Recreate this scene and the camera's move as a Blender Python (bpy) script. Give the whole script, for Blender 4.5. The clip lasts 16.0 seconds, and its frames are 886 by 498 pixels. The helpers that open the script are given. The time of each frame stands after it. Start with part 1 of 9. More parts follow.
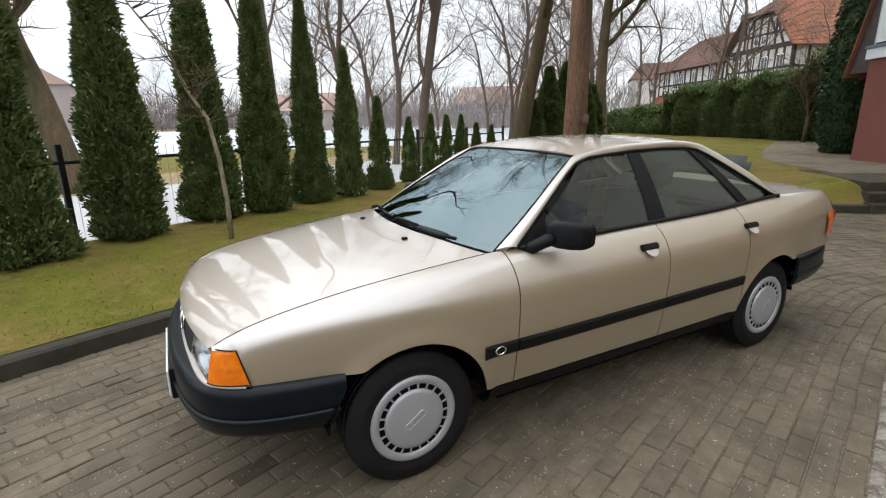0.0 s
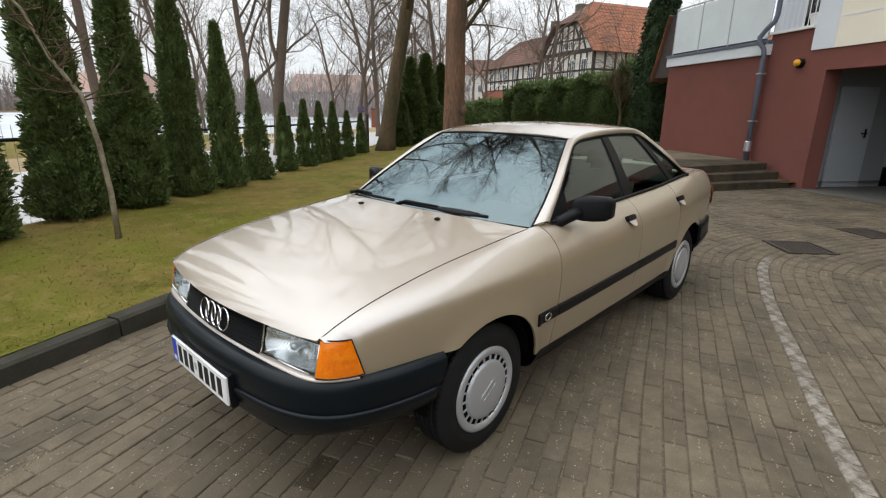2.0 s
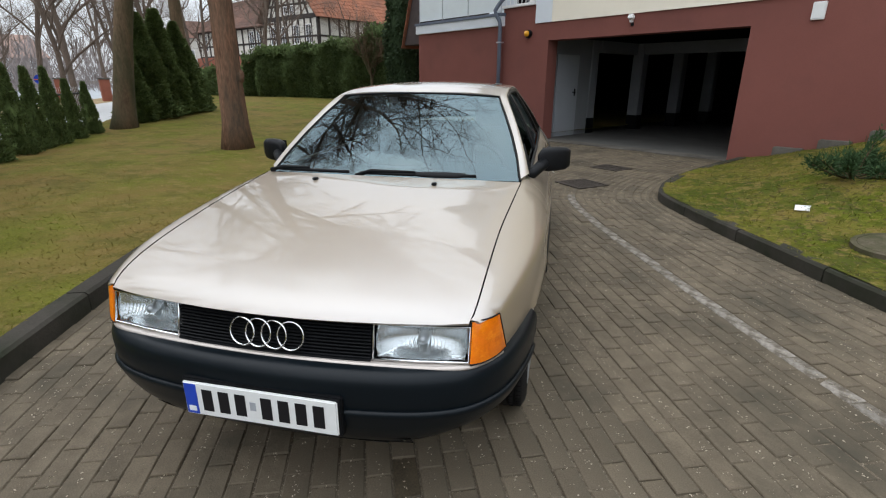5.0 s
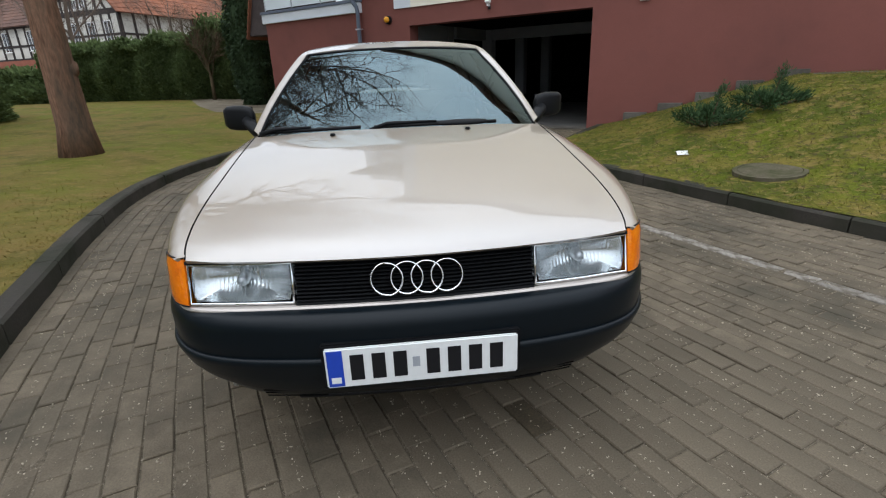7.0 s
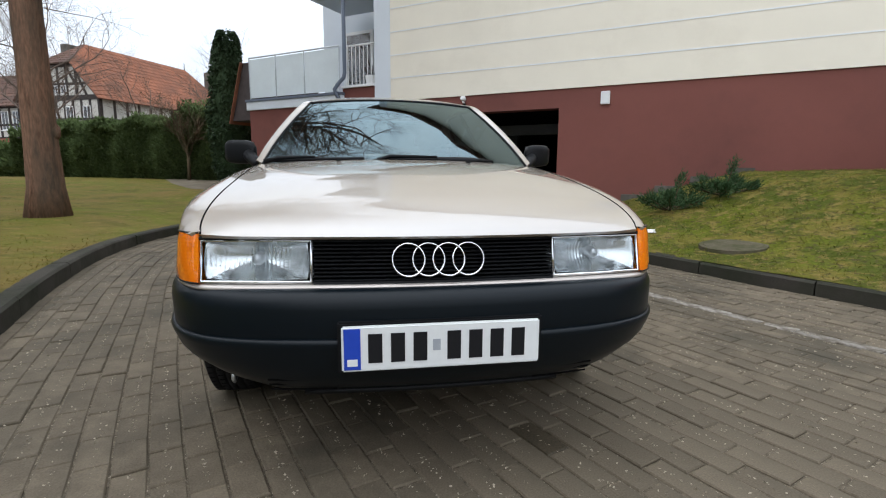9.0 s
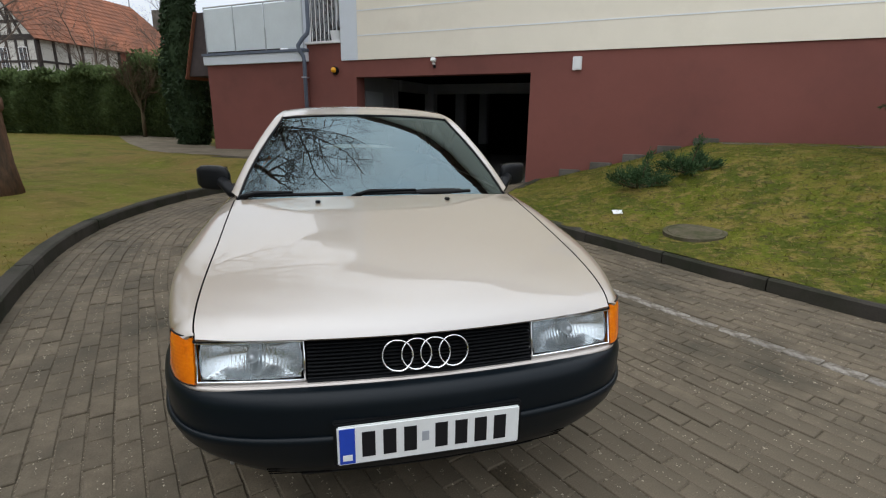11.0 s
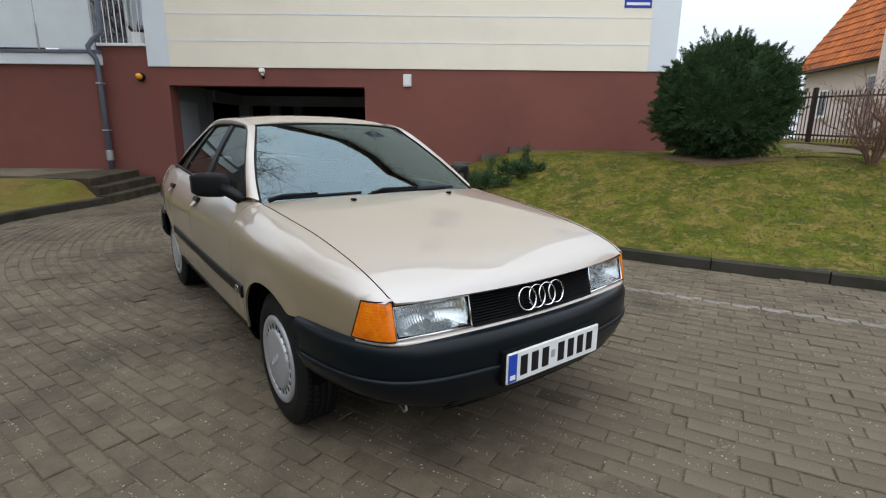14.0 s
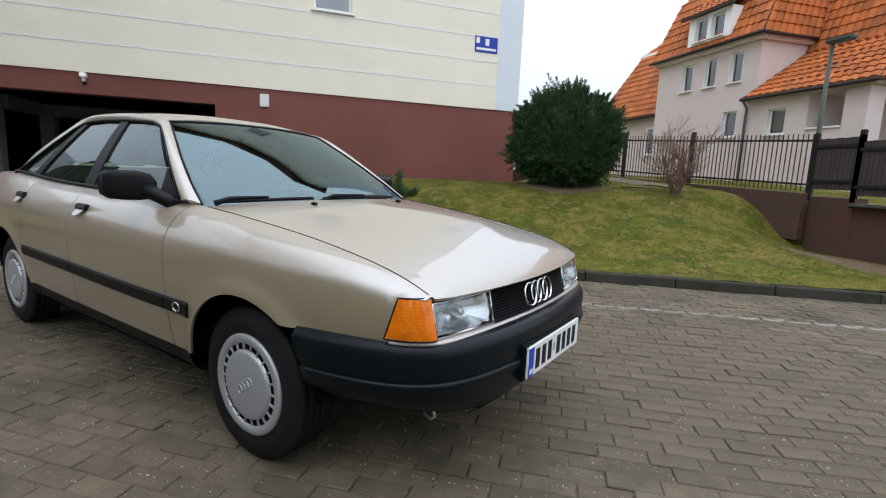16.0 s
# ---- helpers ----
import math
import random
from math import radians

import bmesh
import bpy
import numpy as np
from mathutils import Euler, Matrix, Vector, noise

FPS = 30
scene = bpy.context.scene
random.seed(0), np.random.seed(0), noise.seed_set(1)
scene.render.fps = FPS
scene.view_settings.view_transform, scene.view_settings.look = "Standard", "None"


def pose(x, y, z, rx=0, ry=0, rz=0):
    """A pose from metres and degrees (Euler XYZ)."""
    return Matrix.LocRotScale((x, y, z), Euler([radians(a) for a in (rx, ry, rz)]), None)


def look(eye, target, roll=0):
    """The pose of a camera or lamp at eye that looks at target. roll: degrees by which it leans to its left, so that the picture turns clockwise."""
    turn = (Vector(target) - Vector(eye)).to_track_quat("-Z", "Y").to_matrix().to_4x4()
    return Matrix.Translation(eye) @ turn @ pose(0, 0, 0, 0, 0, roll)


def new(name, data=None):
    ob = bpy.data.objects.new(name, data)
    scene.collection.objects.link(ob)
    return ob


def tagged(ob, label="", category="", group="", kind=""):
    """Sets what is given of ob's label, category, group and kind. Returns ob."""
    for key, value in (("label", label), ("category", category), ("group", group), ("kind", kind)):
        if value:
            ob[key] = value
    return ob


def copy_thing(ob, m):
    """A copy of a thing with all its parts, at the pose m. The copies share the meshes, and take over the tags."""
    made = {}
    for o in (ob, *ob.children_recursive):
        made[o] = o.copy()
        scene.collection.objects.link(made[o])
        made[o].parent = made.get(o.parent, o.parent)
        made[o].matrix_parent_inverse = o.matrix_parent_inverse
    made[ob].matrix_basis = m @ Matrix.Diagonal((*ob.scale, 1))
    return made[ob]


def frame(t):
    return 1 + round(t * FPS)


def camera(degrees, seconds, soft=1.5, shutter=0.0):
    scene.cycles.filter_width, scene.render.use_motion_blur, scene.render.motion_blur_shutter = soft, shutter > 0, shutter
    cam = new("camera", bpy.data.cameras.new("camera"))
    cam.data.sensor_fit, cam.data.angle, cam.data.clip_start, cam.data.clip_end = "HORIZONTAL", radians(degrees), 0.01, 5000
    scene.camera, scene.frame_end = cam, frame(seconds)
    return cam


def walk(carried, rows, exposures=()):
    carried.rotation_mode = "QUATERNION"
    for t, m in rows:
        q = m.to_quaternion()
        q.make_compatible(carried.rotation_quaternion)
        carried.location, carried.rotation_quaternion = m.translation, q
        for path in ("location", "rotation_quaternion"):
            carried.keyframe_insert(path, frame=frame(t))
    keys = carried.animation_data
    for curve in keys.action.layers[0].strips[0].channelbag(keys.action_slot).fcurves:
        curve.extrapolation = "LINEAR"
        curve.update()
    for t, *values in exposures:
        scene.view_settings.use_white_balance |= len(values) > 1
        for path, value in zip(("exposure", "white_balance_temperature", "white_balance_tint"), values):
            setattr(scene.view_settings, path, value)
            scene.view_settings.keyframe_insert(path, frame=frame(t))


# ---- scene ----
cam = camera(84.1, 16.0, 1.15)
PATH = [
    (0, (2.444, 0.815, 1.507), (0.531, 0.53, 0.997), -0.8),
    (0.5, (2.525, 0.583, 1.501), (0.601, 0.447, 0.974), 0.1),
    (1, (2.46, 0.362, 1.484), (0.531, 0.334, 0.956), 0.5),
    (1.5, (2.448, 0.135, 1.479), (0.527, 0.294, 0.946), 0.7),
    (2, (2.502, -0.121, 1.468), (0.61, 0.232, 0.922), 0.8),
    (2.5, (2.432, -0.316, 1.456), (0.58, 0.18, 0.887), 0.3),
    (3, (2.406, -0.513, 1.45), (0.628, 0.177, 0.85), -0.4),
    (3.5, (2.395, -0.715, 1.442), (0.7, 0.145, 0.817), -0.2),
    (4, (2.231, -0.86, 1.426), (0.604, 0.103, 0.777), 0.2),
    (4.2, (2.167, -0.923, 1.419), (0.571, 0.092, 0.768), 0.1),
    (6.3, (1.455, -1.563, 1.372), (0.322, -0.048, 0.723), -0.9),
    (6.5, (1.385, -1.631, 1.33), (0.295, -0.087, 0.678), -1.5),
    (7, (1.238, -1.712, 1.18), (0.247, -0.109, 0.51), -2.3),
    (7.5, (1.164, -1.745, 1.054), (0.263, -0.071, 0.435), -0.6),
    (8, (1.148, -1.801, 0.926), (0.242, -0.064, 0.521), 1.0),
    (8.2, (1.136, -1.822, 0.888), (0.216, -0.073, 0.58), 0.7),
    (10.3, (1.141, -1.87, 0.926), (0.238, -0.111, 0.624), 0.4),
    (10.5, (1.115, -1.844, 1.014), (0.221, -0.092, 0.65), 0.6),
    (11, (1.083, -1.862, 1.311), (0.306, -0.09, 0.803), 0.7),
    (11.5, (1.013, -1.955, 1.377), (0.384, -0.125, 0.872), -0.8),
    (12, (0.831, -2.025, 1.363), (0.323, -0.129, 0.977), -1.7),
    (12.5, (0.618, -2.181, 1.291), (0.272, -0.254, 0.883), -2.2),
    (13, (0.475, -2.363, 1.317), (0.251, -0.436, 0.832), -2.2),
    (13.5, (0.308, -2.464, 1.274), (0.145, -0.535, 0.772), -1.3),
    (14, (0.134, -2.533, 1.262), (0.131, -0.584, 0.814), 0.6),
    (14.5, (-0.039, -2.622, 1.275), (0.158, -0.671, 0.883), 0.2),
    (15, (-0.174, -2.605, 1.241), (0.145, -0.661, 0.895), -1.0),
    (15.5, (-0.304, -2.473, 1.16), (0.114, -0.539, 0.87), 1.1),
    (16, (-0.485, -2.406, 1.11), (0.156, -0.536, 0.807), 2.6),
]
EXPOSURES = [(0.0, 0.23, 6700, 10), (2.0, 0.11, 6850, 10), (3.5, 0.13, 6950, 10), (4.2, 0.09, 6750, 10), (6.5, -0.07, 6380, 10), (8.0, 0.09, 6280, 10), (10.5, -0.12, 6550, 10), (11.0, -0.19, 6520, 10), (12.0, -0.11, 6400, 10), (12.5, -0.23, 6350, 10), (14.0, -0.02, 6450, 10), (15.0, -0.07, 6250, 10), (16.0, 0.0, 6250, 10)]
walk(cam, [(t, look(eye, target, roll)) for t, eye, target, roll in PATH], EXPOSURES)

# ---- light ----
SUN_DIR = (math.radians(40), 0.0, math.radians(-15))
world = bpy.data.worlds.new("overcast_sky")
scene.world = world
world.use_nodes = True
wn, wl = world.node_tree.nodes, world.node_tree.links
wn.clear()
w_out = wn.new("ShaderNodeOutputWorld")
w_bg = wn.new("ShaderNodeBackground")
w_sky = wn.new("ShaderNodeTexSky")
w_sky.sky_type = "NISHITA"
w_sky.sun_disc = False
w_sky.sun_elevation = math.radians(50)
w_sky.sun_rotation = math.radians(195)
w_scale = wn.new("ShaderNodeVectorMath")
w_scale.operation = "SCALE"
w_scale.inputs["Scale"].default_value = 0.12
w_tc = wn.new("ShaderNodeTexCoord")
w_noise = wn.new("ShaderNodeTexNoise")
w_noise.inputs["Scale"].default_value = 2.2
w_noise.inputs["Detail"].default_value = 4
w_ramp = wn.new("ShaderNodeValToRGB")
w_ramp.color_ramp.elements[0].position = 0.3
w_ramp.color_ramp.elements[0].color = (0.77, 0.86, 0.97, 1)
w_ramp.color_ramp.elements[1].position = 0.68
w_ramp.color_ramp.elements[1].color = (0.95, 0.985, 1.04, 1)
w_mix = wn.new("ShaderNodeMix")
w_mix.data_type = "RGBA"
w_mix.inputs["Factor"].default_value = 0.9
wl.new(w_sky.outputs["Color"], w_scale.inputs[0])
wl.new(w_tc.outputs["Generated"], w_noise.inputs["Vector"])
w_sep = wn.new("ShaderNodeSeparateXYZ")
w_norm = wn.new("ShaderNodeVectorMath")
w_norm.operation = "NORMALIZE"
w_up = wn.new("ShaderNodeMapRange")
w_up.inputs["From Min"].default_value = 0.0
w_up.inputs["From Max"].default_value = 1.0
w_up.inputs["To Min"].default_value = 0.81
w_up.inputs["To Max"].default_value = 2.9
w_grade = wn.new("ShaderNodeVectorMath")
w_grade.operation = "SCALE"
wl.new(w_tc.outputs["Generated"], w_norm.inputs[0])
wl.new(w_norm.outputs["Vector"], w_sep.inputs["Vector"])
wl.new(w_sep.outputs["Z"], w_up.inputs["Value"])
wl.new(w_up.outputs["Result"], w_grade.inputs["Scale"])
wl.new(w_noise.outputs["Fac"], w_ramp.inputs["Fac"])
wl.new(w_ramp.outputs["Color"], w_grade.inputs[0])
wl.new(w_scale.outputs["Vector"], w_mix.inputs["A"])
wl.new(w_grade.outputs["Vector"], w_mix.inputs["B"])
wl.new(w_mix.outputs["Result"], w_bg.inputs["Color"])
w_bg.inputs["Strength"].default_value = 1.0
wl.new(w_bg.outputs["Background"], w_out.inputs["Surface"])
sun_data = bpy.data.lights.new("sun", "SUN")
sun_data.energy = 0.6
sun_data.angle = math.radians(85)
sun_data.color = (1.0, 0.97, 0.93)
sun = new("sun", sun_data)
sun.rotation_euler = SUN_DIR


# ---- materials ----
MATS = {}


def material(name, color, rough=0.6, metal=0.0, vary=0.25, scale=3.0, fine=60.0, bump=0.0, bump_scale=None,
             coat=0.0, spec=0.3, dark=None, dark_at=0.62, dark_scale=1.2, per_object=0.0, island=0.0, ior=1.45, stretch=1.0):
    """A procedural material: base colour varied by two noises, stains, and a fine relief."""
    m = bpy.data.materials.new(name)
    m.use_nodes = True
    n, l = m.node_tree.nodes, m.node_tree.links
    b = n["Principled BSDF"]
    b.inputs["Roughness"].default_value = rough
    b.inputs["Metallic"].default_value = metal
    b.inputs["Coat Weight"].default_value = coat
    b.inputs["Coat Roughness"].default_value = 0.03
    b.inputs["Specular IOR Level"].default_value = spec
    b.inputs["IOR"].default_value = ior
    tc = n.new("ShaderNodeTexCoord")
    place = n.new("ShaderNodeVectorMath")
    place.operation = "MULTIPLY"
    place.inputs[1].default_value = (1.0, 1.0, stretch)
    l.new(tc.outputs["Object"], place.inputs[0])
    spot = place.outputs["Vector"]
    big = n.new("ShaderNodeTexNoise")
    big.inputs["Scale"].default_value = scale
    big.inputs["Detail"].default_value = 5
    small = n.new("ShaderNodeTexNoise")
    small.inputs["Scale"].default_value = fine
    small.inputs["Detail"].default_value = 3
    l.new(spot, big.inputs["Vector"])
    l.new(spot, small.inputs["Vector"])
    add = n.new("ShaderNodeMath")
    add.operation = "ADD"
    l.new(big.outputs["Fac"], add.inputs[0])
    l.new(small.outputs["Fac"], add.inputs[1])
    last = add.outputs[0]
    for amount, kind in ((per_object, "ShaderNodeObjectInfo"), (island, "ShaderNodeNewGeometry")):
        if amount:
            info = n.new(kind)
            mul = n.new("ShaderNodeMath")
            mul.operation = "MULTIPLY_ADD"
            mul.inputs[1].default_value = amount
            l.new(info.outputs["Random" if kind.endswith("Info") else "Random Per Island"], mul.inputs[0])
            l.new(last, mul.inputs[2])
            last = mul.outputs[0]
    top = per_object + island
    rng = n.new("ShaderNodeMapRange")
    rng.inputs["From Min"].default_value = 0.55
    rng.inputs["From Max"].default_value = 1.45 + top
    rng.inputs["To Min"].default_value = 1 - vary
    rng.inputs["To Max"].default_value = 1 + vary
    l.new(last, rng.inputs["Value"])
    sc = n.new("ShaderNodeVectorMath")
    sc.operation = "SCALE"
    sc.inputs[0].default_value = color[:3]
    l.new(rng.outputs["Result"], sc.inputs["Scale"])
    colour = sc.outputs["Vector"]
    if dark:
        st = n.new("ShaderNodeTexNoise")
        st.inputs["Scale"].default_value = dark_scale
        st.inputs["Detail"].default_value = 6
        st.inputs["Roughness"].default_value = 0.65
        l.new(spot, st.inputs["Vector"])
        sr = n.new("ShaderNodeMapRange")
        sr.inputs["From Min"].default_value = dark_at - 0.14
        sr.inputs["From Max"].default_value = dark_at + 0.1
        l.new(st.outputs["Fac"], sr.inputs["Value"])
        mx = n.new("ShaderNodeMix")
        mx.data_type = "RGBA"
        l.new(sr.outputs["Result"], mx.inputs["Factor"])
        l.new(colour, mx.inputs["A"])
        mx.inputs["B"].default_value = (*dark[:3], 1)
        colour = mx.outputs["Result"]
    l.new(colour, b.inputs["Base Color"])
    if bump:
        bt = n.new("ShaderNodeTexNoise")
        bt.inputs["Scale"].default_value = bump_scale or fine
        bt.inputs["Detail"].default_value = 4
        l.new(spot, bt.inputs["Vector"])
        bp = n.new("ShaderNodeBump")
        bp.inputs["Strength"].default_value = 0.6
        bp.inputs["Distance"].default_value = bump
        l.new(bt.outputs["Fac"], bp.inputs["Height"])
        l.new(bp.outputs["Normal"], b.inputs["Normal"])
    MATS[name] = m
    return m


def glass(name, tint, rough=0.0, ior=1.5, gloss=(1.0, 1.0, 1.0)):
    """A thin pane: tinted see-through with mirror gloss by Fresnel."""
    m = bpy.data.materials.new(name)
    m.use_nodes = True
    n, l = m.node_tree.nodes, m.node_tree.links
    n.clear()
    out = n.new("ShaderNodeOutputMaterial")
    mix = n.new("ShaderNodeMixShader")
    fr = n.new("ShaderNodeFresnel")
    fr.inputs["IOR"].default_value = ior
    tr = n.new("ShaderNodeBsdfTransparent")
    tr.inputs["Color"].default_value = (*tint, 1)
    gl = n.new("ShaderNodeBsdfGlossy")
    gl.inputs["Roughness"].default_value = rough
    gl.inputs["Color"].default_value = (*gloss, 1)
    l.new(fr.outputs["Fac"], mix.inputs["Fac"])
    l.new(tr.outputs["BSDF"], mix.inputs[1])
    l.new(gl.outputs["BSDF"], mix.inputs[2])
    l.new(mix.outputs["Shader"], out.inputs["Surface"])
    MATS[name] = m
    return m


def leafy(m, amount):
    """Let light through thin leaves."""
    n, l = m.node_tree.nodes, m.node_tree.links
    b = n["Principled BSDF"]
    tl = n.new("ShaderNodeBsdfTranslucent")
    mx = n.new("ShaderNodeMixShader")
    mx.inputs["Fac"].default_value = amount
    l.new(b.inputs["Base Color"].links[0].from_socket, tl.inputs["Color"])
    l.new(b.outputs["BSDF"], mx.inputs[1])
    l.new(tl.outputs["BSDF"], mx.inputs[2])
    l.new(mx.outputs["Shader"], n["Material Output"].inputs["Surface"])
    return m


def mottle(m, color, scale, at, soft, amount, per_blade=False):
    """Mix a further colour into a material in ragged patches, or in single blades."""
    n, l = m.node_tree.nodes, m.node_tree.links
    b = n["Principled BSDF"]
    if per_blade:
        src = n.new("ShaderNodeNewGeometry").outputs["Random Per Island"]
    else:
        tx = n.new("ShaderNodeTexNoise")
        tx.inputs["Scale"].default_value = scale
        tx.inputs["Detail"].default_value = 6
        tx.inputs["Roughness"].default_value = 0.7
        tc = n.new("ShaderNodeTexCoord")
        l.new(tc.outputs["Object"], tx.inputs["Vector"])
        src = tx.outputs["Fac"]
    rg = n.new("ShaderNodeMapRange")
    rg.inputs["From Min"].default_value = at
    rg.inputs["From Max"].default_value = at + soft
    rg.inputs["To Max"].default_value = amount
    l.new(src, rg.inputs["Value"])
    mx = n.new("ShaderNodeMix")
    mx.data_type = "RGBA"
    l.new(rg.outputs["Result"], mx.inputs["Factor"])
    l.new(b.inputs["Base Color"].links[0].from_socket, mx.inputs["A"])
    mx.inputs["B"].default_value = (*color, 1)
    l.new(mx.outputs["Result"], b.inputs["Base Color"])


PAINT = material("champagne_metallic_paint", (0.448, 0.313, 0.142), rough=0.55, metal=0.0, vary=0.02, scale=1.5, fine=900, coat=0.62, spec=0.3)


def flakes(m, color, rough, amount, coat):
    """Silvery flakes in the paint under the same clear coat."""
    n, l = m.node_tree.nodes, m.node_tree.links
    body = n["Principled BSDF"]
    fl = n.new("ShaderNodeBsdfPrincipled")
    fl.inputs["Base Color"].default_value = (*color, 1)
    fl.inputs["Metallic"].default_value = 1.0
    fl.inputs["Roughness"].default_value = rough
    mx = n.new("ShaderNodeMixShader")
    mx.inputs["Fac"].default_value = amount
    for b in (body, fl):
        b.inputs["Coat Weight"].default_value = coat
        b.inputs["Coat Roughness"].default_value = 0.012
        b.inputs["Coat IOR"].default_value = 1.58
    l.new(body.outputs["BSDF"], mx.inputs[1])
    l.new(fl.outputs["BSDF"], mx.inputs[2])
    l.new(mx.outputs["Shader"], n["Material Output"].inputs["Surface"])


flakes(PAINT, (0.455, 0.475, 0.515), 0.50, 0.60, 1.0)
BLACK_PLASTIC = material("black_plastic", (0.006, 0.0065, 0.0075), rough=0.45, vary=0.15, scale=6, fine=400, bump=0.0004, spec=0.2)
BUMPER_PLASTIC = material("slate_bumper_plastic", (0.0036, 0.0064, 0.0090), rough=0.32, vary=0.12, scale=5, fine=300, bump=0.0003, spec=0.24)
RUBBER = material("tyre_rubber", (0.013, 0.013, 0.0135), rough=0.60, vary=0.3, scale=9, fine=120, bump=0.0006, spec=0.14)
SHELL_DARK = material("underbody_black", (0.003, 0.003, 0.0035), rough=0.9, vary=0.3, spec=0.1)
HUBCAP = material("silver_hubcap_paint", (0.44, 0.45, 0.47), rough=0.42, metal=0.5, vary=0.06, fine=300, coat=0.1)
CHROME = material("chrome", (0.82, 0.83, 0.84), rough=0.08, metal=1.0, vary=0.03)
REFLECTOR = material("lamp_reflector", (0.74, 0.77, 0.78), rough=0.24, metal=1.0, vary=0.05)
TRIM_SILVER = material("pale_bumper_trim", (0.50, 0.45, 0.41), rough=0.3, metal=0.35, vary=0.04, coat=0.5)
CABIN = material("dark_cabin_plastic", (0.018, 0.018, 0.019), rough=0.8, vary=0.25, spec=0.15)
SEAT_CLOTH = material("grey_seat_cloth", (0.060, 0.064, 0.062), rough=0.9, vary=0.2, fine=200, bump=0.001)
HEADLINER = material("pale_headliner", (0.33, 0.32, 0.28), rough=0.9, vary=0.1)
PLATE_WHITE = material("plate_white", (0.72, 0.73, 0.72), rough=0.35, vary=0.05)
PLATE_BLUE = material("plate_blue", (0.02, 0.06, 0.42), rough=0.35, vary=0.08)
PLATE_BLACK = material("plate_black", (0.01, 0.01, 0.012), rough=0.4, vary=0.1)
PLATE_GREY = material("plate_grey", (0.35, 0.37, 0.4), rough=0.4, vary=0.1)
AMBER = material("amber_lens", (0.74, 0.165, 0.004), rough=0.14, vary=0.1, scale=30, fine=200, coat=0.6, bump=0.0015, bump_scale=140)


def ribs(m, per_metre, depth):
    """Moulded ribs in a lens."""
    n, l = m.node_tree.nodes, m.node_tree.links
    wv = n.new("ShaderNodeTexWave")
    wv.bands_direction = "Z"
    wv.inputs["Scale"].default_value = per_metre
    wv.inputs["Distortion"].default_value = 0.6
    tc = n.new("ShaderNodeTexCoord")
    l.new(tc.outputs["Object"], wv.inputs["Vector"])
    bp = n["Bump"]
    bp.inputs["Distance"].default_value = depth
    l.new(wv.outputs["Fac"], bp.inputs["Height"])


ribs(AMBER, 30.0, 0.0004)
# yellow and deep orange patches paint highlights and darker facets into the lens
mottle(AMBER, (0.90, 0.29, 0.010), 26.0, 0.48, 0.20, 0.6)
mottle(AMBER, (0.50, 0.085, 0.004), 14.0, 0.52, 0.16, 0.7)
RED_LENS = material("orange_red_lens", (0.82, 0.15, 0.018), rough=0.15, vary=0.1, coat=0.6)
WINDOW_GLASS = glass("tinted_car_glass", (0.62, 0.76, 0.64), ior=1.68, gloss=(0.9, 0.97, 1.0))
WINDSCREEN = glass("windscreen_glass", (0.21, 0.26, 0.27), ior=2.15, gloss=(0.73, 0.94, 1.0))
LENS_GLASS = glass("headlamp_glass", (0.90, 0.92, 0.93), rough=0.02, ior=1.45)
PANE = glass("house_pane", (0.74, 0.80, 0.86), ior=2.1)
FROSTED = material("frosted_glass_panel", (0.82, 0.87, 0.88), rough=0.25, vary=0.06, spec=0.6)

BRICK = material("concrete_paver", (0.131, 0.1055, 0.0735), rough=0.80, vary=0.48, scale=11.0, fine=170, bump=0.003, bump_scale=150,
                 dark=(0.060, 0.052, 0.037), dark_at=0.58, dark_scale=1.3, per_object=0.3, island=0.0, spec=0.22)
BRICK_JOINED = material("concrete_paver_far", (0.131, 0.1055, 0.0735), rough=0.80, vary=0.48, scale=11.0, fine=170, bump=0.003, bump_scale=150,
                        dark=(0.060, 0.052, 0.037), dark_at=0.58, dark_scale=1.3, island=0.3, spec=0.22)
BRICK_PALE = material("pale_line_paver", (0.30, 0.275, 0.24), rough=0.8, vary=0.40, scale=12, fine=90, bump=0.002,
                      dark=(0.10, 0.083, 0.062), dark_at=0.50, dark_scale=14, per_object=0.9)
SAND = material("joint_sand", (0.118, 0.097, 0.070), rough=0.95, vary=0.9, scale=60, fine=330, bump=0.006, bump_scale=260, spec=0.1)
mottle(SAND, (0.36, 0.31, 0.24), 110.0, 0.60, 0.03, 0.9)
GRIT = material("pale_grit", (0.36, 0.31, 0.235), rough=0.95, vary=0.5, scale=20, fine=200, island=0.8, spec=0.1)
LAMP_GREEN = material("dull_green_lamp_paint", (0.075, 0.085, 0.075), rough=0.5, vary=0.2)
MOSSY_LID = material("earthy_concrete", (0.115, 0.098, 0.068), rough=0.95, vary=0.4, scale=6, fine=80, bump=0.003, dark=(0.06, 0.06, 0.03), dark_at=0.52, dark_scale=4, spec=0.1)
KERB = material("weathered_kerb_concrete", (0.052, 0.046, 0.038), rough=0.9, vary=0.4, scale=5, fine=80, bump=0.003,
                dark=(0.024, 0.026, 0.016), dark_at=0.54, dark_scale=2.5, per_object=0.35, spec=0.2)
CONCRETE = material("grey_concrete", (0.12, 0.11, 0.095), rough=0.9, vary=0.25, scale=4, fine=70, bump=0.003,
                    dark=(0.055, 0.050, 0.040), dark_at=0.58, dark_scale=2)
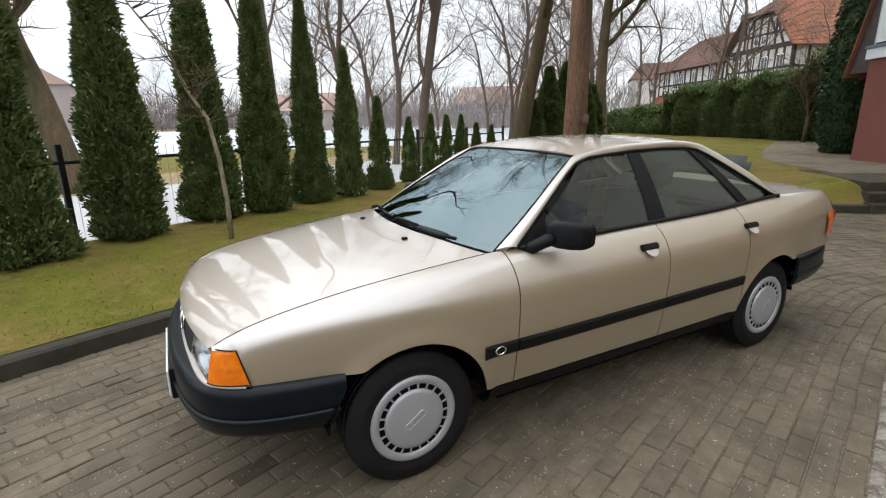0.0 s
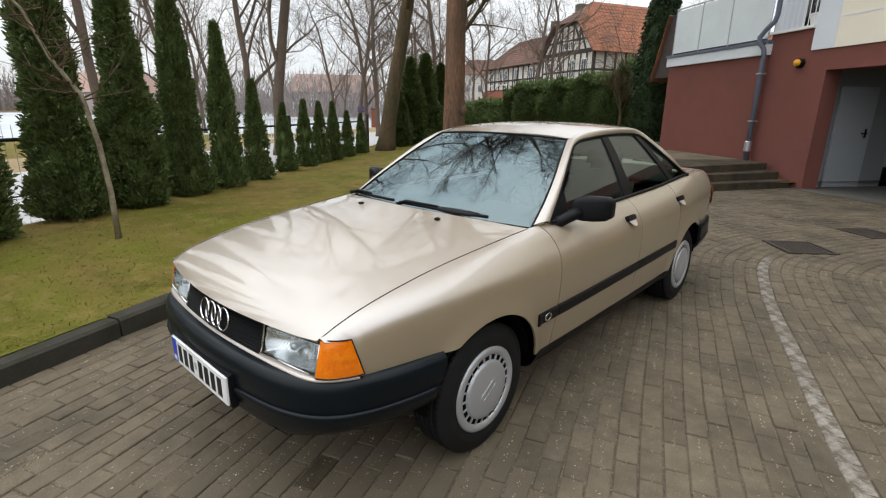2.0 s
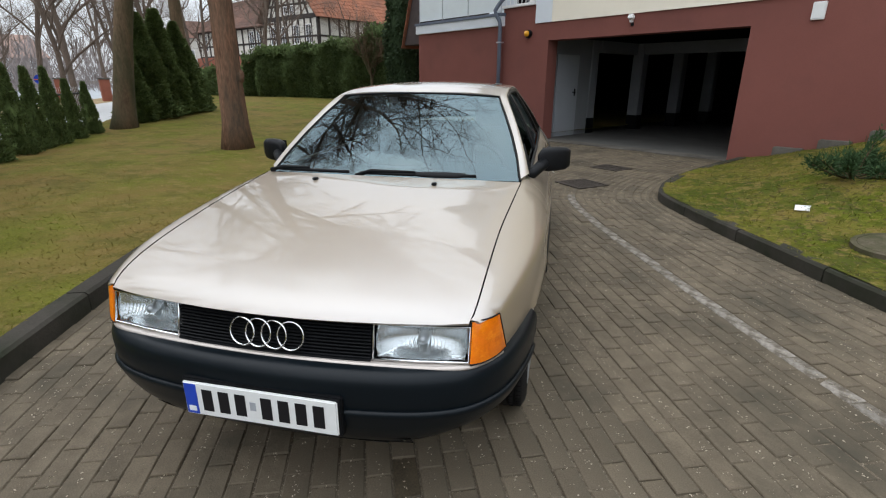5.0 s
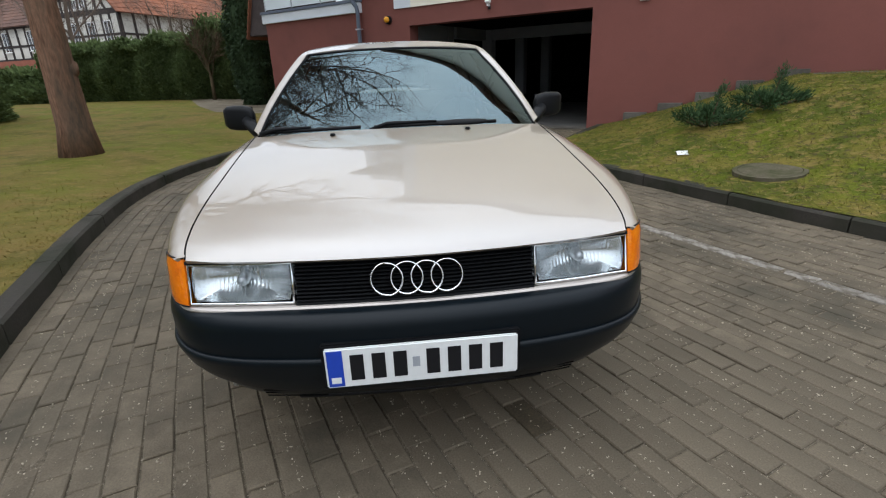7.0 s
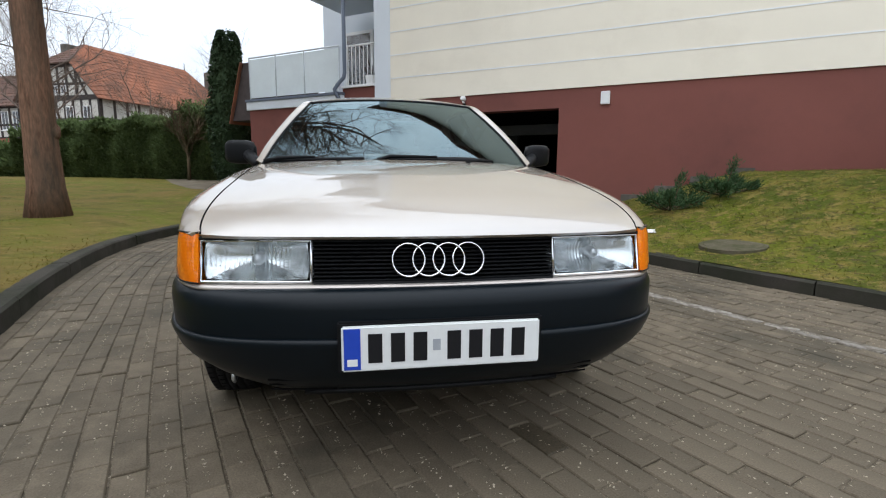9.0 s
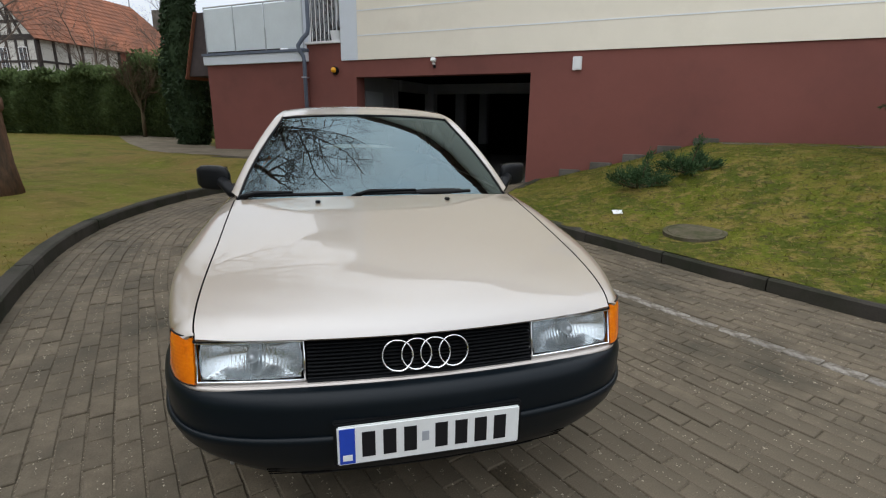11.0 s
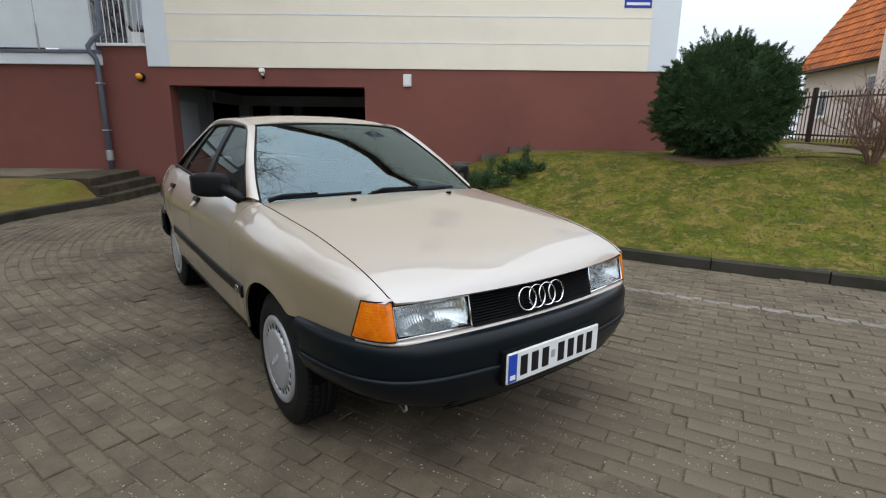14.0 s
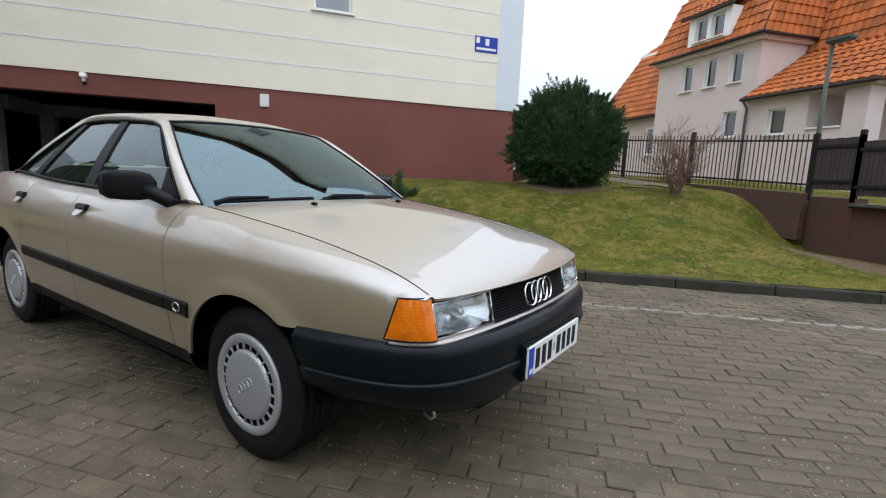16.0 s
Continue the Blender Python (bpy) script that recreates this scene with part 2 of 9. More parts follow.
TURF = material("winter_turf", (0.088, 0.100, 0.011), rough=0.95, vary=0.55, scale=3.0, fine=40, bump=0.008, bump_scale=40,
                dark=(0.160, 0.125, 0.030), dark_at=0.56, dark_scale=1.6, spec=0.1)
LAWN_TURF = material("lawn_turf", (0.112, 0.115, 0.018), rough=0.95, vary=0.40, scale=2.2, fine=45, bump=0.006, bump_scale=55,
                     dark=(0.160, 0.112, 0.036), dark_at=0.52, dark_scale=0.8, spec=0.1)
BLADES = material("grass_blades", (0.118, 0.142, 0.014), rough=0.85, vary=0.55, scale=3.0, fine=14, island=0.6,
                  dark=(0.225, 0.180, 0.042), dark_at=0.56, dark_scale=1.6, spec=0.10)
LAWN_BLADES = material("lawn_grass_blades", (0.133, 0.137, 0.018), rough=0.85, vary=0.35, scale=0.9, fine=12, island=0.35,
                       dark=(0.205, 0.142, 0.042), dark_at=0.53, dark_scale=0.8, spec=0.10)
for grass_mat, k in ((TURF, 1.0), (BLADES, 1.25)):
    mottle(grass_mat, (0.055 * k, 0.072 * k, 0.010 * k), 2.2, 0.47, 0.10, 0.85)
    mottle(grass_mat, (0.190 * k, 0.142 * k, 0.045 * k), 6.5, 0.53, 0.07, 0.85)
    mottle(grass_mat, (0.060 * k, 0.048 * k, 0.022 * k), 17.0, 0.54, 0.06, 0.85)
mottle(BLADES, (0.30, 0.235, 0.095), 1.0, 0.80, 0.05, 0.8, True)
mottle(LAWN_BLADES, (0.28, 0.215, 0.09), 1.0, 0.84, 0.05, 0.7, True)
for grass_mat, k in ((LAWN_TURF, 1.0), (LAWN_BLADES, 1.25)):
    mottle(grass_mat, (0.070 * k, 0.072 * k, 0.014 * k), 1.7, 0.52, 0.10, 0.6)
    mottle(grass_mat, (0.190 * k, 0.140 * k, 0.050 * k), 5.5, 0.54, 0.08, 0.6)
mottle(LAWN_TURF, (0.085, 0.072, 0.025), 16.0, 0.57, 0.10, 0.35)
SOIL = material("bare_soil", (0.115, 0.078, 0.045), rough=0.95, vary=0.4, scale=4, bump=0.01)
RED_WALL = material("oxblood_render", (0.198, 0.075, 0.061), rough=0.85, vary=0.16, scale=1.2, fine=90, bump=0.0015,
                    dark=(0.152, 0.061, 0.051), dark_at=0.57, dark_scale=0.6, spec=0.2)
CREAM_WALL = material("cream_render", (0.81, 0.75, 0.63), rough=0.88, vary=0.06, scale=1.0, fine=120, bump=0.001,
                      dark=(0.745, 0.685, 0.57), dark_at=0.66, dark_scale=0.7)
WHITE_WALL = material("bluish_white_render", (0.66, 0.70, 0.74), rough=0.85, vary=0.05, scale=1.5, fine=120, bump=0.001)
WHITE_PAINT = material("white_paint", (0.78, 0.78, 0.77), rough=0.5, vary=0.06)
GARAGE_GREY = material("garage_plaster", (0.24, 0.25, 0.26), rough=0.85, vary=0.15, scale=2)
# near-black that carries the shade of garage, rooms behind panes and vent
SHADE_BLACK = material("shade_black", (0.003, 0.003, 0.0033), rough=0.95, vary=0.3, spec=0.05)
GARAGE_FLOOR = material("dark_garage_concrete", (0.095, 0.092, 0.086), rough=0.85, vary=0.3, scale=2, fine=40)
DOOR_GREY = material("grey_door_paint", (0.34, 0.36, 0.38), rough=0.5, vary=0.06)
PIPE_GREY = material("painted_downpipe", (0.12, 0.14, 0.18), rough=0.45, vary=0.15, scale=5)
STEEL = material("galvanised_steel", (0.5, 0.52, 0.53), rough=0.35, metal=0.8, vary=0.1)
IRON = material("cast_iron", (0.06, 0.05, 0.042), rough=0.7, metal=0.3, vary=0.35, scale=12, bump=0.002)
BLACK_METAL = material("black_metal", (0.014, 0.014, 0.016), rough=0.5, vary=0.2)
YELLOW = material("yellow_lamp_lens", (0.75, 0.35, 0.02), rough=0.3, vary=0.05, coat=0.4)
BROWN_WOOD = material("brown_stained_wood", (0.062, 0.048, 0.046), rough=0.7, vary=0.3, scale=6, fine=50, bump=0.001)
TILE = material("orange_roof_tile", (0.40, 0.115, 0.028), rough=0.75, vary=0.40, scale=2.5, fine=30, bump=0.004, island=0.8,
                dark=(0.17, 0.06, 0.03), dark_at=0.62, dark_scale=0.9)
TILE_OLD = material("weathered_roof_tile", (0.145, 0.078, 0.056), rough=0.85, vary=0.30, scale=1.5, fine=20, island=0.5,
                    dark=(0.09, 0.055, 0.045), dark_at=0.56, dark_scale=0.4)
PINK_WALL = material("pale_pink_render", (0.62, 0.535, 0.51), rough=0.9, vary=0.08, scale=1.3, fine=90, bump=0.001)
TIMBER = material("dark_timber", (0.04, 0.033, 0.03), rough=0.8, vary=0.25, scale=3)
INFILL = material("pale_infill", (0.55, 0.53, 0.48), rough=0.9, vary=0.15, scale=1.5)
RED_BRICK = material("red_brickwork", (0.24, 0.085, 0.055), rough=0.9, vary=0.25, scale=2)
SIGN_BLUE = material("enamel_blue", (0.02, 0.05, 0.36), rough=0.3, vary=0.05)
BARK = material("rough_bark", (0.125, 0.086, 0.054), rough=0.95, vary=0.5, scale=5, fine=34, bump=0.035, bump_scale=24, stretch=0.28,
                dark=(0.060, 0.057, 0.032), dark_at=0.52, dark_scale=2.2, spec=0.1)
RED_BARK = material("reddish_ridged_bark", (0.205, 0.115, 0.074), rough=0.95, vary=0.75, scale=8, fine=40, bump=0.06, bump_scale=20, stretch=0.2,
                    dark=(0.075, 0.056, 0.040), dark_at=0.52, dark_scale=4, spec=0.1)
YOUNG_BARK = material("mossy_young_bark", (0.30, 0.265, 0.185), rough=0.9, vary=0.45, scale=8, fine=60, bump=0.004, dark=(0.12, 0.09, 0.06), dark_at=0.55, dark_scale=5, spec=0.1)
PATH_MAT = material("brown_grey_path", (0.165, 0.138, 0.100), rough=0.92, vary=0.35, scale=3, fine=90, bump=0.003, dark=(0.11, 0.09, 0.062), dark_at=0.55, dark_scale=1.2, spec=0.15)
STEP_MAT = material("dark_worn_concrete", (0.080, 0.064, 0.044), rough=0.92, vary=0.4, scale=4, fine=80, bump=0.004, dark=(0.035, 0.033, 0.024), dark_at=0.55, dark_scale=2.5, spec=0.15)
BARK_FAR = material("grey_brown_bark", (0.130, 0.100, 0.080), rough=0.95, vary=0.3, scale=2, fine=20, bump=0.01, spec=0.1)
# the next three, woods, brick and tile, have distance haze mixed into their colours
WOODS = material("haze_tinted_woods", (0.235, 0.205, 0.195), rough=0.95, vary=0.25, scale=0.1, fine=2, spec=0.1)
HAZE_BRICK = material("haze_tinted_brick", (0.31, 0.255, 0.235), rough=0.95, vary=0.2, scale=0.5)
HAZE_TILE = material("haze_tinted_roof_tile", (0.30, 0.205, 0.17), rough=0.95, vary=0.2, scale=0.5)
TILE_MID = material("orange_brown_roof_tile", (0.27, 0.105, 0.058), rough=0.85, vary=0.30, scale=1.5, fine=20, island=0.5,
                    dark=(0.15, 0.07, 0.045), dark_at=0.58, dark_scale=0.4)
THUJA = material("thuja_foliage", (0.098, 0.134, 0.046), rough=0.8, vary=0.70, scale=6.0, fine=26, island=0.6, spec=0.15)
YEW = material("yew_foliage", (0.044, 0.082, 0.034), rough=0.8, vary=0.60, scale=2.0, fine=20, island=0.9, spec=0.12)
HEDGE_GREEN = material("hedge_foliage", (0.115, 0.158, 0.062), rough=0.85, vary=0.60, scale=0.8, fine=10, island=0.9, spec=0.15)
IVY = material("ivy_foliage", (0.035, 0.058, 0.026), rough=0.7, vary=0.5, scale=2, island=0.9, spec=0.2)
TWIG = material("reddish_twigs", (0.17, 0.10, 0.075), rough=0.9, vary=0.3, scale=3)
for leaf_mat, amount in ((BLADES, 0.35), (LAWN_BLADES, 0.35), (THUJA, 0.16), (YEW, 0.12), (HEDGE_GREEN, 0.18), (IVY, 0.2), (FROSTED, 0.30)):
    leafy(leaf_mat, amount)
ICE = material("lake_ice", (0.40, 0.43, 0.45), rough=0.5, vary=0.12, scale=0.08, fine=1.5, dark=(0.31, 0.335, 0.35), dark_at=0.6, dark_scale=0.05)
PROMENADE = material("pale_promenade_paving", (0.40, 0.40, 0.395), rough=0.7, vary=0.1, scale=0.6)
DRY_GRASS = material("dry_bank_grass", (0.26, 0.19, 0.10), rough=0.95, vary=0.35, scale=0.6, fine=8, bump=0.02)
FIELD = material("far_ground", (0.15, 0.12, 0.085), rough=0.95, vary=0.35, scale=0.05, fine=1.0)


# ---- mesh helpers ----
def part(name, bm, mat, parent=None, label="", smooth=False):
    """Link a bmesh as one mesh object under its thing."""
    me = bpy.data.meshes.new(name)
    bm.to_mesh(me)
    bm.free()
    me.materials.append(mat)
    if smooth:
        me.polygons.foreach_set("use_smooth", [True] * len(me.polygons))
    ob = new(name, me)
    if parent:
        ob.parent = parent
    if label:
        ob["label"] = label
    return ob


def raw(name, verts, faces, mat, parent=None, label="", smooth=False):
    """The same from lists made in code."""
    me = bpy.data.meshes.new(name)
    me.from_pydata([tuple(v) for v in verts], [], faces)
    me.materials.append(mat)
    if smooth:
        me.polygons.foreach_set("use_smooth", [True] * len(me.polygons))
    me.update()
    ob = new(name, me)
    if parent:
        ob.parent = parent
    if label:
        ob["label"] = label
    return ob


def thing(name, label, category, m=None, group="", kind=""):
    ob = new(name)
    ob.empty_display_size = 0.1
    if m is not None:
        ob.matrix_world = m
    return tagged(ob, label, category, group, kind)


def box(bm, lo, hi, bevel=0.0, m=None):
    """A box from corner to corner, its edges bevelled."""
    lo, hi = Vector(lo), Vector(hi)
    r = bmesh.ops.create_cube(bm, size=1.0)
    mid, size = (lo + hi) / 2, hi - lo
    for v in r["verts"]:
        v.co = Vector((v.co.x * size.x, v.co.y * size.y, v.co.z * size.z)) + mid
    if bevel:
        edges = list({e for v in r["verts"] for e in v.link_edges})
        out = bmesh.ops.bevel(bm, geom=edges, offset=bevel, segments=2, affect="EDGES")
        vs = {v for f in out["faces"] for v in f.verts} | {v for v in r["verts"] if v.is_valid}
    else:
        vs = set(r["verts"])
    if m is not None:
        for v in vs:
            v.co = m @ v.co
    return bm


def boxed(lo, hi, bevel=0.0, m=None):
    return box(bmesh.new(), lo, hi, bevel, m)


def rod(bm, a, b, r0, r1=None, n=10, caps=True):
    """A tapered round bar from a to b."""
    a, b = Vector(a), Vector(b)
    d = b - a
    r1 = r0 if r1 is None else r1
    q = d.to_track_quat("Z", "Y").to_matrix()
    rings = []
    for p, r in ((a, r0), (b, r1)):
        rings.append([bm.verts.new(p + q @ Vector((r * math.cos(2 * math.pi * i / n), r * math.sin(2 * math.pi * i / n), 0))) for i in range(n)])
    for i in range(n):
        bm.faces.new((rings[0][i], rings[0][(i + 1) % n], rings[1][(i + 1) % n], rings[1][i]))
    if caps:
        bm.faces.new(rings[0][::-1])
        bm.faces.new(rings[1])
    return bm


def tube(bm, pts, r, n=8, caps=True):
    """A round bar along a line of points; r may be a list."""
    pts = [Vector(p) for p in pts]
    rs = r if isinstance(r, (list, tuple)) else [r] * len(pts)
    rings = []
    for i, p in enumerate(pts):
        d = (pts[min(i + 1, len(pts) - 1)] - pts[max(i - 1, 0)]).normalized()
        q = d.to_track_quat("Z", "Y").to_matrix()
        if rings:
            prev = (rings[-1][0].co - pts[i - 1]).normalized()
            x = (prev - d * prev.dot(d)).normalized()
            y = d.cross(x)
        else:
            x, y = q.col[0], q.col[1]
        rings.append([bm.verts.new(p + rs[i] * (math.cos(2 * math.pi * k / n) * x + math.sin(2 * math.pi * k / n) * y)) for k in range(n)])
    for a, b in zip(rings, rings[1:]):
        for k in range(n):
            bm.faces.new((a[k], a[(k + 1) % n], b[(k + 1) % n], b[k]))
    if caps:
        bm.faces.new(rings[0][::-1])
        bm.faces.new(rings[-1])
    return bm


def lathe(bm, profile, n=48, axis="y"):
    """Turn (radius, along) pairs round an axis."""
    rings = []
    for r, a in profile:
        ring = []
        for i in range(n):
            c, s = r * math.cos(2 * math.pi * i / n), r * math.sin(2 * math.pi * i / n)
            ring.append(bm.verts.new((c, a, s) if axis == "y" else (c, s, a)))
        rings.append(ring)
    for a, b in zip(rings, rings[1:]):
        for i in range(n):
            bm.faces.new((a[i], a[(i + 1) % n], b[(i + 1) % n], b[i]))
    return bm


def sheet(bm, rows):
    """Quads over a grid of points."""
    vs = [[bm.verts.new(p) for p in r] for r in rows]
    for a, b in zip(vs, vs[1:]):
        for i in range(len(a) - 1):
            bm.faces.new((a[i], a[i + 1], b[i + 1], b[i]))
    return bm


def smooth01(v):
    v = min(1.0, max(0.0, v))
    return v * v * (3 - 2 * v)


def curve_at(table, x):
    """Smooth interpolation in a table of (x, value), rising in x."""
    if x <= table[0][0]:
        return table[0][1]
    if x >= table[-1][0]:
        return table[-1][1]
    for i in range(len(table) - 1):
        if x <= table[i + 1][0]:
            break
    (x0, y0), (x1, y1) = table[i], table[i + 1]
    xm, ym = table[i - 1] if i else (2 * x0 - x1, 2 * y0 - y1)
    xp, yp = table[i + 2] if i + 2 < len(table) else (2 * x1 - x0, 2 * y1 - y0)
    h = x1 - x0
    m0, m1 = (y1 - ym) / (x1 - xm) * h, (yp - y0) / (xp - x0) * h
    u = (x - x0) / h
    return (2 * u**3 - 3 * u * u + 1) * y0 + (u**3 - 2 * u * u + u) * m0 + (3 * u * u - 2 * u**3) * y1 + (u**3 - u * u) * m1


def thick(ob, amount, offset=-1.0):
    mod = ob.modifiers.new("thickness", "SOLIDIFY")
    mod.thickness, mod.offset = amount, offset
    me = ob.data
    seen = {}
    for f in me.polygons:
        for k in f.edge_keys:
            seen[k] = seen.get(k, 0) + 1
    for e in me.edges:
        if seen[e.key] == 1:
            e.use_edge_sharp = True
    return ob


def facing(bm, d):
    """Turn all faces so that they look along d."""
    bm.normal_update()
    if sum((f.normal.dot(d) for f in bm.faces)) < 0:
        bmesh.ops.reverse_faces(bm, faces=bm.faces)
    return bm


# ---- the drive: a curved course line, offsets to its left are positive ----
COURSE = [(16.0, -6.3), (9.0, -2.48), (5.2, -0.41), (4.0, 0.24), (2.9, 0.84), (2.24, 1.19), (1.0, 1.97), (0.01, 2.66), (-0.9, 3.32),
          (-1.75, 4.12), (-2.22, 5.2), (-2.42, 6.5), (-2.47, 8.0), (-2.47, 12.0), (-2.47, 30.0)]


def course_points():
    pts = [Vector((x, y, 0)) for x, y in COURSE]
    out = []
    for i in range(len(pts) - 1):
        p0, p1, p2, p3 = pts[max(i - 1, 0)], pts[i], pts[i + 1], pts[min(i + 2, len(pts) - 1)]
        steps = max(2, int((p2 - p1).length / 0.1))
        for k in range(steps):
            u = k / steps
            m0, m1 = (p2 - p0) * 0.5, (p3 - p1) * 0.5
            if i in (0, len(pts) - 2):
                m0 = m1 = p2 - p1
            out.append((2 * u**3 - 3 * u * u + 1) * p1 + (u**3 - 2 * u * u + u) * m0 + (3 * u * u - 2 * u**3) * p2 + (u**3 - u * u) * m1)
    out.append(pts[-1])
    return out


LINE = course_points()
ARC = [0.0]
for a, b in zip(LINE, LINE[1:]):
    ARC.append(ARC[-1] + (b - a).length)
LINE_XY = np.array([(p.x, p.y) for p in LINE])
ARC_NP = np.array(ARC)
_tan = np.gradient(LINE_XY, axis=0)
for _ in range(6):
    _tan[1:-1] = (_tan[:-2] + 2 * _tan[1:-1] + _tan[2:]) / 4
TAN = _tan / np.linalg.norm(_tan, axis=1)[:, None]


def on_course(s, n):
    """The plan point at the arc length s, n to the left."""
    x, y = np.interp(s, ARC_NP, LINE_XY[:, 0]), np.interp(s, ARC_NP, LINE_XY[:, 1])
    tx, ty = np.interp(s, ARC_NP, TAN[:, 0]), np.interp(s, ARC_NP, TAN[:, 1])
    k = math.hypot(tx, ty)
    return x - n * ty / k, y + n * tx / k


def course_s(x, y):
    d = (LINE_XY[:, 0] - x) ** 2 + (LINE_XY[:, 1] - y) ** 2
    return float(ARC_NP[int(np.argmin(d))])


def off_course(x, y):
    """Arc length and offset of a plan point."""
    d = (LINE_XY[:, 0] - x) ** 2 + (LINE_XY[:, 1] - y) ** 2
    i = int(np.argmin(d))
    return float(ARC_NP[i]), float((x - LINE_XY[i, 0]) * -TAN[i, 1] + (y - LINE_XY[i, 1]) * TAN[i, 0])


ROAD_L, ROAD_R = 4.0, -1.08
S_GARAGE = course_s(-2.47, 8.80)
S_END = 0.5


def road_left(s):
    """The drive's edge along the lawn, drawn in to meet the lowest step."""
    u = min(1.0, max(0.0, (s - 21.5) / 1.75))
    return ROAD_L - 0.45 * u * u * (3 - 2 * u)

# hedge line along the lake
HEDGE_A, HEDGE_B = Vector((-1.48, -3.85)), Vector((-11.0, 0.15))
HEDGE_D = (HEDGE_B - HEDGE_A).normalized()
HEDGE_N = Vector((HEDGE_D.y, -HEDGE_D.x))
if HEDGE_N.dot(Vector((0, -1))) < 0:
    HEDGE_N = -HEDGE_N


def beyond_hedge(x, y):
    return (Vector((x, y)) - HEDGE_A).dot(HEDGE_N)


def lawn_z(x, y):
    """Height of the lawn on the lake side of the drive."""
    s, n = off_course(x, y)
    d = n - road_left(s) - 0.12
    z = 0.125 + 0.10 * smooth01(d / 1.6)
    west = smooth01((-x - 5.0) / 16.0)
    z += 0.42 * west * smooth01((d - 0.2) / 5.0) * smooth01((y + 3.5) / 6.0)
    inner = smooth01((y - 6.42) / 0.1)
    k = smooth01((y - 5.2) / 1.0) * (smooth01((d - 0.01) / 0.34) * (1 - inner) + smooth01((-x - 6.65 - 0.25 * (y - 6.28)) / 0.42) * inner)
    z += (0.442 - z) * k * smooth01((x + 12.0) / 2.5) + 0.08 * k * (1 - smooth01((x + 12.0) / 2.5)) * (1 - 0.6 * west)
    q = beyond_hedge(x, y)
    z = z * (1 - smooth01((q - 0.35) / 1.4)) - 0.12 * smooth01((q - 0.35) / 1.4)
    return z + 0.012 * noise.noise(Vector((x * 1.3, y * 1.3, 0.3))) + 0.006 * noise.noise(Vector((x * 5, y * 5, 2.3)))


def grid_mesh(name, xy, zfun, mat, smooth=True, parent=None, label=""):
    """A sheet over rows of plan points."""
    verts = [(x, y, zfun(x, y)) for row in xy for x, y in row]
    w = len(xy[0])
    faces = [(r * w + c, r * w + c + 1, (r + 1) * w + c + 1, (r + 1) * w + c) for r in range(len(xy) - 1) for c in range(w - 1)]
    return raw(name, verts, faces, mat, parent, label, smooth)


# the ground sheet to the horizon
ground = raw("ground", [(-700, -700, -0.25), (700, -700, -0.25), (700, 700, -0.25), (-700, 700, -0.25)], [(0, 1, 2, 3)], FIELD)
tagged(ground, "brown winter ground reaching to the horizon", "ground", kind="structure")

# the drive's bed of sand
bed = grid_mesh("road", [[on_course(s, n) for n in np.linspace(ROAD_R - 0.06, ROAD_L + 0.06, 8)] for s in np.linspace(S_END, S_GARAGE, 120)],
                lambda x, y: -0.006, SAND)
tagged(bed, "curving drive of grey-brown concrete block paving", "road", kind="structure")

# the lawn beside the drive
ns = [0.11 + 26 * (i / 60) ** 1.9 for i in range(61)]
lawn = grid_mesh("lawn", [[on_course(s, road_left(s) + n) for n in ns] for s in np.concatenate([np.arange(0.5, 24.0, 0.22), np.arange(24.0, 44.0, 1.0)])], lawn_z, LAWN_TURF)
tagged(lawn, "patchy green and yellow winter lawn with trees", "lawn", kind="structure")

# lake side: promenade, dry bank, ice
def strip(name, q0, q1, z, mat, label, cat, a=-40, b=90):
    pts = []
    for q in (q0, q1):
        for k in (a, b):
            p = HEDGE_A + HEDGE_D * k + HEDGE_N * q
            pts.append((p.x, p.y, z))
    ob = raw(name, [pts[0], pts[1], pts[3], pts[2]], [(0, 1, 2, 3)], mat)
    return tagged(ob, label, cat, kind="structure")


strip("promenade", 1.7, 7.4, -0.10, PROMENADE, "pale paved lakeside promenade behind the fence", "pavement")
strip("bank", 7.4, 10.5, -0.095, DRY_GRASS, "strip of dry tan grass along the lake", "bank")
strip("water", 10.5, 95, -0.13, ICE, "pale frozen lake surface", "water", -160, 220)
strip("far_bank", 95, 130, -0.10, DRY_GRASS, "brown far shore of the lake", "bank", -200, 300)

# the bank on the building side: ruled between the kerb and the wall's foot
WALL_Y = 8.88


FENCE_A = Vector((7.7, 3.3))
RETAIN_END = Vector((7.15, 0.35))
FENCE_PTS = [(7.7, 3.3), (7.42, 5.53), (7.17, 7.25), (6.92, 9.0), (6.67, 10.8), (6.42, 12.6)]
FENCE_Z = [1.05, 1.13, 1.21, 1.27, 1.30, 1.32]


